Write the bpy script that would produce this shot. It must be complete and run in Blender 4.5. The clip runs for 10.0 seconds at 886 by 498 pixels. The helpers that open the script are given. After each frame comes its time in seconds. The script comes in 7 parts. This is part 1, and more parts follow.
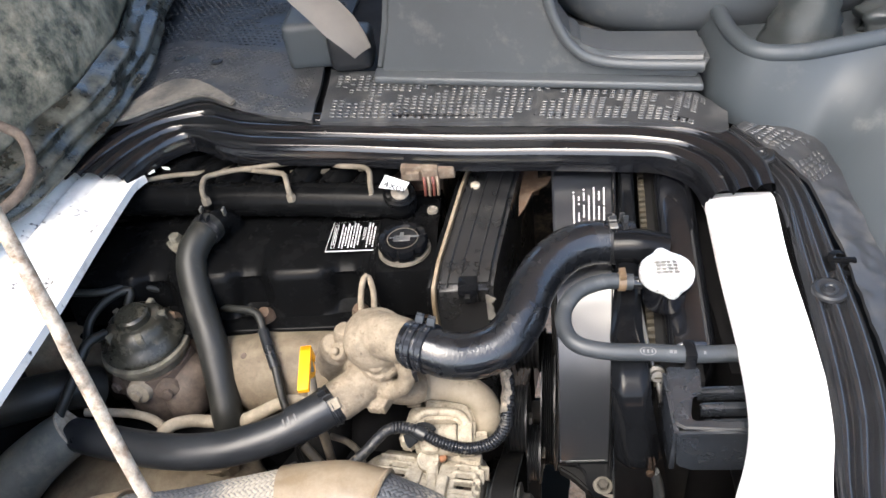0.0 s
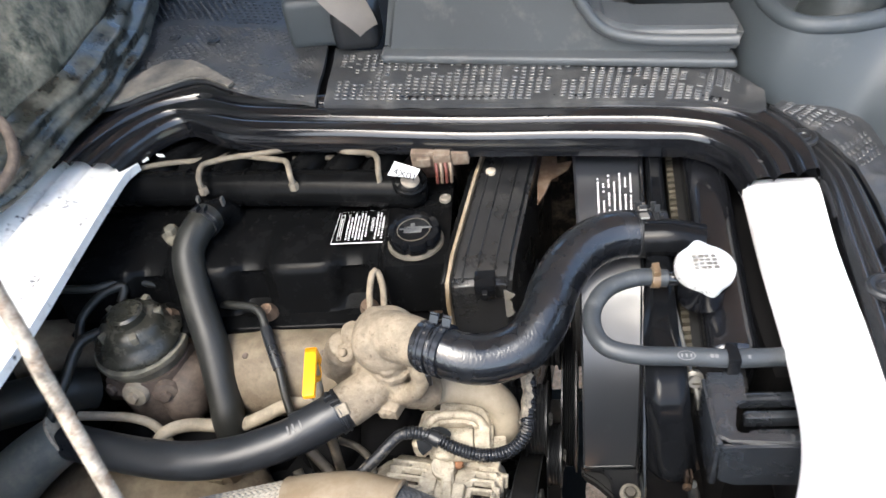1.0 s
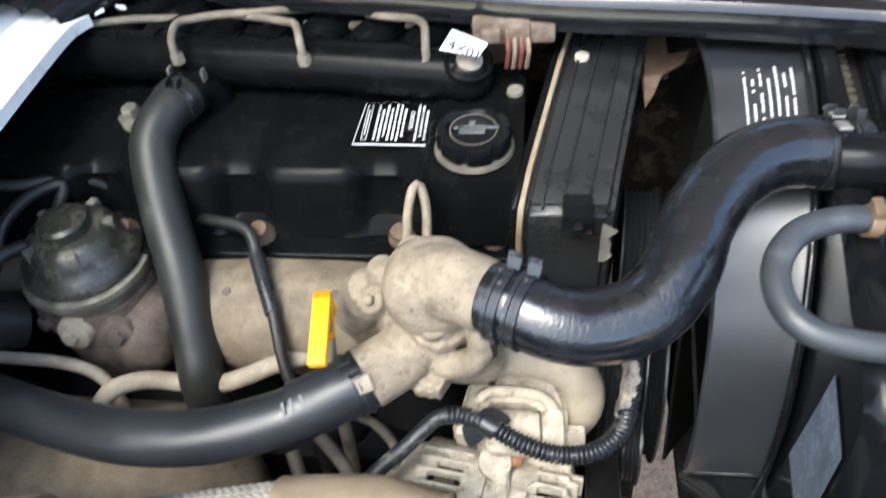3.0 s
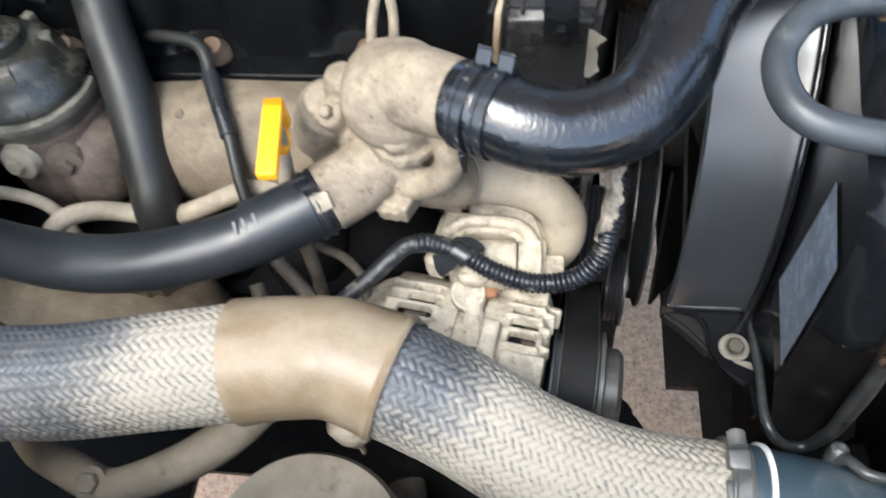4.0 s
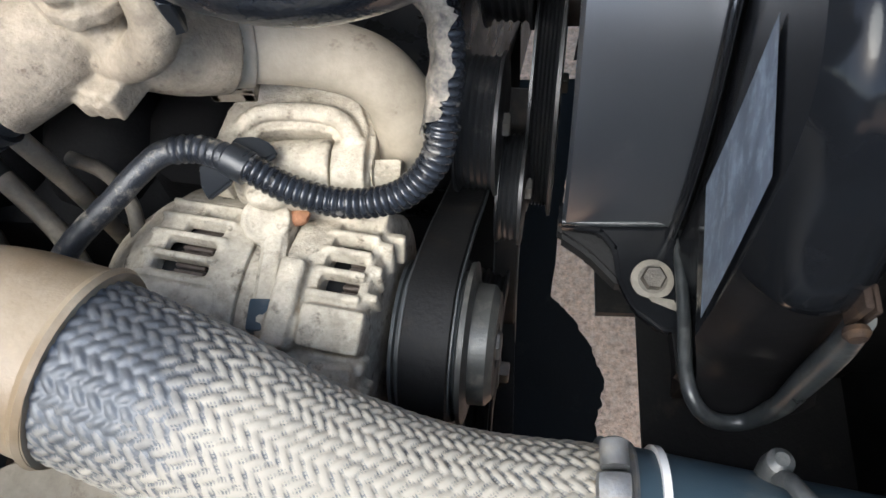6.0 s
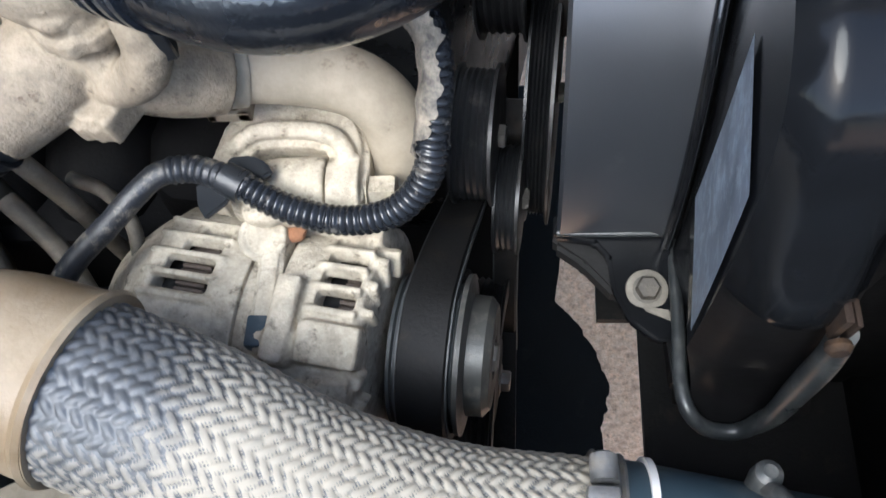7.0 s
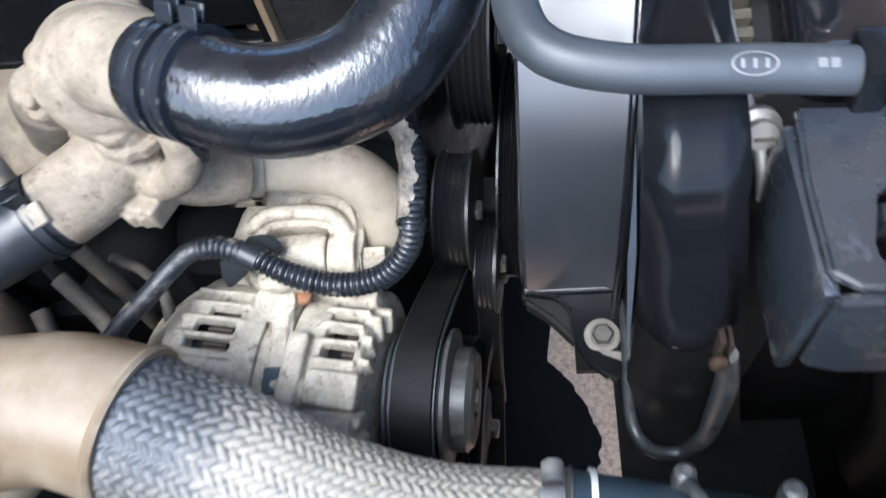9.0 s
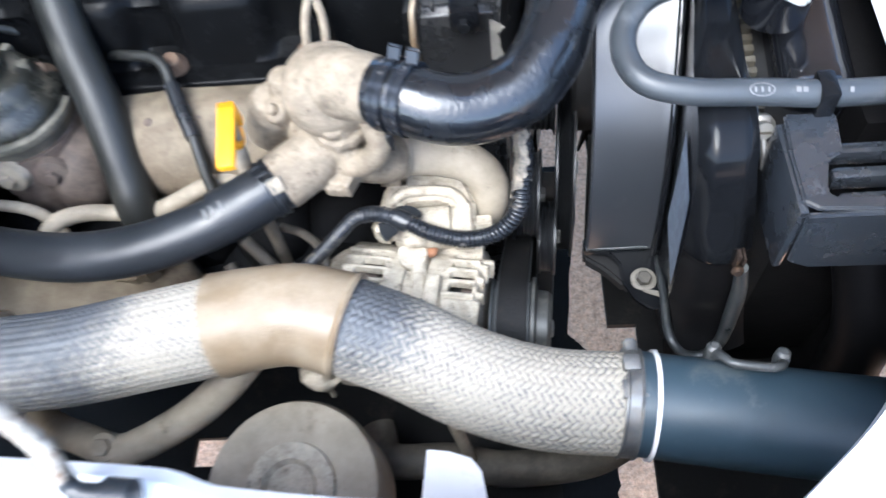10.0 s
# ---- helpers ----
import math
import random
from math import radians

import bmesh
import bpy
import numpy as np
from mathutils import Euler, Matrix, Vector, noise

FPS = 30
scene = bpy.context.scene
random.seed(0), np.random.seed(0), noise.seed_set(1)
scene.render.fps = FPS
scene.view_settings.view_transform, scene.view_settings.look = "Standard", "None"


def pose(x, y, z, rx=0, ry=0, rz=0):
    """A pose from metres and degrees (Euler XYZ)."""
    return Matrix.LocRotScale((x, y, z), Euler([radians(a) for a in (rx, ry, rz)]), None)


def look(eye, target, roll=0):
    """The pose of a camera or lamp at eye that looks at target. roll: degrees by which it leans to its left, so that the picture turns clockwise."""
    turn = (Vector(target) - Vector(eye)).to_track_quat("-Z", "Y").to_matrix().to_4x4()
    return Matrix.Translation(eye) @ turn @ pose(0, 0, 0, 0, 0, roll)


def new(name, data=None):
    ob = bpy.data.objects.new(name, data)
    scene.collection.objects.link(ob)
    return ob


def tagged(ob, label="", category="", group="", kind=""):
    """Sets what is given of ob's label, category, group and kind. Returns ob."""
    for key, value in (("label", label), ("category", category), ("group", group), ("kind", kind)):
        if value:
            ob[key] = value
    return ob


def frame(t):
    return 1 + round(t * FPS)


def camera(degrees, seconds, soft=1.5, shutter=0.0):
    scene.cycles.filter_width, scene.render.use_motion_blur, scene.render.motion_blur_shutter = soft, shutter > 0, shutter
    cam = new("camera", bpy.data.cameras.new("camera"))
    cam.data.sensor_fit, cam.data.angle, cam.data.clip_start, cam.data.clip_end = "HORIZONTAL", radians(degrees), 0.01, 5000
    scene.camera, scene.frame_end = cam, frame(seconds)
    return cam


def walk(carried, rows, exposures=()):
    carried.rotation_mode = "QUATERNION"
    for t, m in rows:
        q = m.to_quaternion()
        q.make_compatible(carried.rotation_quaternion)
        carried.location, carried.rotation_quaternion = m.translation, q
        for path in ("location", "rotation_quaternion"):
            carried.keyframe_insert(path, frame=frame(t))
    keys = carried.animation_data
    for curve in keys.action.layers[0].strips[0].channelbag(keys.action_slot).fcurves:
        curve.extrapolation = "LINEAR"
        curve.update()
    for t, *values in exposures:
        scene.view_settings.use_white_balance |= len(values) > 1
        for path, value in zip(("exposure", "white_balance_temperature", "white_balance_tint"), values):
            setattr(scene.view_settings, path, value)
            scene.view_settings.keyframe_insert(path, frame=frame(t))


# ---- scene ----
cam = camera(61.5, 10.0, soft=1.5, shutter=0.5)
PATH = [
    (0, (0.0844, 0.2465, 1.5687), (-0.1501, 1.7279, 0.2457), -9.02),
    (0.5, (0.0797, 0.2527, 1.5676), (-0.1653, 1.7280, 0.2397), -9.36),
    (1, (0.0669, 0.3030, 1.5354), (-0.1847, 1.7502, 0.1781), -9.98),
    (1.5, (0.0492, 0.3993, 1.4750), (-0.1702, 1.7916, 0.0561), -7.83),
    (2, (0.0169, 0.4707, 1.4139), (-0.1661, 1.8437, -0.0288), -5.45),
    (2.2, (0.0184, 0.4923, 1.4009), (-0.1815, 1.8547, -0.0495), -6.40),
    (3.3, (-0.0390, 0.4718, 1.3321), (-0.2916, 1.6988, -0.2269), -6.91),
    (3.5, (-0.0323, 0.4705, 1.3171), (-0.2910, 1.6167, -0.3013), -7.60),
    (4, (-0.0094, 0.4716, 1.2845), (-0.2396, 1.5244, -0.4003), -8.07),
    (4.5, (0.0286, 0.5156, 1.2251), (-0.1700, 1.5169, -0.4948), -6.77),
    (5, (0.0466, 0.5553, 1.1703), (-0.1560, 1.4761, -0.5935), -8.93),
    (5.5, (0.0663, 0.5741, 1.1323), (-0.1568, 1.4109, -0.6705), -11.44),
    (5.7, (0.0744, 0.5815, 1.1240), (-0.1365, 1.3883, -0.6939), -11.76),
    (6.8, (0.0940, 0.5842, 1.1219), (-0.1517, 1.3758, -0.6982), -15.60),
    (7, (0.0923, 0.5870, 1.1283), (-0.1467, 1.3906, -0.6874), -15.14),
    (7.5, (0.0951, 0.5898, 1.1316), (-0.1492, 1.4266, -0.6684), -14.88),
    (8, (0.0961, 0.5921, 1.1423), (-0.1435, 1.4724, -0.6375), -14.20),
    (8.5, (0.0957, 0.5968, 1.1612), (-0.1450, 1.5092, -0.6022), -14.08),
    (9, (0.1172, 0.5467, 1.1941), (-0.1359, 1.5233, -0.5328), -15.34),
    (9.5, (0.0955, 0.4811, 1.2560), (-0.0864, 1.4672, -0.4745), -12.23),
    (10, (0.0372, 0.4097, 1.3544), (-0.1521, 1.4263, -0.3576), -11.85),
]
walk(cam, [(t, look(eye, target, roll)) for t, eye, target, roll in PATH], ((0, 2.2, 6750, 9), (2.2, 2.13, 6300, 4), (3.4, 2.25, 6200, 4), (4.5, 2.21, 6200, 5), (5.7, 2.16, 6150, 5), (7.5, 2.25, 5800, 5), (9.5, 2.48, 5600, 6), (10, 2.55, 5650, 6)))

# ---- light ----
world = bpy.data.worlds.new("sky")
scene.world = world
world.use_nodes = True
wn = world.node_tree
bg = wn.nodes["Background"]
sky = wn.nodes.new("ShaderNodeTexSky")
sky.sky_type, sky.sun_disc = "NISHITA", False
sky.sun_elevation, sky.sun_rotation = radians(53), radians(208)
sky.air_density, sky.dust_density, sky.ozone_density = 1.0, 3.0, 1.5
wn.links.new(sky.outputs[0], bg.inputs[0])
bg.inputs[1].default_value = 0.16
sun_data = bpy.data.lights.new("sun", "SUN")
sun_data.energy, sun_data.angle, sun_data.color = 0.95, radians(32), (1.0, 0.97, 0.93)
sun = new("sun", sun_data)
sun.matrix_world = look((-0.7, -0.75, 4.3), (0, 0.7, 0.9))


# ---- materials ----
def material(name, colour, rough=0.5, metal=0.0, vary=0.15, grain=300.0, stain=14.0, bump=0.15, dust=None, dust_amount=0.0,
             dust_up=0.0, coat=0.0, rough_vary=0.1, second=None, second_amount=0.0, spec=0.5):
    """Surface with fine grain, broad stains, and dust that settles in patches and on tops."""
    m = bpy.data.materials.new(name)
    m.use_nodes = True
    nt = m.node_tree
    n, l = nt.nodes, nt.links
    b = n["Principled BSDF"]
    b.inputs["Metallic"].default_value = metal
    b.inputs["Coat Weight"].default_value = coat
    b.inputs["Coat Roughness"].default_value = 0.08
    b.inputs["Specular IOR Level"].default_value = spec
    tc = n.new("ShaderNodeTexCoord")

    def noise_node(scale, detail=4.0, rough_n=0.6):
        t = n.new("ShaderNodeTexNoise")
        t.inputs["Scale"].default_value, t.inputs["Detail"].default_value, t.inputs["Roughness"].default_value = scale, detail, rough_n
        l.new(tc.outputs["Object"], t.inputs["Vector"])
        return t.outputs["Fac"]

    def maprange(src, a, c, lo, hi):
        t = n.new("ShaderNodeMapRange")
        t.inputs[1].default_value, t.inputs[2].default_value, t.inputs[3].default_value, t.inputs[4].default_value = a, c, lo, hi
        l.new(src, t.inputs[0])
        return t.outputs[0]

    def mix(fac, a, c, kind="MIX"):
        t = n.new("ShaderNodeMix")
        t.data_type, t.blend_type = "RGBA", kind
        for s, v in ((t.inputs[0], fac), (t.inputs[6], a), (t.inputs[7], c)):
            if isinstance(v, (int, float)):
                s.default_value = v
            elif isinstance(v, tuple):
                s.default_value = (*v, 1.0)
            else:
                l.new(v, s)
        return t.outputs[2]

    g, s = noise_node(grain, 3), noise_node(stain, 6, 0.65)
    col = tuple(colour)
    dark = tuple(c * (1 - vary) for c in colour)
    light = tuple(min(1.0, c * (1 + vary)) for c in colour)
    c1 = mix(maprange(s, 0.3, 0.7, 0, 1), dark, light)
    c1 = mix(maprange(g, 0.3, 0.7, 0, vary), c1, dark)
    if second:
        c1 = mix(maprange(noise_node(stain * 2.3, 8, 0.7), 0.62 - second_amount * 0.35, 0.66, 0, 1), c1, tuple(second))
    r = maprange(s, 0.3, 0.7, max(0.02, rough - rough_vary), min(1.0, rough + rough_vary))
    if dust:
        f = maprange(noise_node(stain * 1.7, 8, 0.7), 0.75 - dust_amount, 0.95 - dust_amount * 0.6, 0, 1)
        if dust_up:
            geo = n.new("ShaderNodeNewGeometry")
            sep = n.new("ShaderNodeSeparateXYZ")
            l.new(geo.outputs["Normal"], sep.inputs[0])
            up = maprange(sep.outputs[2], 0.1, 0.95, 0, dust_up)
            add = n.new("ShaderNodeMath")
            add.operation, add.use_clamp = "ADD", True
            l.new(f, add.inputs[0]), l.new(up, add.inputs[1])
            f = add.outputs[0]
        c1 = mix(f, c1, tuple(dust))
        rr = n.new("ShaderNodeMix")
        l.new(f, rr.inputs[0]), l.new(r, rr.inputs[2])
        rr.inputs[3].default_value = 0.9
        r = rr.outputs[0]
        if metal:
            mm = maprange(f, 0, 1, metal, 0)
            l.new(mm, b.inputs["Metallic"])
    l.new(c1, b.inputs["Base Color"])
    l.new(r, b.inputs["Roughness"])
    if bump:
        bn = n.new("ShaderNodeBump")
        bn.inputs["Strength"].default_value, bn.inputs["Distance"].default_value = bump, 0.002
        h = n.new("ShaderNodeMath")
        h.operation = "ADD"
        l.new(g, h.inputs[0]), l.new(s, h.inputs[1])
        l.new(h.outputs[0], bn.inputs["Height"])
        l.new(bn.outputs[0], b.inputs["Normal"])
    return m


M_CAST = material("dusty_cast_aluminium", (0.195, 0.160, 0.117), 0.72, 0.0, 0.40, 480, 42, 0.34, (0.300, 0.252, 0.186), 0.31, 0.08, second=(0.085, 0.064, 0.044), second_amount=0.16, spec=0.25)
M_SHIELD = material("dusty_brown_heat_shield", (0.100, 0.076, 0.050), 0.7, 0.0, 0.4, 420, 18, 0.35, (0.205, 0.170, 0.118), 0.34, 0.2, second=(0.045, 0.028, 0.018), second_amount=0.10)
M_GREYCAP = material("dusty_dark_grey_cap", (0.085, 0.083, 0.066), 0.4, 0.2, 0.25, 500, 22, 0.2, (0.28, 0.25, 0.195), 0.32)
M_GUNMETAL = material("worn_gunmetal", (0.020, 0.0215, 0.024), 0.36, 0.35, 0.25, 500, 20, 0.06, (0.12, 0.11, 0.10), 0.17)
M_LOOM = material("shiny_loom_plastic", (0.014, 0.016, 0.020), 0.19, 0.0, 0.15, 900, 30, 0.05, (0.30, 0.27, 0.225), 0.16)
M_CASTG = material("dusty_grey_alloy", (0.40, 0.355, 0.278), 0.82, 0.0, 0.44, 420, 46, 0.42, (0.54, 0.483, 0.388), 0.31, 0.06, second=(0.110, 0.094, 0.072), second_amount=0.20, spec=0.15)
M_STEEL = material("dull_steel", (0.26, 0.255, 0.24), 0.36, 0.8, 0.2, 500, 30, 0.15, (0.20, 0.18, 0.15), 0.3)
M_ZINC = material("zinc_plated_bolt", (0.22, 0.20, 0.165), 0.5, 0.4, 0.3, 600, 60, 0.2, (0.20, 0.17, 0.135), 0.35)
M_CHROME = material("bright_pressed_steel", (0.80, 0.80, 0.79), 0.30, 0.6, 0.06, 500, 40, 0.05)
M_STRIP = material("worn_gloss_strip", (0.014, 0.015, 0.017), 0.15, 0.0, 0.3, 500, 30, 0.03, (0.13, 0.13, 0.125), 0.10, coat=0.6, spec=0.6)
M_COVER = material("satin_black_cover_paint", (0.0040, 0.0042, 0.0045), 0.24, 0.0, 0.3, 700, 26, 0.06, (0.018, 0.017, 0.015), 0.14, spec=0.065)
M_TIMING = material("satin_grey_black_plastic", (0.014, 0.0143, 0.015), 0.30, 0.0, 0.3, 700, 18, 0.06, (0.06, 0.058, 0.052), 0.16, spec=0.42)
M_BLACK = material("gloss_black_paint", (0.006, 0.0065, 0.008), 0.12, 0.0, 0.2, 500, 22, 0.05, (0.16, 0.15, 0.14), 0.11, coat=0.45, spec=0.45)
M_SHROUD = material("black_moulded_plastic", (0.005, 0.0055, 0.0065), 0.15, 0.0, 0.2, 800, 20, 0.03, (0.035, 0.034, 0.032), 0.08, spec=0.14)
M_DARK = material("grimy_dark_metal", (0.009, 0.009, 0.0092), 0.65, 0.0, 0.3, 300, 16, 0.2, (0.048, 0.040, 0.032), 0.2, spec=0.2)
M_RUBBER = material("grey_black_rubber", (0.014, 0.0148, 0.0138), 0.42, 0.0, 0.25, 900, 20, 0.10, (0.070, 0.066, 0.053), 0.17, 0.05, spec=0.38)
M_RUBBERB = material("black_rubber", (0.014, 0.016, 0.019), 0.36, 0.0, 0.2, 900, 26, 0.08, (0.12, 0.105, 0.09), 0.10)
M_BELT = material("worn_belt_rubber", (0.045, 0.049, 0.051), 0.5, 0.0, 0.12, 1200, 20, 0.08)
M_WHITE = material("white_body_paint", (0.80, 0.80, 0.80), 0.35, 0.0, 0.03, 300, 12, 0.03, coat=0.3)
M_WHITED = material("dirty_white_body_paint", (0.82, 0.81, 0.775), 0.4, 0.0, 0.05, 300, 18, 0.08, (0.42, 0.40, 0.36), 0.20, second=(0.05, 0.05, 0.05), second_amount=0.03)
M_PLASTIC = material("blue_grey_trim_plastic", (0.060, 0.067, 0.073), 0.45, 0.0, 0.10, 1400, 8, 0.10, (0.17, 0.17, 0.165), 0.2)
M_MAT = material("floor_mat_rubber", (0.034, 0.036, 0.039), 0.42, 0.0, 0.3, 600, 12, 0.15, (0.13, 0.127, 0.12), 0.24)
M_VINYL = material("dusty_seat_vinyl", (0.060, 0.066, 0.050), 0.42, 0.0, 0.5, 500, 16, 0.35, (0.40, 0.37, 0.285), 0.36, second=(0.022, 0.023, 0.019), second_amount=0.22)
M_STRAP = material("woven_belt_webbing", (0.17, 0.155, 0.14), 0.75, 0.0, 0.15, 700, 20, 0.4)
M_YELLOW = material("yellow_plastic", (0.86, 0.37, 0.008), 0.4, 0.0, 0.08, 600, 40, 0.05)
M_BAND = material("beige_shrink_sleeve", (0.175, 0.125, 0.074), 0.32, 0.0, 0.18, 500, 18, 0.12, (0.28, 0.232, 0.165), 0.34, 0.2)
M_RUST = material("rusty_brown_steel", (0.078, 0.058, 0.047), 0.75, 0.1, 0.35, 500, 30, 0.4, (0.17, 0.135, 0.105), 0.33)
M_ROD = material("worn_white_rod", (0.40, 0.365, 0.305), 0.5, 0.1, 0.3, 500, 40, 0.2, (0.022, 0.021, 0.019), 0.35, second=(0.16, 0.100, 0.060), second_amount=0.45)
M_GROUND = material("concrete_ground", (0.60, 0.37, 0.235), 0.9, 0.0, 0.45, 260, 60, 0.9, (0.80, 0.56, 0.39), 0.32, second=(0.24, 0.15, 0.10), second_amount=0.3)
M_LABELW = material("white_print", (0.75, 0.75, 0.75), 0.5, 0.0, 0.04, 800, 40, 0.0)
M_STICK = material("scuffed_silver_sticker", (0.15, 0.18, 0.23), 0.4, 0.2, 0.35, 250, 50, 0.05, second=(0.27, 0.33, 0.41), second_amount=0.4)
M_BLUEPIPE = material("blue_grey_rubber_pipe", (0.026, 0.045, 0.062), 0.45, 0.0, 0.15, 900, 14, 0.10, (0.13, 0.14, 0.135), 0.17)
# paler than the shroud, so its rims look as if they catch light
M_LIP = material("highlit_plastic_lip", (0.022, 0.025, 0.027), 0.34, 0.0, 0.2, 700, 30, 0.06, (0.085, 0.087, 0.083), 0.24)
M_PALE = material("pale_worn_print", (0.13, 0.13, 0.128), 0.6, 0.0, 0.3, 800, 60, 0.0)
M_TANPIPE = material("dusty_tan_pipe", (0.23, 0.195, 0.145), 0.7, 0.0, 0.28, 500, 25, 0.2, (0.40, 0.35, 0.275), 0.32)
M_PIPE = material("dusty_tan_cast_pipe", (0.27, 0.235, 0.178), 0.68, 0.0, 0.22, 500, 16, 0.16, (0.40, 0.345, 0.268), 0.36, 0.12, second=(0.12, 0.098, 0.070), second_amount=0.05, spec=0.25)
M_STUD = material("scuffed_rubber_stud", (0.050, 0.053, 0.057), 0.30, 0.0, 0.5, 600, 24, 0.1, (0.16, 0.157, 0.148), 0.26, spec=0.6)
# near-black copy of M_DARK: deep shade of the bay put into the colour
M_VOID = material("deep_shade_metal", (0.006, 0.006, 0.0065), 0.7, 0.0, 0.3, 300, 16, 0.2, (0.022, 0.020, 0.018), 0.15, spec=0.12)
M_SUPPORT = material("satin_black_steel", (0.019, 0.022, 0.027), 0.26, 0.0, 0.3, 500, 18, 0.06, (0.085, 0.092, 0.104), 0.14, coat=0.6, spec=0.7)
M_WALLD = material("dusty_inner_panel", (0.012, 0.011, 0.010), 0.7, 0.0, 0.3, 300, 14, 0.3, (0.21, 0.17, 0.125), 0.27, spec=0.2)
M_RUBBERC = material("cool_grey_rubber", (0.024, 0.028, 0.032), 0.42, 0.0, 0.2, 900, 20, 0.10, (0.11, 0.112, 0.112), 0.16, 0.06)
M_LINE = material("grimy_brown_line", (0.075, 0.066, 0.052), 0.65, 0.0, 0.3, 500, 30, 0.2, (0.16, 0.14, 0.11), 0.3)
M_CLAMP = material("dull_steel_clamp", (0.16, 0.165, 0.17), 0.38, 0.7, 0.3, 600, 50, 0.1, (0.15, 0.135, 0.11), 0.3)
M_HOOK = material("dusty_grey_wire", (0.050, 0.054, 0.056), 0.4, 0.2, 0.3, 600, 60, 0.1, (0.15, 0.147, 0.138), 0.26)
# tan pipe colour darkened for the shade the injector pipes lie in
M_FUEL = material("shaded_tan_pipe", (0.125, 0.105, 0.078), 0.7, 0.0, 0.3, 500, 25, 0.2, (0.24, 0.205, 0.155), 0.3)
M_PLUG = material("dusty_brown_plastic", (0.115, 0.082, 0.058), 0.6, 0.0, 0.3, 500, 40, 0.2, (0.27, 0.225, 0.175), 0.3)
M_CAB = material("cab_lining", (0.48, 0.48, 0.465), 0.8, 0.0, 0.1, 200, 6, 0.1)
M_MATD = material("dusty_tan_mat", (0.09, 0.085, 0.075), 0.6, 0.0, 0.2, 600, 14, 0.2, (0.27, 0.245, 0.205), 0.38)
# its pale dust is lightened to stand for highlights on the folds
M_SKIRT = material("black_seat_skirt", (0.016, 0.018, 0.015), 0.26, 0.0, 0.4, 500, 14, 0.15, (0.17, 0.17, 0.14), 0.30, coat=0.3)
M_EGRCAP = material("dark_valve_cap", (0.026, 0.026, 0.021), 0.26, 0.1, 0.3, 500, 26, 0.2, (0.17, 0.15, 0.115), 0.22)


# ---- building tools ----
class Shape:
    """Collects faces, then becomes one mesh."""

    def __init__(self):
        self.v, self.f = [], []

    def add(self, verts, faces):
        k = len(self.v)
        self.v += [tuple(p) for p in verts]
        self.f += [tuple(i + k for i in f) for f in faces]
        return self

    def bm(self, other, m=None):
        other.verts.index_update()
        vs = [(m @ v.co if m else v.co.copy()) for v in other.verts]
        self.add(vs, [[v.index for v in f.verts] for f in other.faces])
        other.free()
        return self


def basis(axis):
    """A matrix whose z axis lies along the given way."""
    return Vector(axis).normalized().to_track_quat("Z", "Y").to_matrix().to_4x4()


def box(s, x0, x1, y0, y1, z0, z1, bev=0.003, seg=2, m=None):
    b = bmesh.new()
    bmesh.ops.create_cube(b, size=1.0, matrix=Matrix.Translation(((x0 + x1) / 2, (y0 + y1) / 2, (z0 + z1) / 2)) @ Matrix.Diagonal((abs(x1 - x0), abs(y1 - y0), abs(z1 - z0), 1)))
    if bev:
        bmesh.ops.bevel(b, geom=b.edges[:], offset=bev, segments=seg, affect="EDGES", profile=0.6)
    return s.bm(b, m)


def lathe(s, base, axis, profile, seg=32, start=0.0, turn=2 * math.pi):
    """profile: (distance along the axis, radius) pairs, turned round the axis from base."""
    m = Matrix.Translation(base) @ basis(axis)
    full = turn > 6.28
    cols = seg if full else seg + 1
    vs = []
    for h, r in profile:
        for i in range(cols):
            a = start + turn * i / seg
            vs.append(m @ Vector((max(r, 1e-5) * math.cos(a), max(r, 1e-5) * math.sin(a), h)))
    fs = []
    for j in range(len(profile) - 1):
        for i in range(seg):
            k = (i + 1) % cols
            fs.append((j * cols + i, j * cols + k, (j + 1) * cols + k, (j + 1) * cols + i))
    if full:
        if profile[0][1] > 1e-4:
            fs.append(tuple(range(cols - 1, -1, -1)))
        if profile[-1][1] > 1e-4:
            fs.append(tuple((len(profile) - 1) * cols + i for i in range(cols)))
    return s.add(vs, fs)


def spline(pts, step=0.006):
    """Points along a smooth curve through pts."""
    p = [Vector(q) for q in pts]
    p = [2 * p[0] - p[1]] + p + [2 * p[-1] - p[-2]]
    out = []
    for i in range(1, len(p) - 2):
        a, b, c, d = p[i - 1:i + 3]
        n = max(2, int((c - b).length / step))
        for k in range(n):
            t = k / n
            out.append(0.5 * ((2 * b) + (c - a) * t + (2 * a - 5 * b + 4 * c - d) * t * t + (3 * b - a - 3 * c + d) * t ** 3))
    out.append(p[-2])
    return out


def rings(line, up=(0.13, 0.2, 0.97)):
    """Frames that follow a line with no twist."""
    res, u = [], None
    for i, p in enumerate(line):
        d = (line[min(i + 1, len(line) - 1)] - line[max(i - 1, 0)]).normalized()
        if u is None:
            u = Vector(up)
            if abs(u.normalized().dot(d)) > 0.9:
                u = Vector((1, 0, 0))
        u = (u - d * u.dot(d)).normalized()
        res.append((p, u, d.cross(u)))
    return res


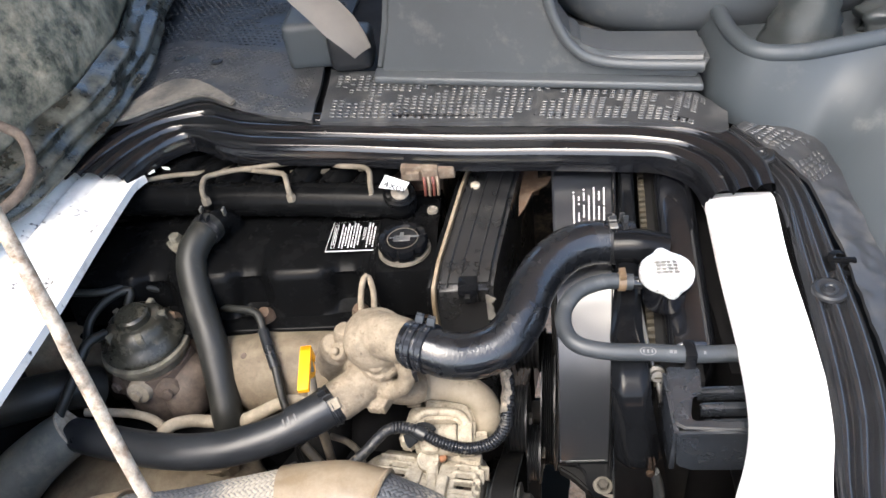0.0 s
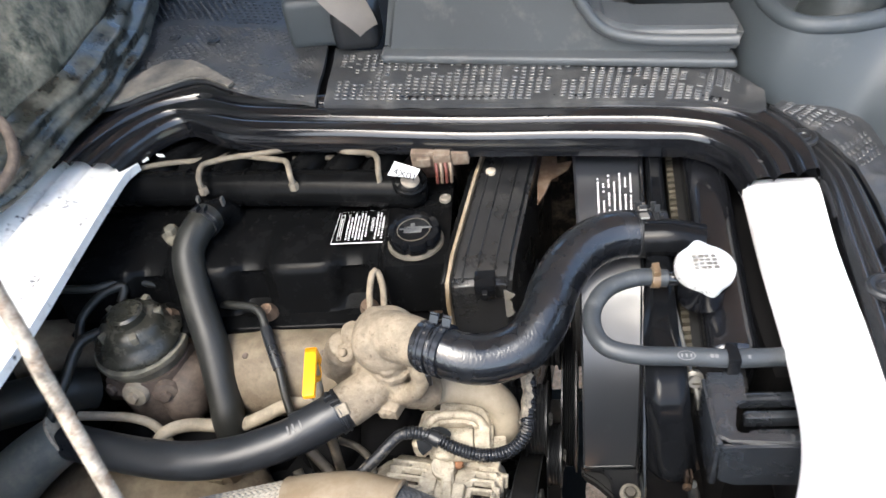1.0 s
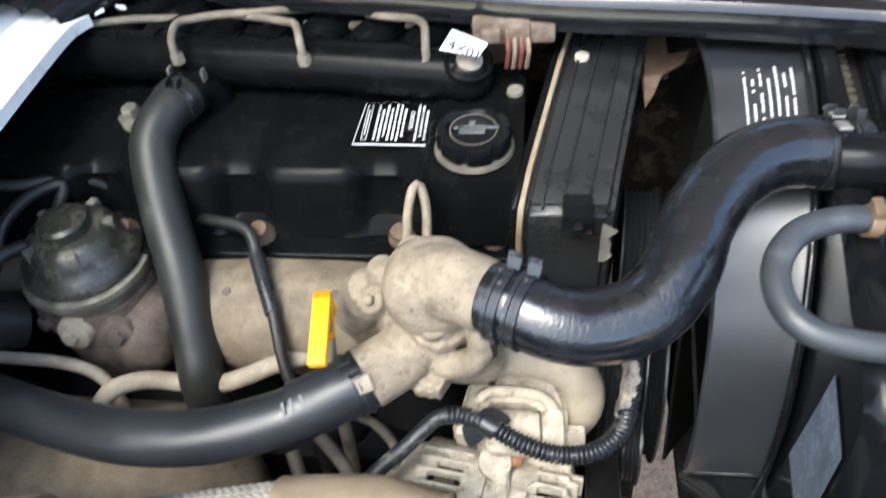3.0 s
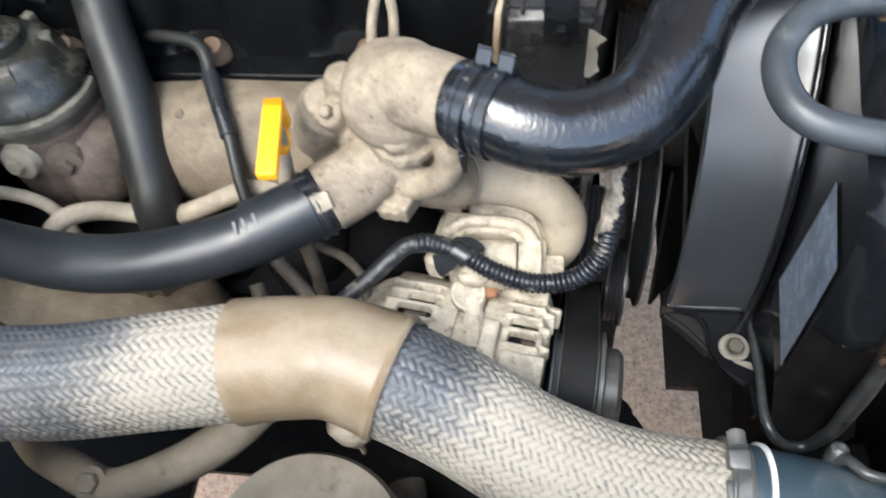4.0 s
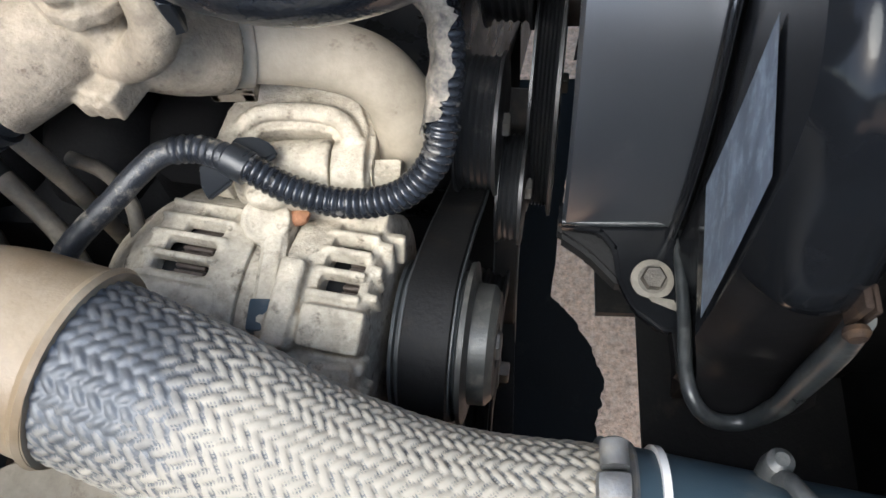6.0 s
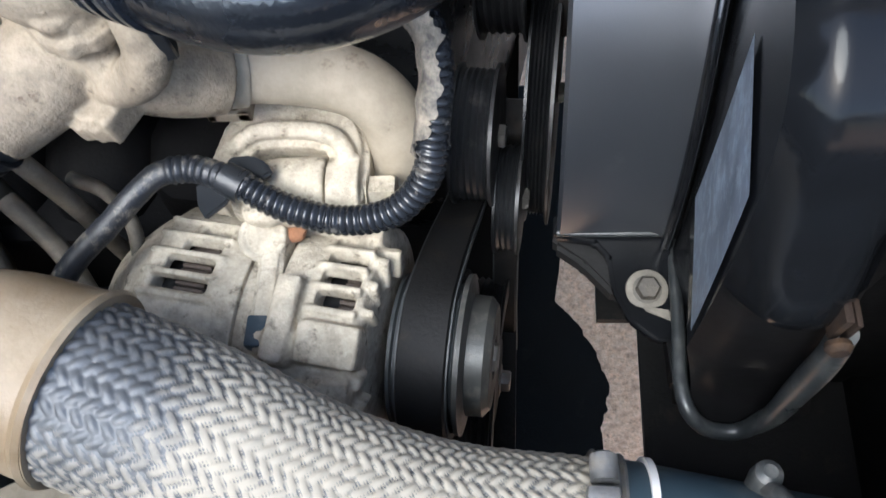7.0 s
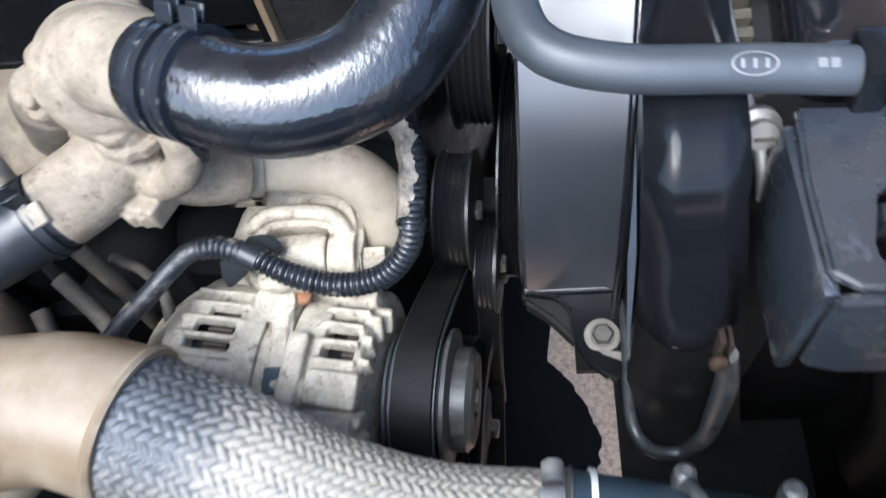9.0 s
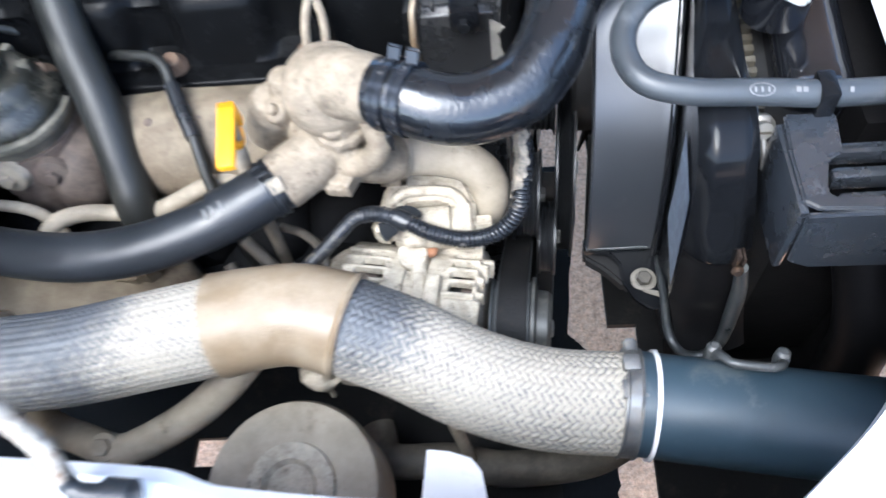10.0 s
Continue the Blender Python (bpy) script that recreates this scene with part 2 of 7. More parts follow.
def tube(s, pts, r, seg=20, step=0.006, smooth=True, hollow=0.0):
    """A round hose along pts; r: a radius or a function of the share of the length and the metres along."""
    line = spline(pts, step) if smooth else [Vector(q) for q in pts]
    fr = rings(line)
    dist = [0.0]
    for a, b in zip(line, line[1:]):
        dist.append(dist[-1] + (b - a).length)
    vs, fs = [], []
    for j, (p, u, w) in enumerate(fr):
        rad = r(dist[j] / dist[-1], dist[j]) if callable(r) else r
        for i in range(seg):
            a = 2 * math.pi * i / seg
            vs.append(p + rad * (math.cos(a) * u + math.sin(a) * w))
    for j in range(len(fr) - 1):
        for i in range(seg):
            k = (i + 1) % seg
            fs.append((j * seg + i, j * seg + k, (j + 1) * seg + k, (j + 1) * seg + i))
    fs.append(tuple(range(seg - 1, -1, -1)))
    fs.append(tuple((len(fr) - 1) * seg + i for i in range(seg)))
    return s.add(vs, fs)


def prism(s, poly, plane, lo, hi, bev=0.002, seg=2):
    """A flat outline pushed from lo to hi along the third axis; plane: 'xy', 'xz' or 'yz'."""
    put = {"xy": lambda a, b, h: (a, b, h), "xz": lambda a, b, h: (a, h, b), "yz": lambda a, b, h: (h, a, b)}[plane]
    b = bmesh.new()
    vs = [b.verts.new(put(p, q, lo)) for p, q in poly]
    f = b.faces.new(vs)
    r = bmesh.ops.extrude_face_region(b, geom=[f])
    off = Vector(put(0, 0, hi)) - Vector(put(0, 0, lo))
    bmesh.ops.translate(b, verts=[v for v in r["geom"] if isinstance(v, bmesh.types.BMVert)], vec=off)
    bmesh.ops.recalc_face_normals(b, faces=b.faces[:])
    if bev:
        bmesh.ops.bevel(b, geom=b.edges[:], offset=bev, segments=seg, affect="EDGES", clamp_overlap=True)
    return s.bm(b)


def lump(s, centre, radii, seed=0, rough=0.12, sub=3, m=None, freq=1.6):
    """An uneven rounded casting."""
    b = bmesh.new()
    bmesh.ops.create_icosphere(b, subdivisions=sub, radius=1.0)
    off = Vector((seed * 3.7, seed * 1.3, seed * 2.1))
    for v in b.verts:
        k = 1 + rough * noise.noise(v.co * freq + off)
        # a little squarer than a ball
        c = v.co * k
        v.co = Vector([math.copysign(abs(q) ** 0.85, q) for q in c])
        v.co = Vector((v.co.x * radii[0], v.co.y * radii[1], v.co.z * radii[2]))
    return s.bm(b, Matrix.Translation(centre) @ (m or Matrix()))


def bolt(s, base, axis, r=0.007, h=0.006, washer=True):
    m = Matrix.Translation(base) @ basis(axis)
    if washer:
        lathe(s, base, axis, [(0, r * 1.55), (r * 0.22, r * 1.5), (r * 0.3, r * 1.0)], 20)
    vs, fs = [], []
    for hh, k in ((0, 1.0), (h * 0.85, 1.0), (h, 0.86)):
        for i in range(6):
            vs.append(m @ Vector((r * k * math.cos(i * math.pi / 3), r * k * math.sin(i * math.pi / 3), hh)))
    for j in range(2):
        for i in range(6):
            fs.append((j * 6 + i, j * 6 + (i + 1) % 6, j * 6 + 6 + (i + 1) % 6, j * 6 + 6 + i))
    fs.append(tuple(12 + i for i in range(6)))
    return s.add(vs, fs)


def loft(s, inner, outer, profile, drop=0.0, n=80, closed=False):
    """A strip between two plan lines; profile: (share across, height) pairs. drop: skirts down at both edges."""
    def resample(line):
        q = [Vector(p) for p in line]
        d = [0.0]
        for a, b in zip(q, q[1:]):
            d.append(d[-1] + (b - a).length)
        out, j = [], 0
        for i in range(n):
            t = d[-1] * i / (n - 1)
            while j < len(d) - 2 and d[j + 1] < t:
                j += 1
            k = (t - d[j]) / max(1e-9, d[j + 1] - d[j])
            out.append(q[j].lerp(q[j + 1], k))
        return out
    a, b = resample(spline(inner, 0.01)), resample(spline(outer, 0.01))
    prof = list(profile)
    if drop:
        prof = [(prof[0][0], prof[0][1] - drop)] + prof + [(prof[-1][0], prof[-1][1] - drop)]
    vs, w = [], len(prof)
    for p, q in zip(a, b):
        for u, h in prof:
            c = p.lerp(q, u)
            vs.append((c.x, c.y, c.z + h))
    fs = [(i * w + j, (i + 1) * w + j, (i + 1) * w + j + 1, i * w + j + 1) for i in range(n - 1) for j in range(w - 1)]
    return s.add(vs, fs)


def cast(s, voxel=0.0015, smooth=6):
    """Melts overlapping closed shapes into one casting with soft fillets."""
    me = bpy.data.meshes.new("melt")
    me.from_pydata(s.v, [], s.f)
    b = bmesh.new()
    b.from_mesh(me)
    bmesh.ops.recalc_face_normals(b, faces=b.faces[:])
    b.to_mesh(me)
    b.free()
    ob = bpy.data.objects.new("melt", me)
    scene.collection.objects.link(ob)
    r = ob.modifiers.new("melt", "REMESH")
    r.mode, r.voxel_size = "VOXEL", voxel
    k = ob.modifiers.new("soften", "SMOOTH")
    k.factor, k.iterations = 0.5, smooth
    out = ob.evaluated_get(bpy.context.evaluated_depsgraph_get()).to_mesh()
    res = Shape()
    res.v = [tuple(v.co) for v in out.vertices]
    res.f = [tuple(p.vertices) for p in out.polygons]
    bpy.data.objects.remove(ob)
    bpy.data.meshes.remove(me)
    return res


def thing(name, label, category, at=(0, 0, 0), group="", kind=""):
    ob = new(name)
    ob.empty_display_size = 0.02
    ob.location = at
    return tagged(ob, label, category, group, kind)


def part(name, s, mat, parent=None, label="", sharp=38, flat=False):
    """Links a Shape as one mesh under a thing; its points are in the world's metres."""
    me = bpy.data.meshes.new(name)
    me.from_pydata(s.v, [], s.f)
    me.validate()
    b = bmesh.new()
    b.from_mesh(me)
    bmesh.ops.recalc_face_normals(b, faces=b.faces[:])
    b.to_mesh(me)
    b.free()
    if not flat:
        me.shade_smooth()
        me.set_sharp_from_angle(angle=radians(sharp))
    me.materials.append(mat)
    ob = new(name, me)
    if parent is not None:
        ob.parent = parent
        base, up = Vector((0, 0, 0)), parent
        while up is not None:
            base += up.location
            up = up.parent
        ob.location = -base
    if label:
        ob["label"] = label
    return ob


def single(name, s, mat, label, category, kind="", sharp=38, group=""):
    return tagged(part(name, s, mat, sharp=sharp), label, category, group, kind)


def wrapped_rubber():
    """Gloss rubber with the broken print of the cloth it was cured in."""
    m = material("wrapped_gloss_rubber", (0.006, 0.007, 0.009), 0.24, 0.0, 0.2, 900, 30, 0.05, coat=0.45)
    n, l = m.node_tree.nodes, m.node_tree.links
    tc = n.new("ShaderNodeTexCoord")
    p = n["Principled BSDF"]

    def noise_at(scale, detail, stretch=None):
        t = n.new("ShaderNodeTexNoise")
        t.inputs["Scale"].default_value, t.inputs["Detail"].default_value = scale, detail
        if stretch:
            mp = n.new("ShaderNodeMapping")
            mp.inputs["Rotation"].default_value = tuple(radians(a) for a in stretch[0])
            mp.inputs["Scale"].default_value = stretch[1]
            l.new(tc.outputs["Object"], mp.inputs["Vector"])
            l.new(mp.outputs[0], t.inputs["Vector"])
        else:
            l.new(tc.outputs["Object"], t.inputs["Vector"])
        return t.outputs["Fac"]
    # short slanting dashes, broken up by larger patches
    dash = noise_at(420, 2.0, ((10, 35, 52), (1.0, 0.25, 0.8)))
    big = noise_at(46, 5)
    amt = n.new("ShaderNodeMath")
    amt.operation = "MULTIPLY"
    l.new(dash, amt.inputs[0]), l.new(big, amt.inputs[1])
    bn = n.new("ShaderNodeBump")
    bn.inputs["Strength"].default_value, bn.inputs["Distance"].default_value = 0.48, 0.0012
    l.new(amt.outputs[0], bn.inputs["Height"])
    l.new(bn.outputs[0], p.inputs["Normal"])
    l.new(bn.outputs[0], p.inputs["Coat Normal"])
    gloss = n.new("ShaderNodeMapRange")
    gloss.inputs[1].default_value, gloss.inputs[2].default_value, gloss.inputs[3].default_value, gloss.inputs[4].default_value = 0.35, 0.65, 0.13, 0.36
    l.new(big, gloss.inputs[0])
    l.new(gloss.outputs[0], p.inputs["Roughness"])
    return m


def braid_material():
    """Steel braid, caked with pale dust but for a rubbed patch near the band; shade is painted between strands."""
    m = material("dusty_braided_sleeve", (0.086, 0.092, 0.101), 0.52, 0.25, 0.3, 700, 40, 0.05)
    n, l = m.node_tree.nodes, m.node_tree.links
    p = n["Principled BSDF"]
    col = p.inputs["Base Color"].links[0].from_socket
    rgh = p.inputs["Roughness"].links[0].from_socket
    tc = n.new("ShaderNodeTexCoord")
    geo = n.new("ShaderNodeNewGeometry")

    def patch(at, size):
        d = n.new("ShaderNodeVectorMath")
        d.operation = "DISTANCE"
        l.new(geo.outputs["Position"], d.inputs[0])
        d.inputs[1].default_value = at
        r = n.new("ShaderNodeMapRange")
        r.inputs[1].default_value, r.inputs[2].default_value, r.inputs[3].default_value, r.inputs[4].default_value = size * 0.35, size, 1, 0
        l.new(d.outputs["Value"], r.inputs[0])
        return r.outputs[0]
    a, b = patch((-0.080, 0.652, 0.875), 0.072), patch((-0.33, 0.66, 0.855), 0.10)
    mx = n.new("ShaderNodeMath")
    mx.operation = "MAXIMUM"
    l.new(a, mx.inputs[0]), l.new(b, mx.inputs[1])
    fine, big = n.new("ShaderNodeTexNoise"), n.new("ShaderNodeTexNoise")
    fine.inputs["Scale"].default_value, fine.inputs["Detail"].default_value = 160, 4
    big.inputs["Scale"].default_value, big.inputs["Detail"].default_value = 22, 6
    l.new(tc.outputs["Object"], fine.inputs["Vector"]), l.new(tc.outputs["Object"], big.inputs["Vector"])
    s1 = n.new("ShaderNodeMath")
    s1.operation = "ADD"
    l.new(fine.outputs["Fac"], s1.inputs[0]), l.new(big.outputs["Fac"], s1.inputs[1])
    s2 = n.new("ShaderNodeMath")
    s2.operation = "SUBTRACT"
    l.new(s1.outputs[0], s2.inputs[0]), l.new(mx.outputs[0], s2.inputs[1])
    # crevices between the strands are darkened: shade put into the colour
    gap_shade = n.new("ShaderNodeMapRange")
    gap_shade.inputs[1].default_value, gap_shade.inputs[2].default_value, gap_shade.inputs[3].default_value, gap_shade.inputs[4].default_value = 0.440, 0.505, -0.85, 0.12
    l.new(geo.outputs["Pointiness"], gap_shade.inputs[0])
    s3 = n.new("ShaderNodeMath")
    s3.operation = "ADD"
    l.new(s2.outputs[0], s3.inputs[0]), l.new(gap_shade.outputs[0], s3.inputs[1])
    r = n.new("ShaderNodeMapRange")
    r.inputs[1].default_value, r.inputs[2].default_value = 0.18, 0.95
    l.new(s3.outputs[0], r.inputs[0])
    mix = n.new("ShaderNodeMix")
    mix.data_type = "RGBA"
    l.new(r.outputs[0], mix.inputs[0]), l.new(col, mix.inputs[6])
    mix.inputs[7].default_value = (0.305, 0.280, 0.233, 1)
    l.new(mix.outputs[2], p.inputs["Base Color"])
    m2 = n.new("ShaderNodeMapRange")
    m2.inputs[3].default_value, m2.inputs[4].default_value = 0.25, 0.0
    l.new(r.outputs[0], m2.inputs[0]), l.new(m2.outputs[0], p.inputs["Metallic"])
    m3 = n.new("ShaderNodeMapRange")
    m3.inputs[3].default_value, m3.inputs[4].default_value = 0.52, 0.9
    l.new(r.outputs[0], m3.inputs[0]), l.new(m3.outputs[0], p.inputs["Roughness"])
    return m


M_HOSE = wrapped_rubber()
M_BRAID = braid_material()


# ---- ground and cab ----
def ground():
    s = Shape()
    n, size = 24, 60.0
    vs = [(-size + 2 * size * i / n, -size + 2 * size * j / n, 0.0) for j in range(n + 1) for i in range(n + 1)]
    s.add(vs, [(j * (n + 1) + i, j * (n + 1) + i + 1, (j + 1) * (n + 1) + i + 1, (j + 1) * (n + 1) + i) for j in range(n) for i in range(n)])
    single("ground", s, M_GROUND, "pinkish grey rough concrete ground below the vehicle", "ground", "structure")


def cab():
    # unseen roof, back wall, far door, windscreen header and dashboard close the place and shape its light
    s = box(Shape(), -1.0, 1.3, 0.78, 2.3, 2.05, 2.10, 0.01)
    single("ceiling", s, M_CAB, "unseen grey cab roof lining that shapes the light", "ceiling", "structure")
    s = box(Shape(), -1.05, -1.0, 0.42, 2.3, 0.75, 2.05, 0.01)
    single("wall_back", s, M_CAB, "grey lined back wall of the cab", "wall", "structure")
    # opening sized so the glossy flange mirrors sky
    s = Shape()
    box(s, -1.0, 1.3, 2.25, 2.30, 0.75, 1.38, 0.01)
    box(s, -1.0, 1.3, 2.25, 2.30, 1.93, 2.05, 0.01)
    box(s, -1.0, -0.86, 2.25, 2.30, 1.38, 1.93, 0.01)
    single("wall_far_door", s, M_PLASTIC, "unseen dark far door trim, opening sized for reflections", "door", "structure")
    # unseen pillar, added to keep sun off the left of the bay
    s = box(Shape(), -1.0, -0.74, 0.34, 0.48, 0.90, 2.10, 0.03)
    single("wall_door_pillar", s, M_PLASTIC, "unseen dark pillar, added to shade the left", "pillar", "structure")
    s = box(Shape(), 1.0, 1.35, 0.45, 2.25, 0.75, 1.25, 0.03)
    single("dashboard", s, M_PLASTIC, "blue-grey plastic dashboard", "dashboard", "structure")
    s = Shape()
    box(s, -1.0, -0.62, 0.5, 2.25, 0.90, 0.985, 0.005)
    box(s, -0.70, 0.50, 1.20, 2.25, 0.90, 1.005, 0.005)
    box(s, 0.40, 1.0, 0.45, 2.25, 0.66, 0.72, 0.005)
    single("floor", s, M_DARK, "dark painted cab floor panel", "floor", "structure")


RIM_IN = [(-0.474, 1.062, 1.0), (-0.458, 1.105, 1.0), (-0.434, 1.138, 1.0), (-0.402, 1.153, 1.0), (-0.358, 1.126, 1.0), (-0.310, 1.108, 1.0), (-0.170, 1.087, 1.0),
          (-0.017, 1.060, 1.0), (0.110, 1.046, 1.0), (0.204, 1.033, 1.0), (0.252, 1.024, 1.0), (0.280, 0.998, 1.0), (0.289, 0.965, 1.0), (0.291, 0.944, 1.0)]
RIM_OUT = [(-0.565, 1.065, 1.0), (-0.545, 1.125, 1.0), (-0.515, 1.170, 1.0), (-0.465, 1.215, 1.0), (-0.408, 1.238, 1.0), (-0.345, 1.205, 1.0), (-0.215, 1.175, 1.0),
           (-0.017, 1.145, 1.0), (0.110, 1.128, 1.0), (0.211, 1.114, 1.0), (0.285, 1.098, 1.0), (0.340, 1.055, 1.0), (0.365, 0.990, 1.0), (0.365, 0.942, 1.0)]
RIDGES = [(0.0, -0.006), (0.02, -0.002)] + [(0.04 + 0.96 * k / 84, 0.013 * k / 84 + 0.0098 * (1 - (1 - abs(math.sin(3 * math.pi * (k / 84) - 0.25))) ** 2.2)) for k in range(85)]
STRIP = [(k / 40, 0.0065 * abs(math.sin(3 * math.pi * k / 40)) ** 1.2 + 0.001) for k in range(41)]


def seat_box():
    base = thing("seat_box", "pressed steel engine hatch frame, black rear flange and white sides", "hatch frame", (0, 0.8, 1.0), kind="structure")
    part("rear_flange", loft(Shape(), RIM_IN, RIM_OUT, RIDGES, 0.012, 160), M_BLACK, base, "glossy black ridged steel flange")
    # white panels
    s = Shape()
    loft(s, [(-0.463, 1.092, 0.990), (-0.467, 1.075, 0.993), (-0.469, 1.045, 0.996), (-0.470, 0.93, 0.998), (-0.469, 0.80, 1.0), (-0.476, 0.66, 1.0), (-0.470, 0.56, 1.0), (-0.42, 0.512, 1.0)],
         [(-0.575, 1.115, 0.985), (-0.59, 1.095, 0.994), (-0.598, 1.05, 0.998), (-0.605, 0.93, 1.0), (-0.61, 0.80, 1.0), (-0.61, 0.66, 1.0), (-0.61, 0.52, 1.0), (-0.58, 0.42, 1.0)],
         [(0.0, -0.003), (0.04, 0.0), (0.16, 0.0), (0.20, -0.004), (0.24, 0.001), (0.40, 0.003), (0.46, -0.003), (0.51, 0.002), (0.66, 0.005), (0.72, -0.001), (0.77, 0.005), (1.0, 0.008)], 0.012, 90)
    part("side_panel", s, M_WHITED, base, "dirty white ridged side panel with black specks")
    s = Shape()
    loft(s, [(0.291, 0.962, 0.994), (0.291, 0.950, 0.997), (0.290, 0.936, 1.0), (0.283, 0.84, 1.0), (0.277, 0.726, 1.0), (0.266, 0.64, 1.0), (0.240, 0.575, 1.0), (0.210, 0.527, 1.0), (0.15, 0.474, 1.0)],
         [(0.367, 0.960, 0.994), (0.367, 0.948, 0.997), (0.365, 0.934, 1.0), (0.353, 0.84, 1.0), (0.345, 0.726, 1.0), (0.334, 0.64, 1.0), (0.309, 0.56, 1.0), (0.295, 0.47, 1.0), (0.28, 0.38, 1.0)],
         [(0.0, -0.004), (0.04, 0.0), (0.5, 0.001), (1.0, 0.0)], 0.012, 60)
    part("side_panel", s, M_WHITE, base, "clean bright white side panel")
    s = Shape()
    loft(s, [(0.330, 1.062, 1.006), (0.352, 1.025, 1.003), (0.366, 0.985, 1.0), (0.372, 0.94, 1.0), (0.360, 0.84, 1.0), (0.347, 0.726, 1.0), (0.333, 0.64, 1.0), (0.313, 0.56, 1.0), (0.300, 0.47, 1.0)],
         [(0.352, 1.080, 1.006), (0.376, 1.040, 1.003), (0.394, 0.995, 1.0), (0.405, 0.95, 1.0), (0.402, 0.84, 1.0), (0.394, 0.726, 1.0), (0.380, 0.64, 1.0), (0.352, 0.56, 1.0), (0.335, 0.47, 1.0)],
         STRIP, 0.04, 90)
    part("edge_strip", s, M_STRIP, base, "black ridged edge strip")
    s = Shape()
    loft(s, [(-0.42, 0.524, 0.985), (-0.30, 0.520, 0.985), (-0.237, 0.515, 0.99), (-0.145, 0.507, 0.99), (-0.125, 0.499, 0.99), (-0.053, 0.490, 0.995), (-0.014, 0.487, 0.998), (0.15, 0.470, 1.0)],
         [(-0.58, 0.40, 0.985), (-0.40, 0.35, 0.985), (-0.25, 0.34, 0.99), (-0.13, 0.33, 0.995), (0.0, 0.33, 0.998), (0.28, 0.36, 1.0)], [(0, -0.01), (0.05, 0), (0.5, 0.003), (1, 0)], 0.08, 60)
    part("sill", s, M_WHITE, base, "white painted door sill")
    # walls of the hatch that go down from the frame
    s = Shape()
    box(s, -0.64, -0.61, 0.45, 1.2, 0.60, 0.965, 0.004)
    part("inner_wall", s, M_DARK, base)
    s = Shape()
    box(s, -0.60, 0.36, 1.215, 1.24, 0.55, 0.975, 0.004)
    part("inner_wall", s, M_WALLD, base)
    s = Shape()
    box(s, 0.345, 0.40, 0.45, 1.24, 0.730, 0.975, 0.004)
    part("inner_wall", s, M_VOID, base)
    s = Shape()
    prism(s, [(0.685, 0.729), (0.655, 0.56), (0.655, 0.45), (1.24, 0.45), (1.24, 0.729)], "yz", 0.347, 0.360, 0.002)
    part("inner_wall", s, M_VOID, base, "black wall with an open corner")
    s = Shape()
    box(s, -0.9, 1.0, 0.435, 0.455, 0.30, 0.90, 0.004)
    part("outer_wall", s, M_DARK, base)
    # white slivers stand for sunlit spots that show behind the rear corner of the flange
    for q in (((-0.470, 1.150), (-0.461, 1.153), (-0.449, 1.135), (-0.459, 1.130)), ((-0.463, 1.1015), (-0.457, 1.109), (-0.453, 1.104), (-0.460, 1.0975)), ((-0.446, 1.1135), (-0.4345, 1.1115), (-0.431, 1.107), (-0.4395, 1.108))):
        part("bare_edge", prism(Shape(), list(q)[::-1], "xy", 0.983, 0.985, 0.0), M_WHITE, base, "white sliver for a sunlit spot")
    # dished screws in the edge strip
    for p in ((0.367, 1.012, 1.008), (0.374, 0.783, 1.006)):
        s = Shape()
        lathe(s, p, (0, 0, 1), [(0, 0.0165), (0.0035, 0.016), (0.005, 0.0135), (0.0035, 0.010), (0.0035, 0.0085), (0.0055, 0.0075), (0.0060, 0.005), (0.0045, 0.0035), (0.0045, 0.0)], 24)
        part("screw", s, M_GUNMETAL, base, "dark dished screw")


def sheet(front, back, height, n=70, m=14, thick=0.006):
    """A soft sheet between two plan lines, with thin edges; gives the shape and a place on it for shares along and across."""
    def resample(line, k):
        q = spline([(x, y, 0) for x, y in line], 0.008)
        d = [0.0]
        for a, b in zip(q, q[1:]):
            d.append(d[-1] + (b - a).length)

        def at(u):
            t, j = d[-1] * min(1.0, max(0.0, u)), 0
            while j < len(d) - 2 and d[j + 1] < t:
                j += 1
            return q[j].lerp(q[j + 1], (t - d[j]) / max(1e-9, d[j + 1] - d[j]))
        return at
    fa, ba = resample(front, n), resample(back, n)

    def place(u, v):
        p = fa(u).lerp(ba(u), v)
        return Vector((p.x, p.y, height(p.x, p.y, u, v)))
    vs, fs = [], []
    for i in range(n + 1):
        for j in range(m + 1):
            vs.append(place(i / n, j / m))
    k = len(vs)
    vs += [p - Vector((0, 0, thick)) for p in vs]
    w = m + 1
    for i in range(n):
        for j in range(m):
            a = (i * w + j, (i + 1) * w + j, (i + 1) * w + j + 1, i * w + j + 1)
            fs += [a, tuple(q + k for q in reversed(a))]
    for i in range(n):
        for j in (0, m):
            a, b = i * w + j, (i + 1) * w + j
            fs.append((a, b, b + k, a + k))
    for j in range(m):
        for i in (0, n):
            a, b = i * w + j, i * w + j + 1
            fs.append((a, b, b + k, a + k))
    return Shape().add(vs, fs), place


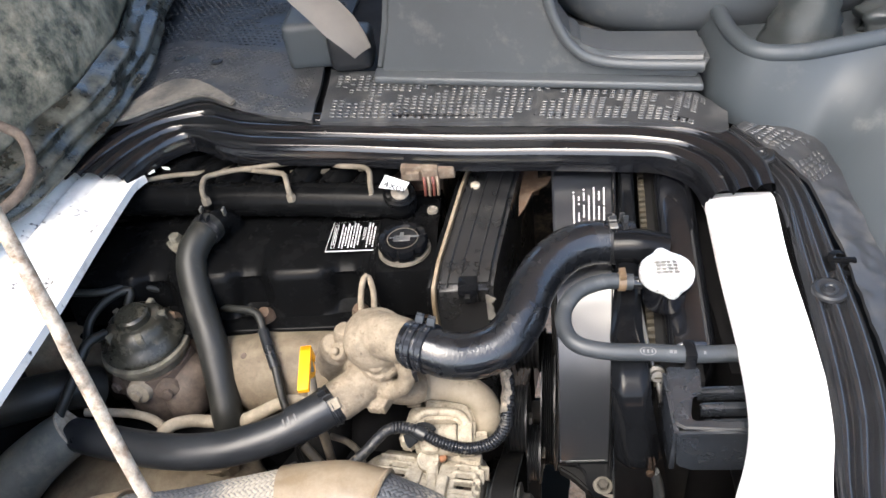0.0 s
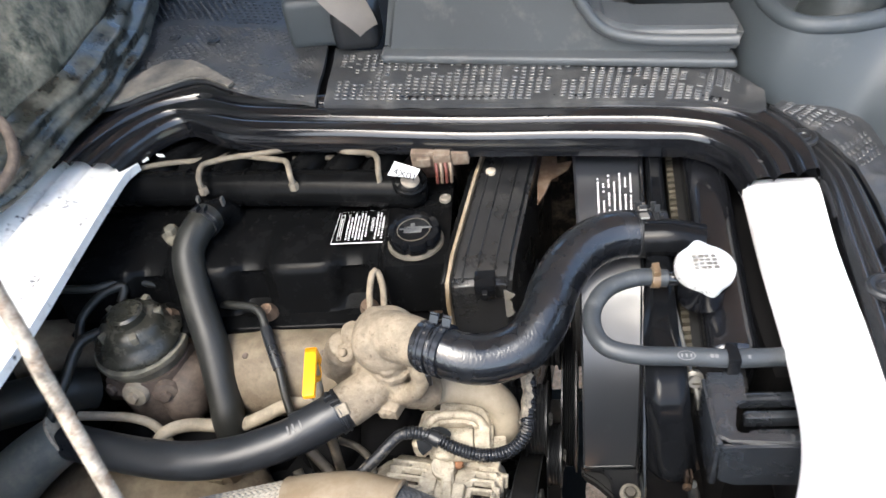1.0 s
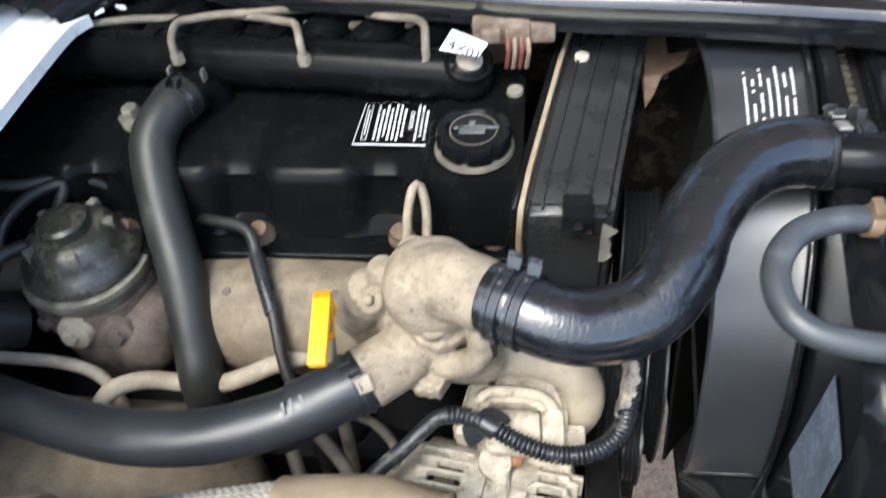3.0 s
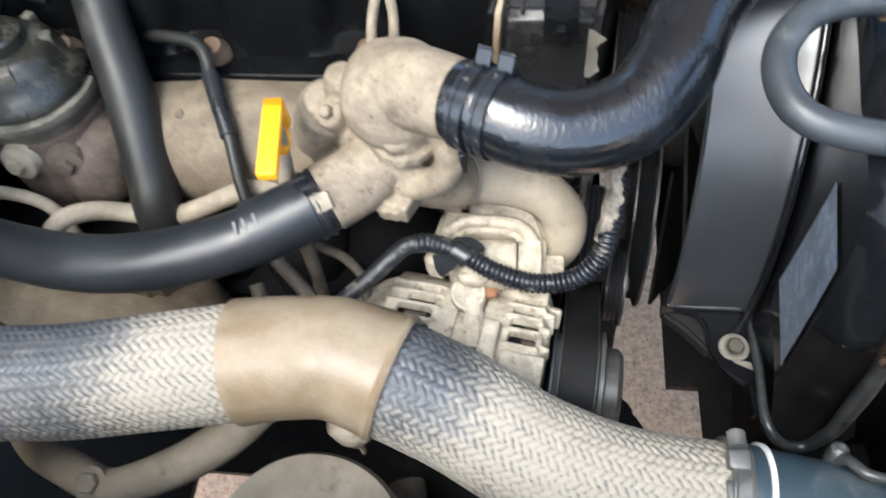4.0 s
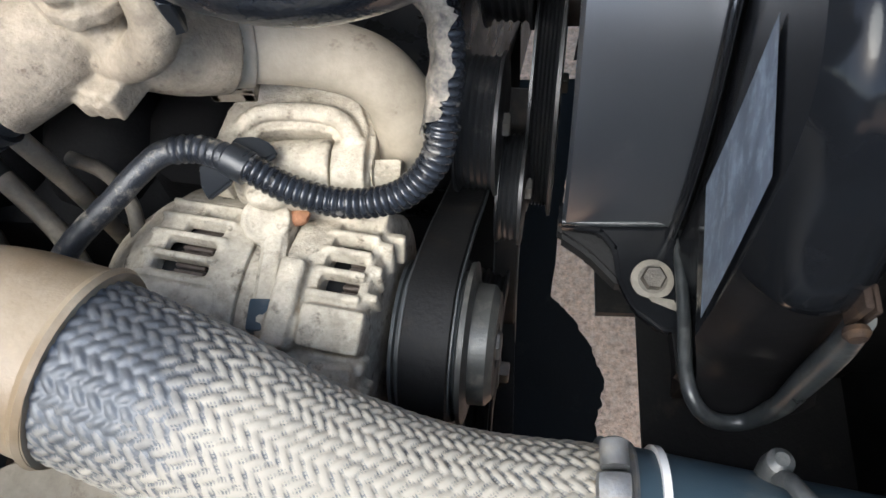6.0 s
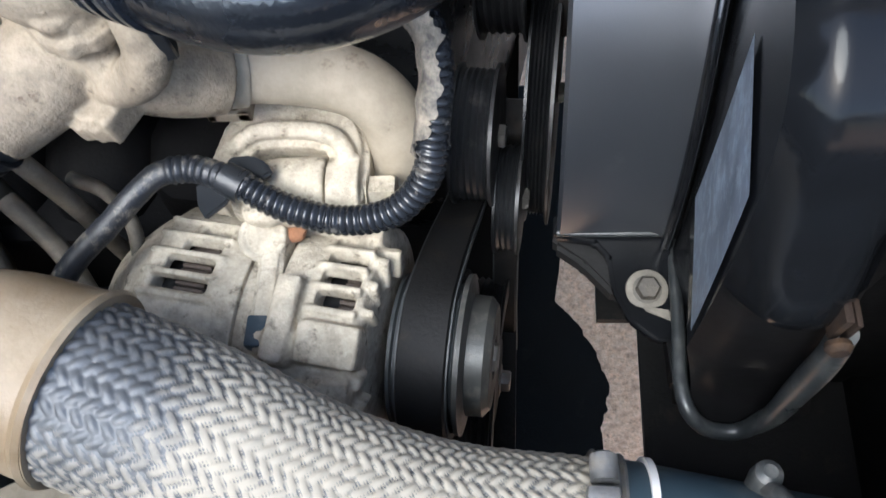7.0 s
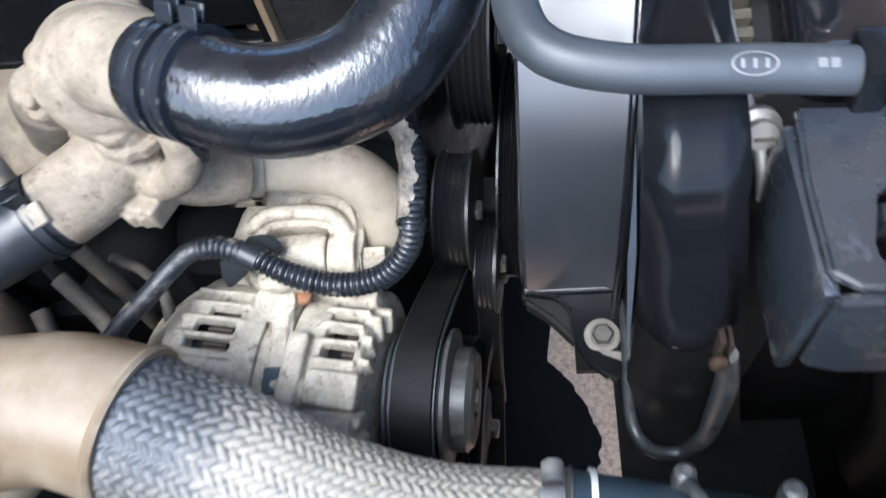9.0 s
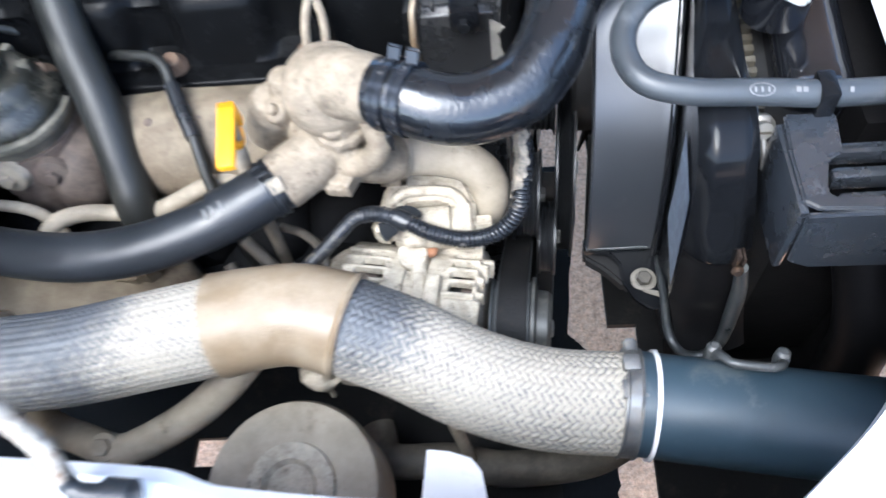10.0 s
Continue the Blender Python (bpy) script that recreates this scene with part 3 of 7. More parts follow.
def mats():
    rnd = random.Random(12)

    def studs(place, area, px, py, size, parent, mat, high=0.0011, stagger=0.5):
        """Low rounded bars in staggered rows, worn here and there."""
        s = Shape()
        (u0, u1), (v0, v1) = area
        lu = (place(1, 0.5) - place(0, 0.5)).length
        lv = (place(0.5, 1) - place(0.5, 0)).length
        rows = int((v1 - v0) * lv / py)
        cols = int((u1 - u0) * lu / px)
        for j in range(rows):
            for i in range(cols):
                u = u0 + (i + (stagger if j % 2 else 0.0)) * px / lu
                v = v0 + j * py / lv
                p = place(u, v)
                if noise.noise(p * 24.0) + 0.5 * noise.noise(p * 90.0) < -0.32:
                    continue
                a = (place(u + 0.004, v) - p).normalized()
                b = (place(u, v + 0.02) - p).normalized()
                h = high * rnd.uniform(0.7, 1.1)
                w, d = size[0] * 0.5, size[1] * 0.5
                up = Vector((0, 0, 1))
                low = [p + a * x * w + b * y * d for x, y in ((-1, -.6), (-.7, -1), (.7, -1), (1, -.6), (1, .6), (.7, 1), (-.7, 1), (-1, .6))]
                top = [p + (q - p) * 0.72 + up * h for q in low]
                s.add(low + top, [tuple(range(8, 16))] + [(c, (c + 1) % 8, 8 + (c + 1) % 8, 8 + c) for c in range(8)])
        o = part("studs", s, mat, parent)
        o["kind"] = "stuff"

    def soft(z, amp, lift=0.0):
        return lambda x, y, u, v: z + amp * noise.noise(Vector((x * 14, y * 18, z))) + amp * 0.5 * noise.noise(Vector((x * 40, y * 40, 3 + z))) + lift * (1 - v) ** 3
    base = thing("floor_mat", "worn black studded rubber mat with a dusty tan folded corner", "floor mat", (-0.4, 1.25, 1.02))
    front = [(-0.556, 1.178), (-0.525, 1.178), (-0.465, 1.212), (-0.408, 1.238), (-0.352, 1.203), (-0.290, 1.172), (-0.217, 1.148)]
    back = [(-0.56, 1.42), (-0.52, 1.445), (-0.45, 1.430), (-0.39, 1.412), (-0.33, 1.392), (-0.28, 1.360), (-0.224, 1.300)]
    sh, place = sheet(front, back, soft(1.024, 0.004))
    part("mat", sh, M_MAT, base)
    studs(place, ((0.05, 0.97), (0.36, 0.97)), 0.0108, 0.0070, (0.0088, 0.0046), base, M_MAT)
    studs(place, ((0.55, 0.97), (0.04, 0.34)), 0.0108, 0.0070, (0.0088, 0.0046), base, M_MAT)
    sh, place = sheet([(-0.552, 1.172), (-0.520, 1.176), (-0.468, 1.208), (-0.410, 1.234), (-0.372, 1.214), (-0.350, 1.199)], [(-0.542, 1.195), (-0.515, 1.235), (-0.480, 1.285), (-0.440, 1.290), (-0.400, 1.262), (-0.345, 1.210)], soft(1.031, 0.003), 40, 10, 0.004)
    part("folded_corner", sh, M_MATD, base, "dusty tan flattened mat corner")
    for p in ((-0.49, 1.375), (-0.418, 1.352)):
        s = Shape()
        lathe(s, (p[0], p[1], 1.024), (0, 0, 1), [(0, 0.0105), (0.003, 0.010), (0.0035, 0.007), (0.002, 0.006), (0.002, 0.0)], 20)
        part("rivet", s, M_GUNMETAL, base, "dull fixing rivet")
    base = thing("rear_floor_mat", "black finely ribbed rubber mat behind the hatch", "floor mat", (-0.4, 1.5, 1.01))
    sh, place = sheet([(-0.60, 1.40), (-0.45, 1.42), (-0.30, 1.38), (-0.22, 1.33)], [(-0.60, 1.90), (-0.45, 1.90), (-0.30, 1.90), (-0.2, 1.90)], soft(1.014, 0.002), 60, 30)
    part("mat", sh, M_RUBBERB, base)
    studs(place, ((0.02, 0.98), (0.02, 0.60)), 0.0115, 0.0105, (0.0085, 0.0036), base, M_RUBBERB, 0.0016)
    base = thing("floor_mat", "black studded rubber mat strip with scuffed silver wear", "floor mat", (0.05, 1.2, 1.02))
    sh, place = sheet([(-0.205, 1.145), (-0.017, 1.119), (0.10, 1.103), (0.211, 1.090), (0.278, 1.076), (0.326, 1.050), (0.338, 1.058)],
                      [(-0.212, 1.295), (-0.017, 1.255), (0.10, 1.228), (0.20, 1.205), (0.27, 1.185), (0.315, 1.15), (0.345, 1.095)], soft(1.022, 0.0025), 90, 16)
    part("mat", sh, M_MAT, base)
    studs(place, ((0.03, 0.95), (0.10, 0.95)), 0.0108, 0.0070, (0.0086, 0.0050), base, M_STUD, 0.0014, 0.0)
    base = thing("floor_mat", "wrinkled dusty rubber mat beside the console", "floor mat", (0.42, 0.8, 1.0))
    sh, place = sheet([(0.350, 1.078), (0.378, 1.040), (0.398, 0.995), (0.409, 0.95), (0.407, 0.84), (0.399, 0.726), (0.386, 0.64), (0.358, 0.56), (0.34, 0.47)],
                      [(0.372, 1.098), (0.425, 1.078), (0.452, 1.050), (0.455, 0.98), (0.452, 0.85), (0.444, 0.74), (0.430, 0.64), (0.41, 0.56), (0.40, 0.47)],
                      lambda x, y, u, v: 1.006 - 0.016 * v * min(1.0, u * 3) + 0.005 * noise.noise(Vector((x * 30, y * 22, 1))) + 0.003 * noise.noise(Vector((x * 70, y * 60, 5))), 120, 14)
    part("mat", sh, M_MAT, base)
    studs(place, ((0.02, 0.24), (0.12, 0.96)), 0.0108, 0.0070, (0.0088, 0.0046), base, M_STUD, 0.0014, 0.0)
    s = Shape()
    lathe(s, (0.399, 0.826, 0.998), (0.3, -0.2, 1), [(0, 0.017), (0.007, 0.016), (0.008, 0.011), (0.003, 0.010), (0.003, 0.006), (0.009, 0.005), (0.009, 0.0)], 24)
    box(s, 0.385, 0.414, 0.822, 0.829, 1.000, 1.009, 0.002)
    part("fixing", s, M_COVER, base, "black plastic mat fixing")


M_BOOTR = material("dark_rubber_boot", (0.10, 0.112, 0.105), 0.5, 0.0, 0.25, 600, 16, 0.25, (0.25, 0.235, 0.195), 0.28)
M_CONSOLE = material("smooth_console_plastic", (0.041, 0.050, 0.057), 0.52, 0.0, 0.10, 1600, 9, 0.12, (0.13, 0.135, 0.13), 0.17)


M_BOOT = material("grey_gaiter_vinyl", (0.036, 0.042, 0.043), 0.42, 0.0, 0.2, 600, 14, 0.25, (0.11, 0.11, 0.10), 0.2)


def trims():
    # plastic side cover of the next seat, at a slight angle to the hatch
    def slant(s):
        s.v = [(x, y - 0.030 - 0.20 * x, z) for x, y, z in s.v]
        return s
    base = thing("seat_side_cover", "blue-grey plastic seat side cover with scuffs", "seat cover", (0.1, 1.3, 1.02))
    s = Shape()
    prism(s, [(-0.135, 1.026), (0.325, 1.026), (0.338, 1.068), (0.20, 1.066), (0.160, 1.080), (0.135, 1.12), (0.115, 1.20), (0.10, 1.40), (-0.06, 1.40), (-0.11, 1.12)], "xz", 1.26, 1.34, 0.010, 3)
    part("panel", slant(s), M_PLASTIC, base)
    s = Shape()
    tube(s, [(0.324, 1.250, 1.058), (0.25, 1.252, 1.056), (0.20, 1.254, 1.058), (0.165, 1.255, 1.070), (0.138, 1.257, 1.104), (0.118, 1.258, 1.17), (0.104, 1.258, 1.30)], 0.0075, 14)
    part("raised_edge", slant(s), M_PLASTIC, base, "raised rounded edge")
    s = Shape()
    box(s, -0.135, 0.325, 1.238, 1.27, 1.024, 1.036, 0.005, 3)
    part("lower_lip", slant(s), M_PLASTIC, base)
    # cushion behind
    s = Shape()
    lump(s, (0.40, 1.40, 1.12), (0.28, 0.17, 0.11), 3, 0.03, 4)
    dr = thing("driver_seat", "smooth dark seat base behind the side cover", "seat", (0.40, 1.40, 1.01))
    part("cushion", s, M_PLASTIC, dr)
    s = Shape()
    box(s, 0.15, 0.62, 1.30, 1.55, 1.006, 1.06, 0.02, 3)
    part("plinth", s, M_RUBBER, dr, "dark plinth")
    # belt buckle stalk
    base = thing("seat_belt_buckle", "brown-grey webbing belt on a black plastic stalk", "seat belt", (-0.2, 1.3, 1.03))
    s = Shape()
    box(s, -0.280, -0.200, 1.30, 1.40, 1.022, 1.098, 0.012, 3)
    part("housing", s, M_CONSOLE, base, "dark plastic stalk housing")
    s = Shape()
    box(s, -0.208, -0.140, 1.275, 1.33, 1.024, 1.086, 0.016, 3)
    part("stalk", s, M_RUBBERB, base, "black flexible stalk")
    line = spline([(-0.150, 1.268, 1.062), (-0.162, 1.262, 1.09), (-0.195, 1.266, 1.135), (-0.25, 1.275, 1.20), (-0.32, 1.29, 1.28)], 0.008)
    vs, fs = [], []
    for p in line:
        w = 0.016 + 0.012 * min(1.0, (p.z - 1.06) / 0.05)
        for k in range(7):
            t = k / 3 - 1
            vs.append((p.x + t * w * 0.85, p.y - 0.004 * t * t, p.z + t * w * 0.5))
        for k in range(6, -1, -1):
            t = k / 3 - 1
            vs.append((p.x + t * w * 0.85, p.y - 0.004 * t * t + 0.002, p.z + t * w * 0.5))
    for i in range(len(line) - 1):
        for j in range(14):
            fs.append((i * 14 + j, i * 14 + (j + 1) % 14, i * 14 + 14 + (j + 1) % 14, i * 14 + 14 + j))
    part("webbing", Shape().add(vs, fs), M_STRAP, base, "brown-grey webbing loop", sharp=80)
    # console with lever boots in a rimmed recess
    base = thing("centre_console", "blue-grey plastic console with lever boot recess", "console", (0.6, 1.2, 1.0))
    lower = [(0.322, 1.34, 0.99), (0.324, 1.22, 0.99), (0.332, 1.145, 0.993), (0.360, 1.098, 0.998), (0.41, 1.076, 0.996), (0.446, 1.050, 0.993), (0.452, 0.96, 0.985), (0.448, 0.85, 0.975), (0.435, 0.70, 0.96), (0.41, 0.45, 0.93)]
    upper = [(0.350, 1.36, 1.09), (0.348, 1.22, 1.09), (0.353, 1.150, 1.09), (0.372, 1.108, 1.09), (0.415, 1.098, 1.09), (0.470, 1.105, 1.091), (0.560, 1.120, 1.093), (0.70, 1.12, 1.10), (0.85, 1.0, 1.11), (0.95, 0.75, 1.10)]
    lo, up = spline(lower, 0.004), spline(upper, 0.004)
    n = 120
    lo = [lo[round(k * (len(lo) - 1) / n)] for k in range(n + 1)]
    up = [up[round(k * (len(up) - 1) / n)] for k in range(n + 1)]
    vs, w = [], 14
    for a, b in zip(lo, up):
        wide = (b - a).length
        for k in range(14):
            t = k / 13
            vs.append(a.lerp(b, t) + Vector((-0.3, -0.25, 0.7)) * (0.10 * wide * math.sin(math.pi * t)))
    s = Shape().add(vs, [(i * w + j, (i + 1) * w + j, (i + 1) * w + j + 1, i * w + j + 1) for i in range(n) for j in range(w - 1)])
    part("body", s, M_CONSOLE, base, sharp=80)
    s = Shape()
    tube(s, [Vector(p) + Vector((0.006, 0.006, 0.004)) for p in upper[:8]], 0.0105, 14)
    part("boot_rim", s, M_CONSOLE, base, "raised plastic rim")
    s = Shape()
    prism(s, [(0.356, 1.40), (0.356, 1.15), (0.378, 1.114), (0.47, 1.112), (0.70, 1.13), (0.95, 1.1), (0.95, 1.40)], "xy", 1.045, 1.065, 0.004)
    part("recess_floor", s, M_CONSOLE, base)
    s = Shape()
    ax, seg = Vector((0.45, 1.185, 1.066)), 40
    prof = [(0.0, 0.052), (0.012, 0.050), (0.020, 0.043), (0.030, 0.045), (0.045, 0.036), (0.055, 0.037), (0.075, 0.028), (0.10, 0.026), (0.14, 0.018)]
    vs = []
    for h, r in prof:
        for i in range(seg):
            a = 2 * math.pi * i / seg
            rr = r * (1 + 0.10 * noise.noise(Vector((math.cos(a) * 2, math.sin(a) * 2, h * 30))))
            vs.append(ax + Vector((rr * math.cos(a) + h * 0.1, rr * math.sin(a), h)))
    s.add(vs, [(j * seg + i, j * seg + (i + 1) % seg, (j + 1) * seg + (i + 1) % seg, (j + 1) * seg + i) for j in range(len(prof) - 1) for i in range(seg)])
    part("lever_boot", s, M_BOOT, base, "folded grey vinyl gaiter", sharp=80)
    s = Shape()
    lump(s, (0.60, 1.195, 1.085), (0.075, 0.045, 0.035), 9, 0.35, 4, freq=2.6)
    part("lever_boot", s, M_BOOT, base, "crumpled grey vinyl gaiter", sharp=80)
    return base


def seat():
    base = thing("passenger_seat", "tipped-up seat, dusty olive-black vinyl underside", "seat", (-0.62, 0.9, 1.0))
    edge = spline([(-0.60, 0.72, 0), (-0.588, 0.86, 0), (-0.571, 0.925, 0), (-0.550, 0.972, 0), (-0.540, 1.033, 0), (-0.534, 1.095, 0), (-0.519, 1.163, 0), (-0.521, 1.267, 0), (-0.530, 1.366, 0), (-0.572, 1.56, 0), (-0.60, 1.75, 0)], 0.01)

    def face(name, profile, mat, label, wob):
        vs, w = [], len(profile)
        for i, p in enumerate(edge):
            for dx, z in profile:
                k = noise.noise(Vector((p.y * 7, z * 30, 2))) * wob + noise.noise(Vector((p.y * 18, z * 20, 7))) * wob * 0.5
                vs.append((p.x + dx + k, p.y, z + 0.05 * max(0.0, 0.95 - p.y) + k * 0.4))
        fs = [(i * w + j, (i + 1) * w + j, (i + 1) * w + j + 1, i * w + j + 1) for i in range(len(edge) - 1) for j in range(w - 1)]
        part(name, Shape().add(vs, fs), mat, base, label, sharp=80)
    fold = [(-0.20, 1.035), (-0.03, 1.030), (0.0, 1.031)]
    for i in range(17):
        z = 1.034 + i * 0.004
        fold.append((0.004 + 0.0035 * math.sin(i * 1.25) - 0.0003 * i * i * 0.5, z))
    face("skirt", fold, M_SKIRT, "black folded vinyl skirt", 0.016)
    face("underside", [(-0.055, 1.070), (-0.042, 1.082), (-0.038, 1.10), (-0.040, 1.14), (-0.048, 1.18), (-0.062, 1.24), (-0.075, 1.32), (-0.095, 1.45), (-0.13, 1.62), (-0.20, 1.85), (-0.40, 1.86), (-0.45, 1.2), (-0.3, 1.06), (-0.1, 1.06)], M_VINYL, "dusty blotched olive underside", 0.010)
    s = Shape()
    tube(s, [(-0.545, 0.905, 1.075), (-0.523, 0.930, 1.085), (-0.515, 0.960, 1.100), (-0.530, 0.990, 1.125), (-0.560, 1.0, 1.14)], 0.0065, 12)
    part("latch_rod", s, M_RUST, base, "bent brown latch rod")


def prop_rod():
    base = thing("prop_rod", "worn white prop rod with rust spots", "prop rod", (-0.185, 0.488, 1.0))
    s = Shape()
    tube(s, [(-0.1845, 0.4950, 1.010), (-0.1835, 0.5040, 1.034), (-0.1920, 0.5125, 1.058), (-0.2100, 0.5230, 1.092), (-0.2330, 0.5620, 1.200), (-0.2510, 0.5930, 1.280), (-0.3350, 0.7300, 1.720)], 0.0051, 12)
    part("rod", s, M_ROD, base)
    s = Shape()
    tube(s, [(-0.1838, 0.5000, 1.022), (-0.184, 0.4945, 1.008), (-0.176, 0.4900, 1.004), (-0.160, 0.4890, 1.004)], 0.0055, 12)
    lathe(s, (-0.163, 0.4885, 1.006), (1, -0.1, 0), [(0, 0.009), (0.014, 0.009), (0.016, 0.006)], 16)
    part("foot", s, M_RUBBERB, base, "black rubber foot")


# ---- engine ----
M_ORANGED = material("dull_rusty_brown", (0.095, 0.058, 0.036), 0.85, 0.0, 0.35, 500, 30, 0.4, (0.17, 0.135, 0.10), 0.3)


def hose_clamp(parent, at, axis, r, width=0.010, mat=None, lug=(0, 0, 1)):
    s = Shape()
    m = mat or M_STEEL
    d = Vector(axis).normalized()
    p = Vector(at) - d * width / 2
    lathe(s, p, d, [(0, r), (0, r + 0.0020), (width * 0.3, r + 0.0020), (width * 0.35, r + 0.001), (width * 0.65, r + 0.001), (width * 0.7, r + 0.0020), (width, r + 0.0020), (width, r)], 32)
    u = Vector(lug) - d * Vector(lug).dot(d)
    u.normalize()
    w = d.cross(u)
    for k in (-1, 1):
        c = Vector(at) + u * (r + 0.004) + w * 0.0042 * k + d * width * 0.2 * k
        mm = Matrix(((w.x, d.x, u.x, c.x), (w.y, d.y, u.y, c.y), (w.z, d.z, u.z, c.z), (0, 0, 0, 1)))
        box(s, -0.0010, 0.0010, -width / 2, width / 2, -0.004, 0.006, 0.0005, 1, mm)
    return part("clamp", s, m, parent, "spring hose clamp")


def head_cover():
    base = thing("cylinder_head_cover", "satin black cylinder head cover with caution label", "engine cover", (-0.25, 1.0, 0.83))
    s = Shape()
    # cover as a swept section with scalloped near side
    xs = [-0.56 + i * 0.006 for i in range(88)]
    sect = [(0.918, 0.800), (0.918, 0.842), (0.930, 0.846), (0.933, 0.856), (0.937, 0.872), (0.944, 0.900), (0.948, 0.910), (0.956, 0.9155), (1.00, 0.917), (1.06, 0.917), (1.10, 0.910), (1.12, 0.88), (1.13, 0.80)]
    vs = []
    for x in xs:
        for j, (y, z) in enumerate(sect):
            k = 0.0
            for c in (-0.430, -0.296, -0.162):
                k += 1 / (1 + ((x - c) / 0.022) ** 6)
            kk = k if 3 <= j <= 7 else 0
            yy = y + 0.021 * kk * (1 if j < 6 else 0.6)
            zz = z - 0.010 * kk * (1 if 5 <= j <= 7 else 0)
            if x > -0.128:
                # raised filler end, square to the front
                e = min(1.0, (x + 0.128) / 0.012)
                if 4 <= j <= 10:
                    zz += 0.012 * e
                if 3 <= j <= 6:
                    yy -= 0.016 * e
            vs.append((x, yy, zz))
    w = len(sect)
    fs = [(i * w + j, (i + 1) * w + j, (i + 1) * w + j + 1, i * w + j + 1) for i in range(len(xs) - 1) for j in range(w - 1)]
    fs += [tuple(range(w)), tuple((len(xs) - 1) * w + j for j in range(w - 1, -1, -1))]
    s.add(vs, fs)
    part("cover", s, M_COVER, base, sharp=50)
    s = Shape()
    box(s, -0.56, -0.035, 0.908, 0.940, 0.834, 0.848, 0.004, 3)
    part("flange", s, M_COVER, base)
    s = Shape()
    box(s, -0.56, -0.035, 0.914, 0.936, 0.80, 0.833, 0.003)
    part("gasket", s, M_ORANGED, base, "rusty brown gasket edge")
    for x in (-0.415, -0.281, -0.148, -0.062):
        s = Shape()
        lathe(s, (x, 0.932, 0.846), (0, -0.35, 1), [(0, 0.013), (0.010, 0.012), (0.014, 0.009), (0.020, 0.008), (0.021, 0.0)], 18)
        part("bolt_boss", s, M_ORANGED, base, "dusty brown bolt boss")
    # label
    z = 0.9195
    lab = part("label_plate", prism(Shape(), [(-0.1920, 0.9805), (-0.1215, 0.9790), (-0.1192, 1.0415), (-0.1885, 1.0400)], "xy", z - 0.001, z, 0.0), M_LABELW, base, "black caution label with white frame")
    part("label_field", prism(Shape(), [(-0.1911, 0.9814), (-0.1224, 0.9799), (-0.1201, 1.0406), (-0.1876, 1.0391)], "xy", z, z + 0.0006, 0.0), M_COVER, lab)
    s = Shape()
    rnd = random.Random(5)
    def bar(x0, x1, y0, y1):
        s.add([(x0, y0, z + 0.0009), (x1, y0, z + 0.0009), (x1, y1, z + 0.0009), (x0, y1, z + 0.0009)], [(0, 1, 2, 3)])
    for i in range(12):
        x = -0.1745 + i * 0.0042
        if i in (7, 8):
            continue
        y = (0.986, 0.984, 0.990, 0.985)[i % 4]
        while y < (1.034, 1.028, 1.036, 1.030, 1.035)[i % 5]:
            ln = rnd.uniform(0.0010, 0.0034)
            bar(x, x + 0.0021, y, y + ln)
            y += ln + rnd.choice((0.0009, 0.0009, 0.0022))
    # outline of the drawing beside the text
    for x0, x1, y0, y1 in ((-0.1852, -0.1846, 0.986, 1.034), (-0.1806, -0.1800, 0.986, 1.034), (-0.1852, -0.1800, 0.9856, 0.9862), (-0.1852, -0.1800, 1.0338, 1.0344), (-0.1832, -0.1822, 0.992, 1.028)):
        bar(x0, x1, y0, y1)
    o = part("print", s, M_LABELW, lab)
    o["kind"] = "stuff"
    letters("CAUTION", 0.0056, Matrix(((0, 1, 0, -0.1430), (-1, 0, 0, 1.0255), (0, 0, 1, z + 0.0010), (0, 0, 0, 1))), lab, M_LABELW)
    # screw at the back corner
    s = Shape()
    lathe(s, (-0.047, 1.041, 0.93), (0, 0, 1), [(0, 0.008), (0.004, 0.0075), (0.005, 0.005), (0.003, 0.004), (0.003, 0.0)], 18)
    part("screw", s, M_ZINC, base)
    # filler cap
    cap = thing("oil_filler_cap", "black plastic oil filler cap with moulded symbol", "filler cap", (-0.080, 0.968, 0.930))
    s = Shape()
    n = 96
    prof = [(0.0, 0.030), (0.004, 0.0325), (0.014, 0.0325), (0.018, 0.031), (0.019, 0.024), (0.0165, 0.022), (0.0165, 0.0)]
    vs = []
    for h, r in prof:
        for i in range(n):
            a = 2 * math.pi * i / n
            k = 1 - (0.11 * max(0, math.cos(7 * a)) ** 6 if r > 0.029 else 0)
            vs.append((-0.080 + r * k * math.cos(a), 0.968 + r * k * math.sin(a), 0.930 + h))
    fs = [(j * n + i, j * n + (i + 1) % n, (j + 1) * n + (i + 1) % n, (j + 1) * n + i) for j in range(len(prof) - 1) for i in range(n)]
    s.add(vs, fs)
    part("cap", s, M_SHROUD, cap)
    s = Shape()
    lathe(s, (-0.080, 0.968, 0.9275), (0, 0, 1), [(0, 0.035), (0.003, 0.034), (0.004, 0.031)], 40)
    lathe(s, (-0.080, 0.968, 0.9464), (0, 0, 1), [(0, 0.0205), (0.0010, 0.0205), (0.0010, 0.0195), (0, 0.0195)], 40)
    part("gasket_ring", s, M_LINE, cap, "dirty tan seal")
    # symbol bars are greyer than the cap: its highlights put into the colour
    s = Shape()
    box(s, -0.092, -0.070, 0.962, 0.973, 0.9464, 0.9480, 0.0006, 1)
    box(s, -0.072, -0.058, 0.969, 0.972, 0.9464, 0.9480, 0.0005, 1)
    box(s, -0.084, -0.079, 0.973, 0.979, 0.9464, 0.9480, 0.0005, 1)
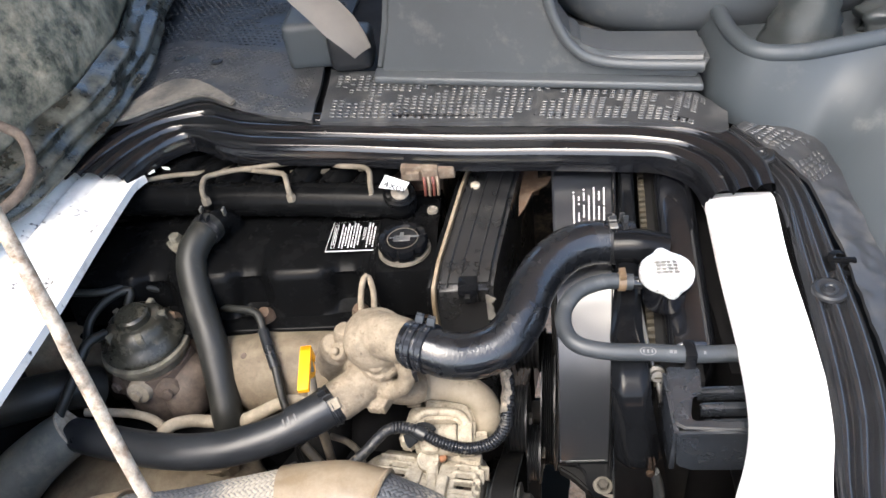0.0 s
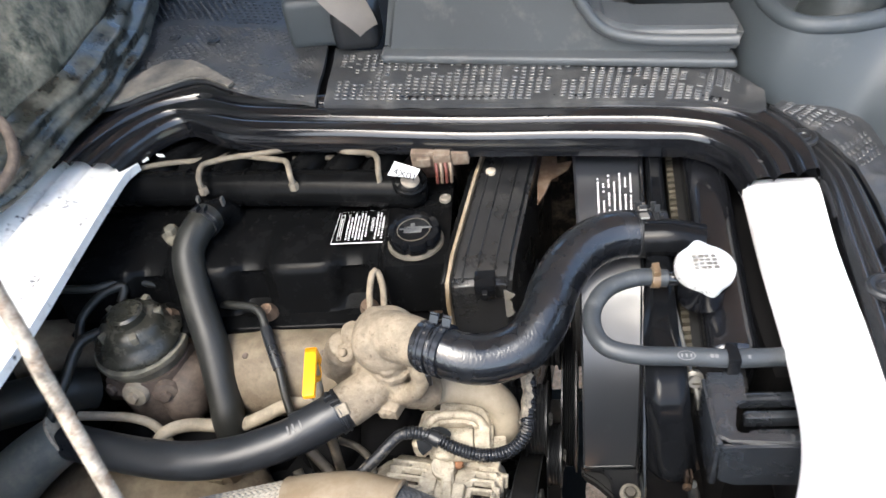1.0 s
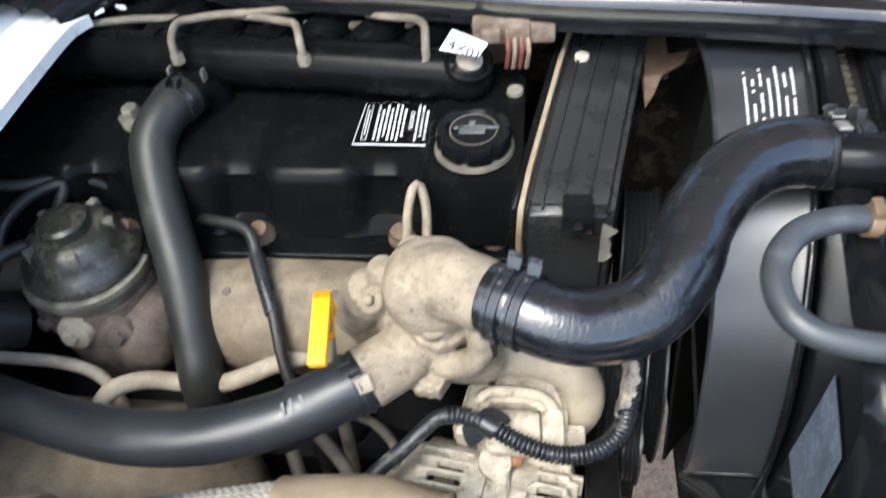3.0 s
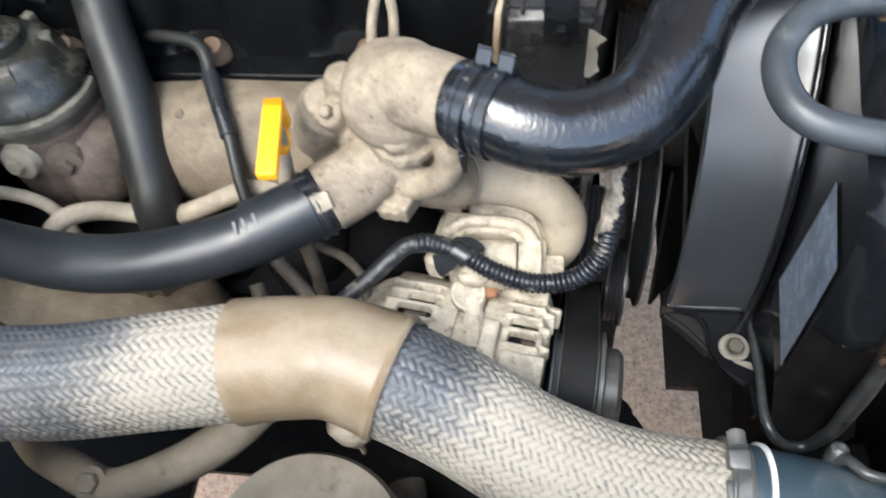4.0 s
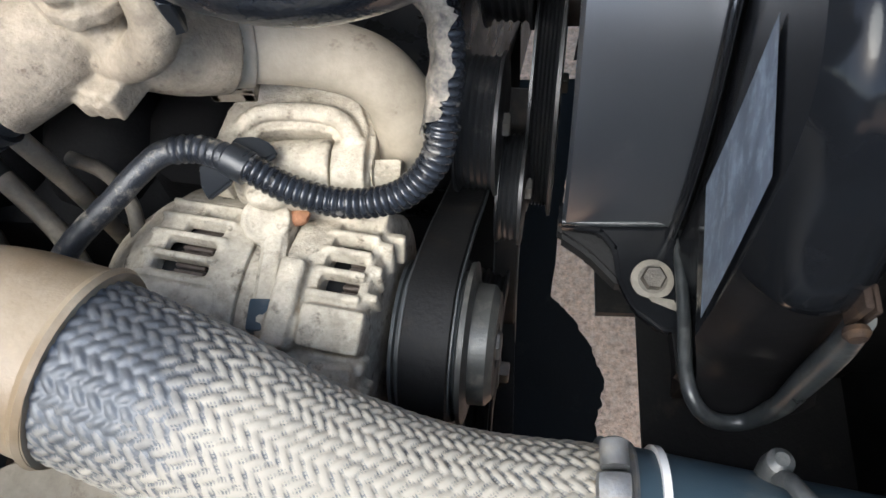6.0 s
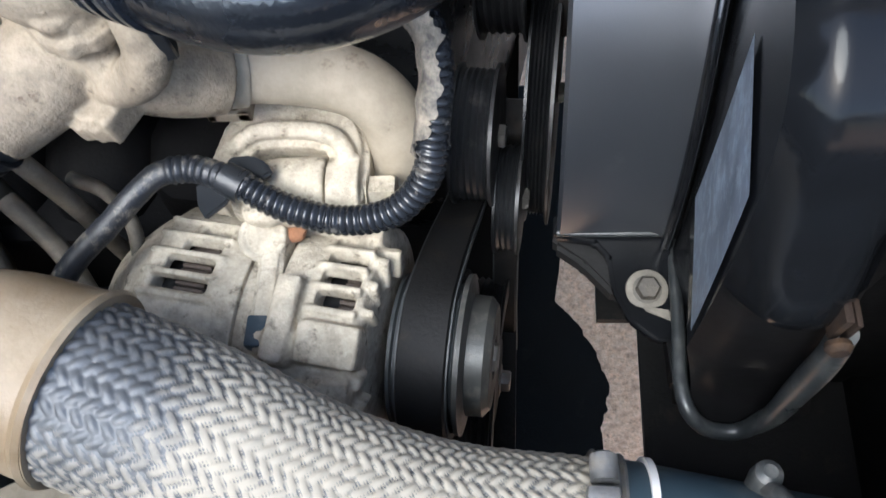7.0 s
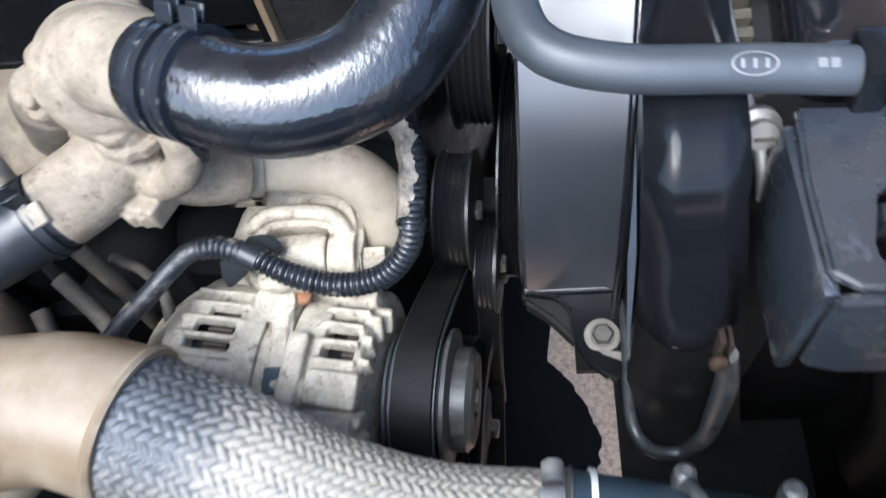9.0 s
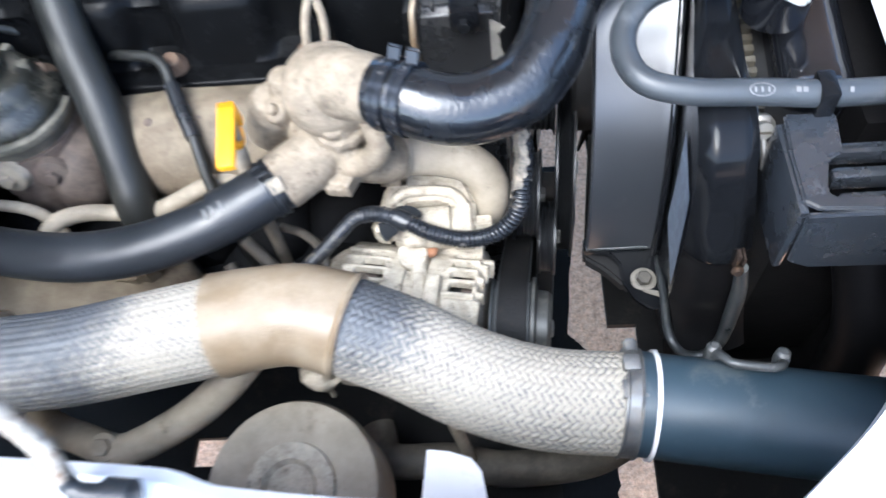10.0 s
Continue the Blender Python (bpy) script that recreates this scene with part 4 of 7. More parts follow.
    box(s, -0.098, -0.092, 0.968, 0.971, 0.9464, 0.9480, 0.0005, 1)
    part("symbol", s, M_STUD, cap, "moulded oil can symbol")


def timing_cover():
    base = thing("timing_cover", "black ribbed timing belt cover with dusty gasket edge", "engine cover", (0.0, 1.0, 0.6))

    def skew(s):
        # the engine stands at a slight angle to the hatch
        s.v = [(x + 0.19 * (y - 0.985), y, z) for x, y, z in s.v]
        return s
    out = [(0.888, 0.40), (0.888, 0.900), (0.896, 0.924), (0.93, 0.938), (1.06, 0.950), (1.16, 0.945), (1.20, 0.90), (1.20, 0.40)]
    part("body", skew(prism(Shape(), out, "yz", -0.020, 0.052, 0.006, 3)), M_TIMING, base)
    k = [(y + (0.002 if y > 1 else -0.002), z + 0.0025) for y, z in out]
    part("gasket_edge", skew(prism(Shape(), k, "yz", -0.0235, -0.0190, 0.0008, 1)), M_BAND, base, "dusty tan gasket edge")
    k = [(y, z + 0.001) for y, z in out]
    part("back_plate", skew(prism(Shape(), k, "yz", -0.0300, -0.0240, 0.0008, 1)), M_COVER, base)
    for x in (-0.006, 0.010, 0.030):
        part("rib", skew(prism(Shape(), [(y, z + 0.0022) for y, z in out[2:6]] + [(1.16, 0.93), (0.91, 0.90)], "yz", x, x + 0.0022, 0.0008, 1)), M_TIMING, base)
    s = Shape()
    box(s, -0.006, 0.018, 0.874, 0.900, 0.918, 0.940, 0.003)
    bolt(s, (0.006, 0.874, 0.930), (0, -1, 0), 0.006, 0.008)
    part("bolt_lug", s, M_SHROUD, base)
    s = Shape()
    lathe(s, (0.013, 1.066, 0.948), (0, 0, 1), [(0, 0.007), (0.005, 0.0065), (0.006, 0.004), (0.006, 0)], 12)
    part("bolt", s, M_CASTG, base)
    # torn pale plate edge
    s = Shape()
    vs = []
    for i in range(7):
        z = 0.872 + i * 0.0075
        jag = 0.005 * (i % 2) + 0.002 * (i % 3)
        vs += [(0.026, 0.888, z), (0.030 + jag, 0.887, z), (0.030 + jag, 0.888, z), (0.026, 0.889, z)]
    s.add(vs, [(i * 4 + j, i * 4 + (j + 1) % 4, i * 4 + 4 + (j + 1) % 4, i * 4 + 4 + j) for i in range(6) for j in range(4)])
    part("torn_edge", s, M_STEEL, base, "jagged pale plate edge")


def letters(body, size, m, parent, mat):
    """Raised characters laid in the plane of a matrix, as a part of a thing."""
    txt = bpy.data.curves.new("letters", "FONT")
    txt.body, txt.size, txt.extrude = body, size, 0.0001
    tob = bpy.data.objects.new("letters", txt)
    scene.collection.objects.link(tob)
    me = bpy.data.meshes.new_from_object(tob.evaluated_get(bpy.context.evaluated_depsgraph_get()))
    bpy.data.objects.remove(tob)
    me.transform(m)
    s = Shape()
    s.v = [tuple(v.co) for v in me.vertices]
    s.f = [tuple(p.vertices) for p in me.polygons]
    bpy.data.meshes.remove(me)
    return part("letters", s, mat, parent, flat=True)


def intake():
    base = thing("intake_manifold", "black ribbed intake pipe across the engine", "engine part", (-0.3, 1.08, 0.9))
    s = Shape()
    tube(s, [(-0.60, 1.104, 0.942), (-0.42, 1.085, 0.945), (-0.25, 1.066, 0.947), (-0.098, 1.048, 0.947)], 0.0245, 28)
    lump(s, (-0.092, 1.047, 0.946), (0.024, 0.0245, 0.0245), 2, 0.03)
    part("pipe", s, M_COVER, base)
    for x in (-0.52, -0.40, -0.315, -0.235, -0.20):
        s = Shape()
        lathe(s, (x, 1.0745 - (x + 0.3) * 0.115, 0.946), (1, -0.11, 0), [(0, 0.024), (0, 0.0260), (0.003, 0.0260), (0.003, 0.024)], 28)
        part("rib", s, M_COVER, base)
    for i in range(9):
        x = -0.57 + i * 0.053
        s = Shape()
        vs = []
        path = [(1.075, 0.958), (1.10, 0.966), (1.13, 0.966), (1.17, 0.955), (1.20, 0.93)]
        for y, z in path:
            for dx, dz in ((-0.022, -0.012), (-0.021, -0.001), (-0.012, 0.006), (0.012, 0.006), (0.021, -0.001), (0.022, -0.012)):
                vs.append((x + dx + (y - 1.075) * 0.55, y - x * 0.10 - 0.03, z + dz))
        s.add(vs, [(a * 6 + j, a * 6 + j + 1, a * 6 + 7 + j, a * 6 + 6 + j) for a in range(4) for j in range(5)])
        part("runner", s, M_COVER, base, sharp=60)
    s = Shape()
    box(s, -0.60, -0.04, 1.15, 1.20, 0.84, 0.925, 0.01)
    part("plenum", s, M_RUST, base, "brown dusty plenum")
    s = Shape()
    lathe(s, (-0.090, 1.043, 0.958), (0.2, -0.3, 1), [(0, 0.0225), (0.008, 0.0225), (0.010, 0.0200), (0.006, 0.0170), (0.006, 0)], 32)
    part("end_lug", s, M_COVER, base)
    s = Shape()
    lathe(s, (-0.088, 1.040, 0.964), (0.2, -0.3, 1), [(0, 0.012), (0.004, 0.012), (0.005, 0.009), (0.007, 0.0)], 20)
    part("end_bolt", s, M_ZINC, base, "flat plated bolt")
    # thin fuel pipes behind it
    for pts in ([(-0.1265, 1.042, 0.962), (-0.1262, 1.043, 0.981), (-0.1290, 1.064, 0.987), (-0.1400, 1.077, 0.986), (-0.1610, 1.084, 0.984), (-0.1840, 1.096, 0.980), (-0.21, 1.15, 0.955)],
                [(-0.2410, 1.046, 0.964), (-0.2415, 1.047, 0.982), (-0.2500, 1.070, 0.986), (-0.2620, 1.078, 0.985), (-0.2980, 1.092, 0.982), (-0.34, 1.125, 0.965)],
                [(-0.3655, 1.050, 0.964), (-0.3665, 1.053, 0.982), (-0.3680, 1.076, 0.986), (-0.3560, 1.085, 0.985), (-0.3340, 1.091, 0.985), (-0.2990, 1.096, 0.984), (-0.2600, 1.107, 0.980), (-0.235, 1.150, 0.955)],
                [(-0.4809, 1.10, 0.9717), (-0.4300, 1.108, 0.972), (-0.3900, 1.112, 0.970), (-0.350, 1.15, 0.950)],
                [(-0.2558, 1.11, 0.962), (-0.2053, 1.11, 0.960), (-0.1463, 1.11, 0.960), (-0.11, 1.12, 0.955)]):
        b2 = thing("fuel_pipe", "thin dusty tan injector pipe", "pipe", pts[0], "injector pipes")
        part("pipe", tube(Shape(), pts, 0.0038, 10), M_FUEL, b2)
        if pts[0][2] < 0.97 and pts[0][1] < 1.09:
            s = Shape()
            lathe(s, Vector(pts[0]) - Vector((0, 0, 0.004)), (0, 0.1, 1), [(0, 0.0068), (0.008, 0.0068), (0.010, 0.005)], 6)
            part("union_nut", s, M_FUEL, b2)
    # tag and connector
    tag = thing("paper_tag", "white paper tag with black characters", "tag", (-0.09, 1.055, 0.975))
    c = [Vector((-0.1000, 1.030, 1.0035)), Vector((-0.0695, 1.026, 0.9915)), Vector((-0.0780, 1.026, 0.9790)), Vector((-0.1120, 1.030, 0.9840))]
    back = Vector((0, 0.0010, 0.0004))
    s = Shape().add(c + [p + back for p in c], [(0, 1, 2, 3), (7, 6, 5, 4), (0, 4, 5, 1), (1, 5, 6, 2), (2, 6, 7, 3), (3, 7, 4, 0)])
    part("paper", s, M_LABELW, tag)
    ux = (c[1] - c[0]).normalized()
    nz = ux.cross(c[0] - c[3]).normalized()
    uy = nz.cross(ux)
    o = c[3] + ux * 0.0048 + uy * 0.0048 + nz * 0.0006
    letters("4X01", 0.0140, Matrix(((ux.x, uy.x, nz.x, o.x), (ux.y, uy.y, nz.y, o.y), (ux.z, uy.z, nz.z, o.z), (0, 0, 0, 1))), tag, M_RUBBERB)
    con = thing("wiring_connector", "dusty brown plug connector with striped wires", "connector", (-0.052, 1.11, 0.95))
    s = Shape()
    box(s, -0.086, -0.054, 1.060, 1.085, 0.968, 0.992, 0.004)
    box(s, -0.078, -0.060, 1.054, 1.064, 0.974, 0.986, 0.002)
    part("housing", s, M_PLUG, con)
    s = Shape()
    box(s, -0.056, -0.034, 1.052, 1.082, 0.966, 0.992, 0.003)
    part("plug", s, M_PLUG, con, "tan plug half")
    s = Shape()
    box(s, -0.036, -0.012, 1.056, 1.082, 0.972, 0.990, 0.003)
    part("plug_end", s, M_PLUG, con)
    for i in range(4):
        s = Shape()
        tube(s, [(-0.054 + i * 0.006, 1.053, 0.980), (-0.053 + i * 0.006, 1.047, 0.970), (-0.055 + i * 0.006, 1.052, 0.950)], 0.0022, 8)
        part("wire", s, M_WIRE[i % 2], con)


def scrap():
    line = [(0.070, 1.030), (0.071, 1.071), (0.076, 1.108), (0.120, 1.117), (0.112, 1.098), (0.090, 1.080), (0.080, 1.050)]
    s = prism(Shape(), line, "xy", 0.918, 0.922, 0.001, 1)
    box(s, 0.072, 0.100, 1.10, 1.217, 0.900, 0.918, 0.002)
    single("torn_insulation", s, M_ORANGED, "torn tan insulation scrap on the rear panel", "insulation")


M_WIRE = (material("wire_red", (0.13, 0.040, 0.030), 0.5, 0, 0.1, 600, 40, 0.05), material("wire_pale", (0.19, 0.140, 0.100), 0.5, 0, 0.1, 600, 40, 0.05))


def breather_hose():
    base = thing("breather_hose", "thick grey rubber breather hose", "hose", (-0.30, 0.75, 0.70))
    s = Shape()
    tube(s, [(-0.354, 1.030, 0.940), (-0.3655, 1.0035, 0.9420), (-0.3745, 0.9680, 0.9270), (-0.3610, 0.9220, 0.8920), (-0.3420, 0.8790, 0.8580), (-0.3290, 0.8350, 0.8130), (-0.3240, 0.8070, 0.7700), (-0.322, 0.795, 0.66)], 0.0205, 28)
    part("hose", s, M_RUBBER, base)
    hose_clamp(base, (-0.362, 1.012, 0.942), (-0.3, -0.9, 0.0), 0.0207, 0.009, M_GUNMETAL, (0.4, 0.3, 1))
    s = Shape()
    tube(s, [(-0.356, 1.030, 0.940), (-0.347, 1.045, 0.934), (-0.342, 1.052, 0.915), (-0.340, 1.054, 0.895)], 0.0185, 24)
    lathe(s, (-0.3545, 1.032, 0.9395), (-0.4, -0.9, 0.05), [(0, 0.0195), (0.001, 0.0225), (0.006, 0.0225), (0.007, 0.0195)], 28)
    part("elbow_fitting", s, M_COVER, base, "black elbow fitting")
    for q in ((-0.372, 1.040, 0.962), (-0.338, 1.036, 0.962)):
        s = Shape()
        box(s, q[0] - 0.0016, q[0] + 0.0016, q[1] - 0.004, q[1] + 0.004, q[2] - 0.012, q[2] + 0.000, 0.0008)
        part("clamp_ear", s, M_STEEL, base)
    # bracket with bolt beside the hose, and a sender at the back of the head
    b2 = thing("hose_bracket", "grey curved bracket with a bolt on the head", "bracket", (-0.44, 1.05, 0.88))
    s = Shape()
    tube(s, [(-0.448, 1.060, 0.870), (-0.436, 1.030, 0.862), (-0.430, 0.995, 0.846), (-0.424, 0.960, 0.83)], 0.014, 16)
    part("arm", s, M_RUBBER, b2)
    s = Shape()
    lathe(s, (-0.452, 1.066, 0.862), (0, 0, 1), [(0, 0.017), (0.012, 0.017), (0.013, 0.011)], 20)
    bolt(s, (-0.452, 1.066, 0.875), (0, 0, 1), 0.009, 0.012)
    part("bolt", s, M_GREYCAP, b2, "dusty grey bolt")
    s = Shape()
    prism(s, [(-0.422, 1.004), (-0.410, 1.024), (-0.396, 1.014), (-0.384, 0.988), (-0.394, 0.978), (-0.410, 0.990)], "xy", 0.928, 0.932, 0.001)
    box(s, -0.400, -0.386, 0.980, 0.992, 0.905, 0.931, 0.002)
    part("tab", s, M_GREYCAP, b2, "dusty grey tab")
    part("tab_bolt", bolt(Shape(), (-0.408, 1.008, 0.932), (0, -0.1, 1), 0.0085, 0.009, False), M_GREYCAP, b2)
    b3 = thing("rear_sender", "dusty sender cluster with black plug at the engine's rear", "engine part", (-0.56, 1.13, 0.84))
    s = Shape()
    lump(s, (-0.600, 1.150, 0.842), (0.045, 0.035, 0.030), 4, 0.35, 3, freq=2.5)
    part("body", s, M_CAST, b3)
    s = Shape()
    lathe(s, (-0.572, 1.145, 0.858), (0.5, -0.2, 0.6), [(0, 0.020), (0.022, 0.020), (0.026, 0.016), (0.028, 0.0)], 24)
    part("plug", s, M_COVER, b3, "black plug")
    for q in ((-0.61, 1.13, 0.87), (-0.585, 1.16, 0.874), (-0.60, 1.115, 0.85)):
        s = Shape()
        bolt(s, q, (-0.1, -0.2, 1), 0.009, 0.012)
        part("bolt", s, M_CASTG, b3)


def exhaust_side():
    base = thing("exhaust_heat_shield", "dusty tan exhaust manifold heat shield", "heat shield", (-0.3, 0.87, 0.75))
    s = Shape()
    prof = [(-0.352, 0.0), (-0.352, 0.045), (-0.346, 0.053), (-0.33, 0.0545), (-0.30, 0.056), (-0.28, 0.060), (-0.26, 0.058), (-0.20, 0.057), (-0.17, 0.055), (-0.155, 0.047), (-0.15, 0.0)]
    lathe(s, (0, 0.885, 0.790), (1, 0, 0), [(h, r) for h, r in prof], 36)
    part("shield", s, M_SHIELD, base)
    s = Shape()
    tube(s, [(-0.68, 0.88, 0.835), (-0.60, 0.905, 0.820), (-0.53, 0.930, 0.795), (-0.44, 0.945, 0.775), (-0.34, 0.935, 0.775)], 0.044, 28)
    part("manifold", s, M_SHIELD, base, "dusty cast manifold")
    for x in (-0.30, -0.25, -0.20):
        s = Shape()
        lathe(s, (x, 0.868, 0.842), (0, -0.3, 1), [(0, 0.0042), (0.002, 0.0042), (0.003, 0.003), (0.003, 0)], 12)
        part("rivet", s, M_RUST, base, "rusty rivet")
    s = Shape()
    box(s, -0.56, -0.10, 0.91, 0.93, 0.70, 0.80, 0.004)
    part("gasket_flange", s, M_RUST, base, "rust-brown manifold flange")
    # egr valve
    base = thing("egr_valve", "dusty vacuum valve with dark domed cap", "valve", (-0.452, 0.905, 0.75))
    c = Vector((-0.450, 0.902, 0))
    up = (0, 0, 1)
    s = Shape()
    lathe(s, c + Vector((0.004, -0.004, 0.72)), up, [(0, 0.052), (0.03, 0.057), (0.07, 0.058), (0.085, 0.055), (0.10, 0.052)], 40)
    lump(s, c + Vector((0.045, -0.02, 0.770)), (0.035, 0.045, 0.045), 3, 0.15)
    part("body", s, M_RUST, base, "brownish cast body")
    s = Shape()
    lathe(s, c + Vector((0, 0, 0.815)), up, [(0, 0.052), (0.012, 0.055), (0.020, 0.060), (0.024, 0.0615), (0.029, 0.060), (0.031, 0.055)], 44)
    part("rim", s, M_GREYCAP, base, "pale rolled rim")
    s = Shape()
    lathe(s, c + Vector((0, 0, 0.846)), up, [(0, 0.0545), (0.004, 0.0565), (0.010, 0.0550), (0.016, 0.048), (0.024, 0.043), (0.034, 0.040), (0.040, 0.032), (0.041, 0.024), (0.050, 0.0225), (0.053, 0.019), (0.053, 0.0)], 44)
    part("cap", s, M_EGRCAP, base, "dark domed diaphragm cap")
    for a in (20, 75, 150, 230, 300):
        u = Vector((math.cos(radians(a)), math.sin(radians(a)), 0))
        s = Shape()
        mm = Matrix.Translation(c + u * 0.034 + Vector((0, 0, 0.880))) @ Matrix.Rotation(radians(a), 4, "Z")
        box(s, -0.008, 0.008, -0.0045, 0.0045, -0.006, 0.006, 0.002, 2, mm)
        part("cap_rib", s, M_GREYCAP, base, "pale worn rib")
    for q, d in (((-0.451, 0.846, 0.806), (-0.1, -1, 0.25)), ((-0.415, 0.852, 0.800), (0.2, -1, 0.2)), ((-0.485, 0.865, 0.800), (-0.5, -1, 0.2))):
        s = Shape()
        lathe(s, Vector(q), d, [(0, 0.018), (0.008, 0.016), (0.010, 0.011)], 18)
        bolt(s, Vector(q) + Vector(d).normalized() * 0.009, d, 0.008, 0.007, False)
        part("bolt", s, M_TANPIPE if q[0] == -0.451 else M_RUST, base)
    for pts, r in (([(-0.485, 0.885, 0.880), (-0.500, 0.860, 0.885), (-0.512, 0.820, 0.862), (-0.530, 0.780, 0.832), (-0.55, 0.74, 0.79)], 0.0068),
                   ([(-0.470, 0.930, 0.885), (-0.4659, 0.945, 0.9000), (-0.4922, 0.930, 0.8990), (-0.5151, 0.905, 0.8830), (-0.515, 0.87, 0.865), (-0.535, 0.83, 0.84)], 0.0058)):
        part("vacuum_hose", tube(Shape(), pts, r, 14), M_RUBBER, base, "thin black vacuum hose")
    # grey pipes and cast housing low at the rear
    b2 = thing("rubber_elbow", "dusty dark rubber pipe elbow", "pipe", (-0.56, 0.80, 0.80))
    part("pipe", tube(Shape(), [(-0.66, 0.78, 0.845), (-0.60, 0.80, 0.845), (-0.55, 0.83, 0.83), (-0.52, 0.86, 0.80)], 0.028, 24), M_RUBBER, b2)
    b2 = thing("rubber_boot", "dark grey rubber boot with a worn pale edge", "boot", (-0.53, 0.74, 0.80))
    s = Shape()
    tube(s, [(-0.512, 0.775, 0.818), (-0.54, 0.757, 0.808), (-0.575, 0.73, 0.79), (-0.61, 0.70, 0.76), (-0.63, 0.67, 0.71)], lambda u, d: 0.031 + 0.012 * u, 32)
    part("sleeve", s, M_BOOTR, b2)
    s = Shape()
    lathe(s, (-0.511, 0.7757, 0.8184), (-0.8, -0.5, -0.3), [(0, 0.0295), (0.0, 0.0325), (0.003, 0.0327), (0.003, 0.030)], 36)
    part("worn_edge", s, M_CASTG, b2, "pale worn edge")
    b2 = thing("starter_motor", "dusty tan cast starter low beside the engine", "engine part", (-0.40, 0.70, 0.62))
    part("housing", lump(Shape(), (-0.43, 0.745, 0.690), (0.16, 0.085, 0.072), 4, 0.14, 4), M_SHIELD, b2)
    s = Shape()
    lathe(s, (-0.47, 0.675, 0.735), (1, 0.1, 0), [(0, 0.02), (0.004, 0.028), (0.11, 0.028), (0.115, 0.02), (0.115, 0)], 28)
    part("solenoid", s, M_SHIELD, b2)
    s = Shape()
    prism(s, [(-0.375, 0.765), (-0.36, 0.79), (-0.32, 0.795), (-0.305, 0.765), (-0.32, 0.745), (-0.36, 0.745)], "xy", 0.735, 0.765, 0.006, 3)
    part("nose", s, M_SHIELD, b2)
    # vacuum lines
    for nm, pts, r, mt in (("vacuum_pipe", [(-0.58, 0.930, 0.918), (-0.5531, 0.93, 0.9158), (-0.5019, 0.935, 0.9079), (-0.4669, 0.955, 0.8987), (-0.43, 0.968, 0.872), (-0.40, 0.972, 0.850), (-0.37, 0.955, 0.850), (-0.325, 0.930, 0.870), (-0.293, 0.920, 0.874), (-0.281, 0.910, 0.870), (-0.2747, 0.895, 0.8613), (-0.2631, 0.87, 0.8549), (-0.2513, 0.845, 0.844), (-0.2421, 0.815, 0.815), (-0.2314, 0.795, 0.785), (-0.215, 0.77, 0.70)], 0.0055, M_RUBBER),
                           ("coolant_pipe", [(-0.412, 0.765, 0.775), (-0.4034, 0.775, 0.7954), (-0.393, 0.790, 0.8000), (-0.3735, 0.805, 0.790), (-0.3464, 0.81, 0.780), (-0.3123, 0.81, 0.7790), (-0.281, 0.812, 0.792), (-0.251, 0.822, 0.800), (-0.22, 0.835, 0.796), (-0.18, 0.85, 0.79)], 0.0085, M_TANPIPE),
                           ("drain_pipe", [(-0.525, 0.82, 0.795), (-0.4637, 0.82, 0.789), (-0.4303, 0.815, 0.779), (-0.4101, 0.80, 0.765), (-0.40, 0.79, 0.74)], 0.006, M_TANPIPE),
                           ("wire_sleeve", [(-0.22, 0.78, 0.765), (-0.19, 0.755, 0.745), (-0.16, 0.72, 0.735), (-0.13, 0.70, 0.72)], 0.0065, M_LINE),
                           ("wire_sleeve", [(-0.19, 0.80, 0.755), (-0.165, 0.79, 0.755), (-0.145, 0.77, 0.75), (-0.142, 0.74, 0.73)], 0.0045, M_LINE),
                           ("wire_sleeve", [(-0.235, 0.76, 0.755), (-0.215, 0.72, 0.73), (-0.205, 0.69, 0.70)], 0.0065, M_LINE)):
        b3 = thing(nm, "thin dusty engine line", "pipe", pts[0], "engine lines")
        part("line", tube(Shape(), pts, r, 12), mt, b3)
        if nm == "vacuum_pipe":
            part("rubber_sleeve", tube(Shape(), [(-0.2747, 0.895, 0.8613), (-0.2631, 0.87, 0.8549), (-0.2513, 0.845, 0.844)], 0.0072, 14), M_RUBBERB, b3, "black rubber joint")
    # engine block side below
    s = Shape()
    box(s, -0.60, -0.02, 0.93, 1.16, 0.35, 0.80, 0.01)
    single("engine_block", s, M_VOID, "grimy engine block, blackened for deep shade", "engine block")
    b4 = thing("oil_cooler_housing", "grimy cast housing on the block side, blackened for shade", "engine part", (-0.35, 0.87, 0.6))
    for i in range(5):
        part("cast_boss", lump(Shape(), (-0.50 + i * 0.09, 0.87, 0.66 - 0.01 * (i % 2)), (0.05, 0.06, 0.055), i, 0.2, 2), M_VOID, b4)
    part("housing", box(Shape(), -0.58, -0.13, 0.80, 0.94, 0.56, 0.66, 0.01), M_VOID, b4)


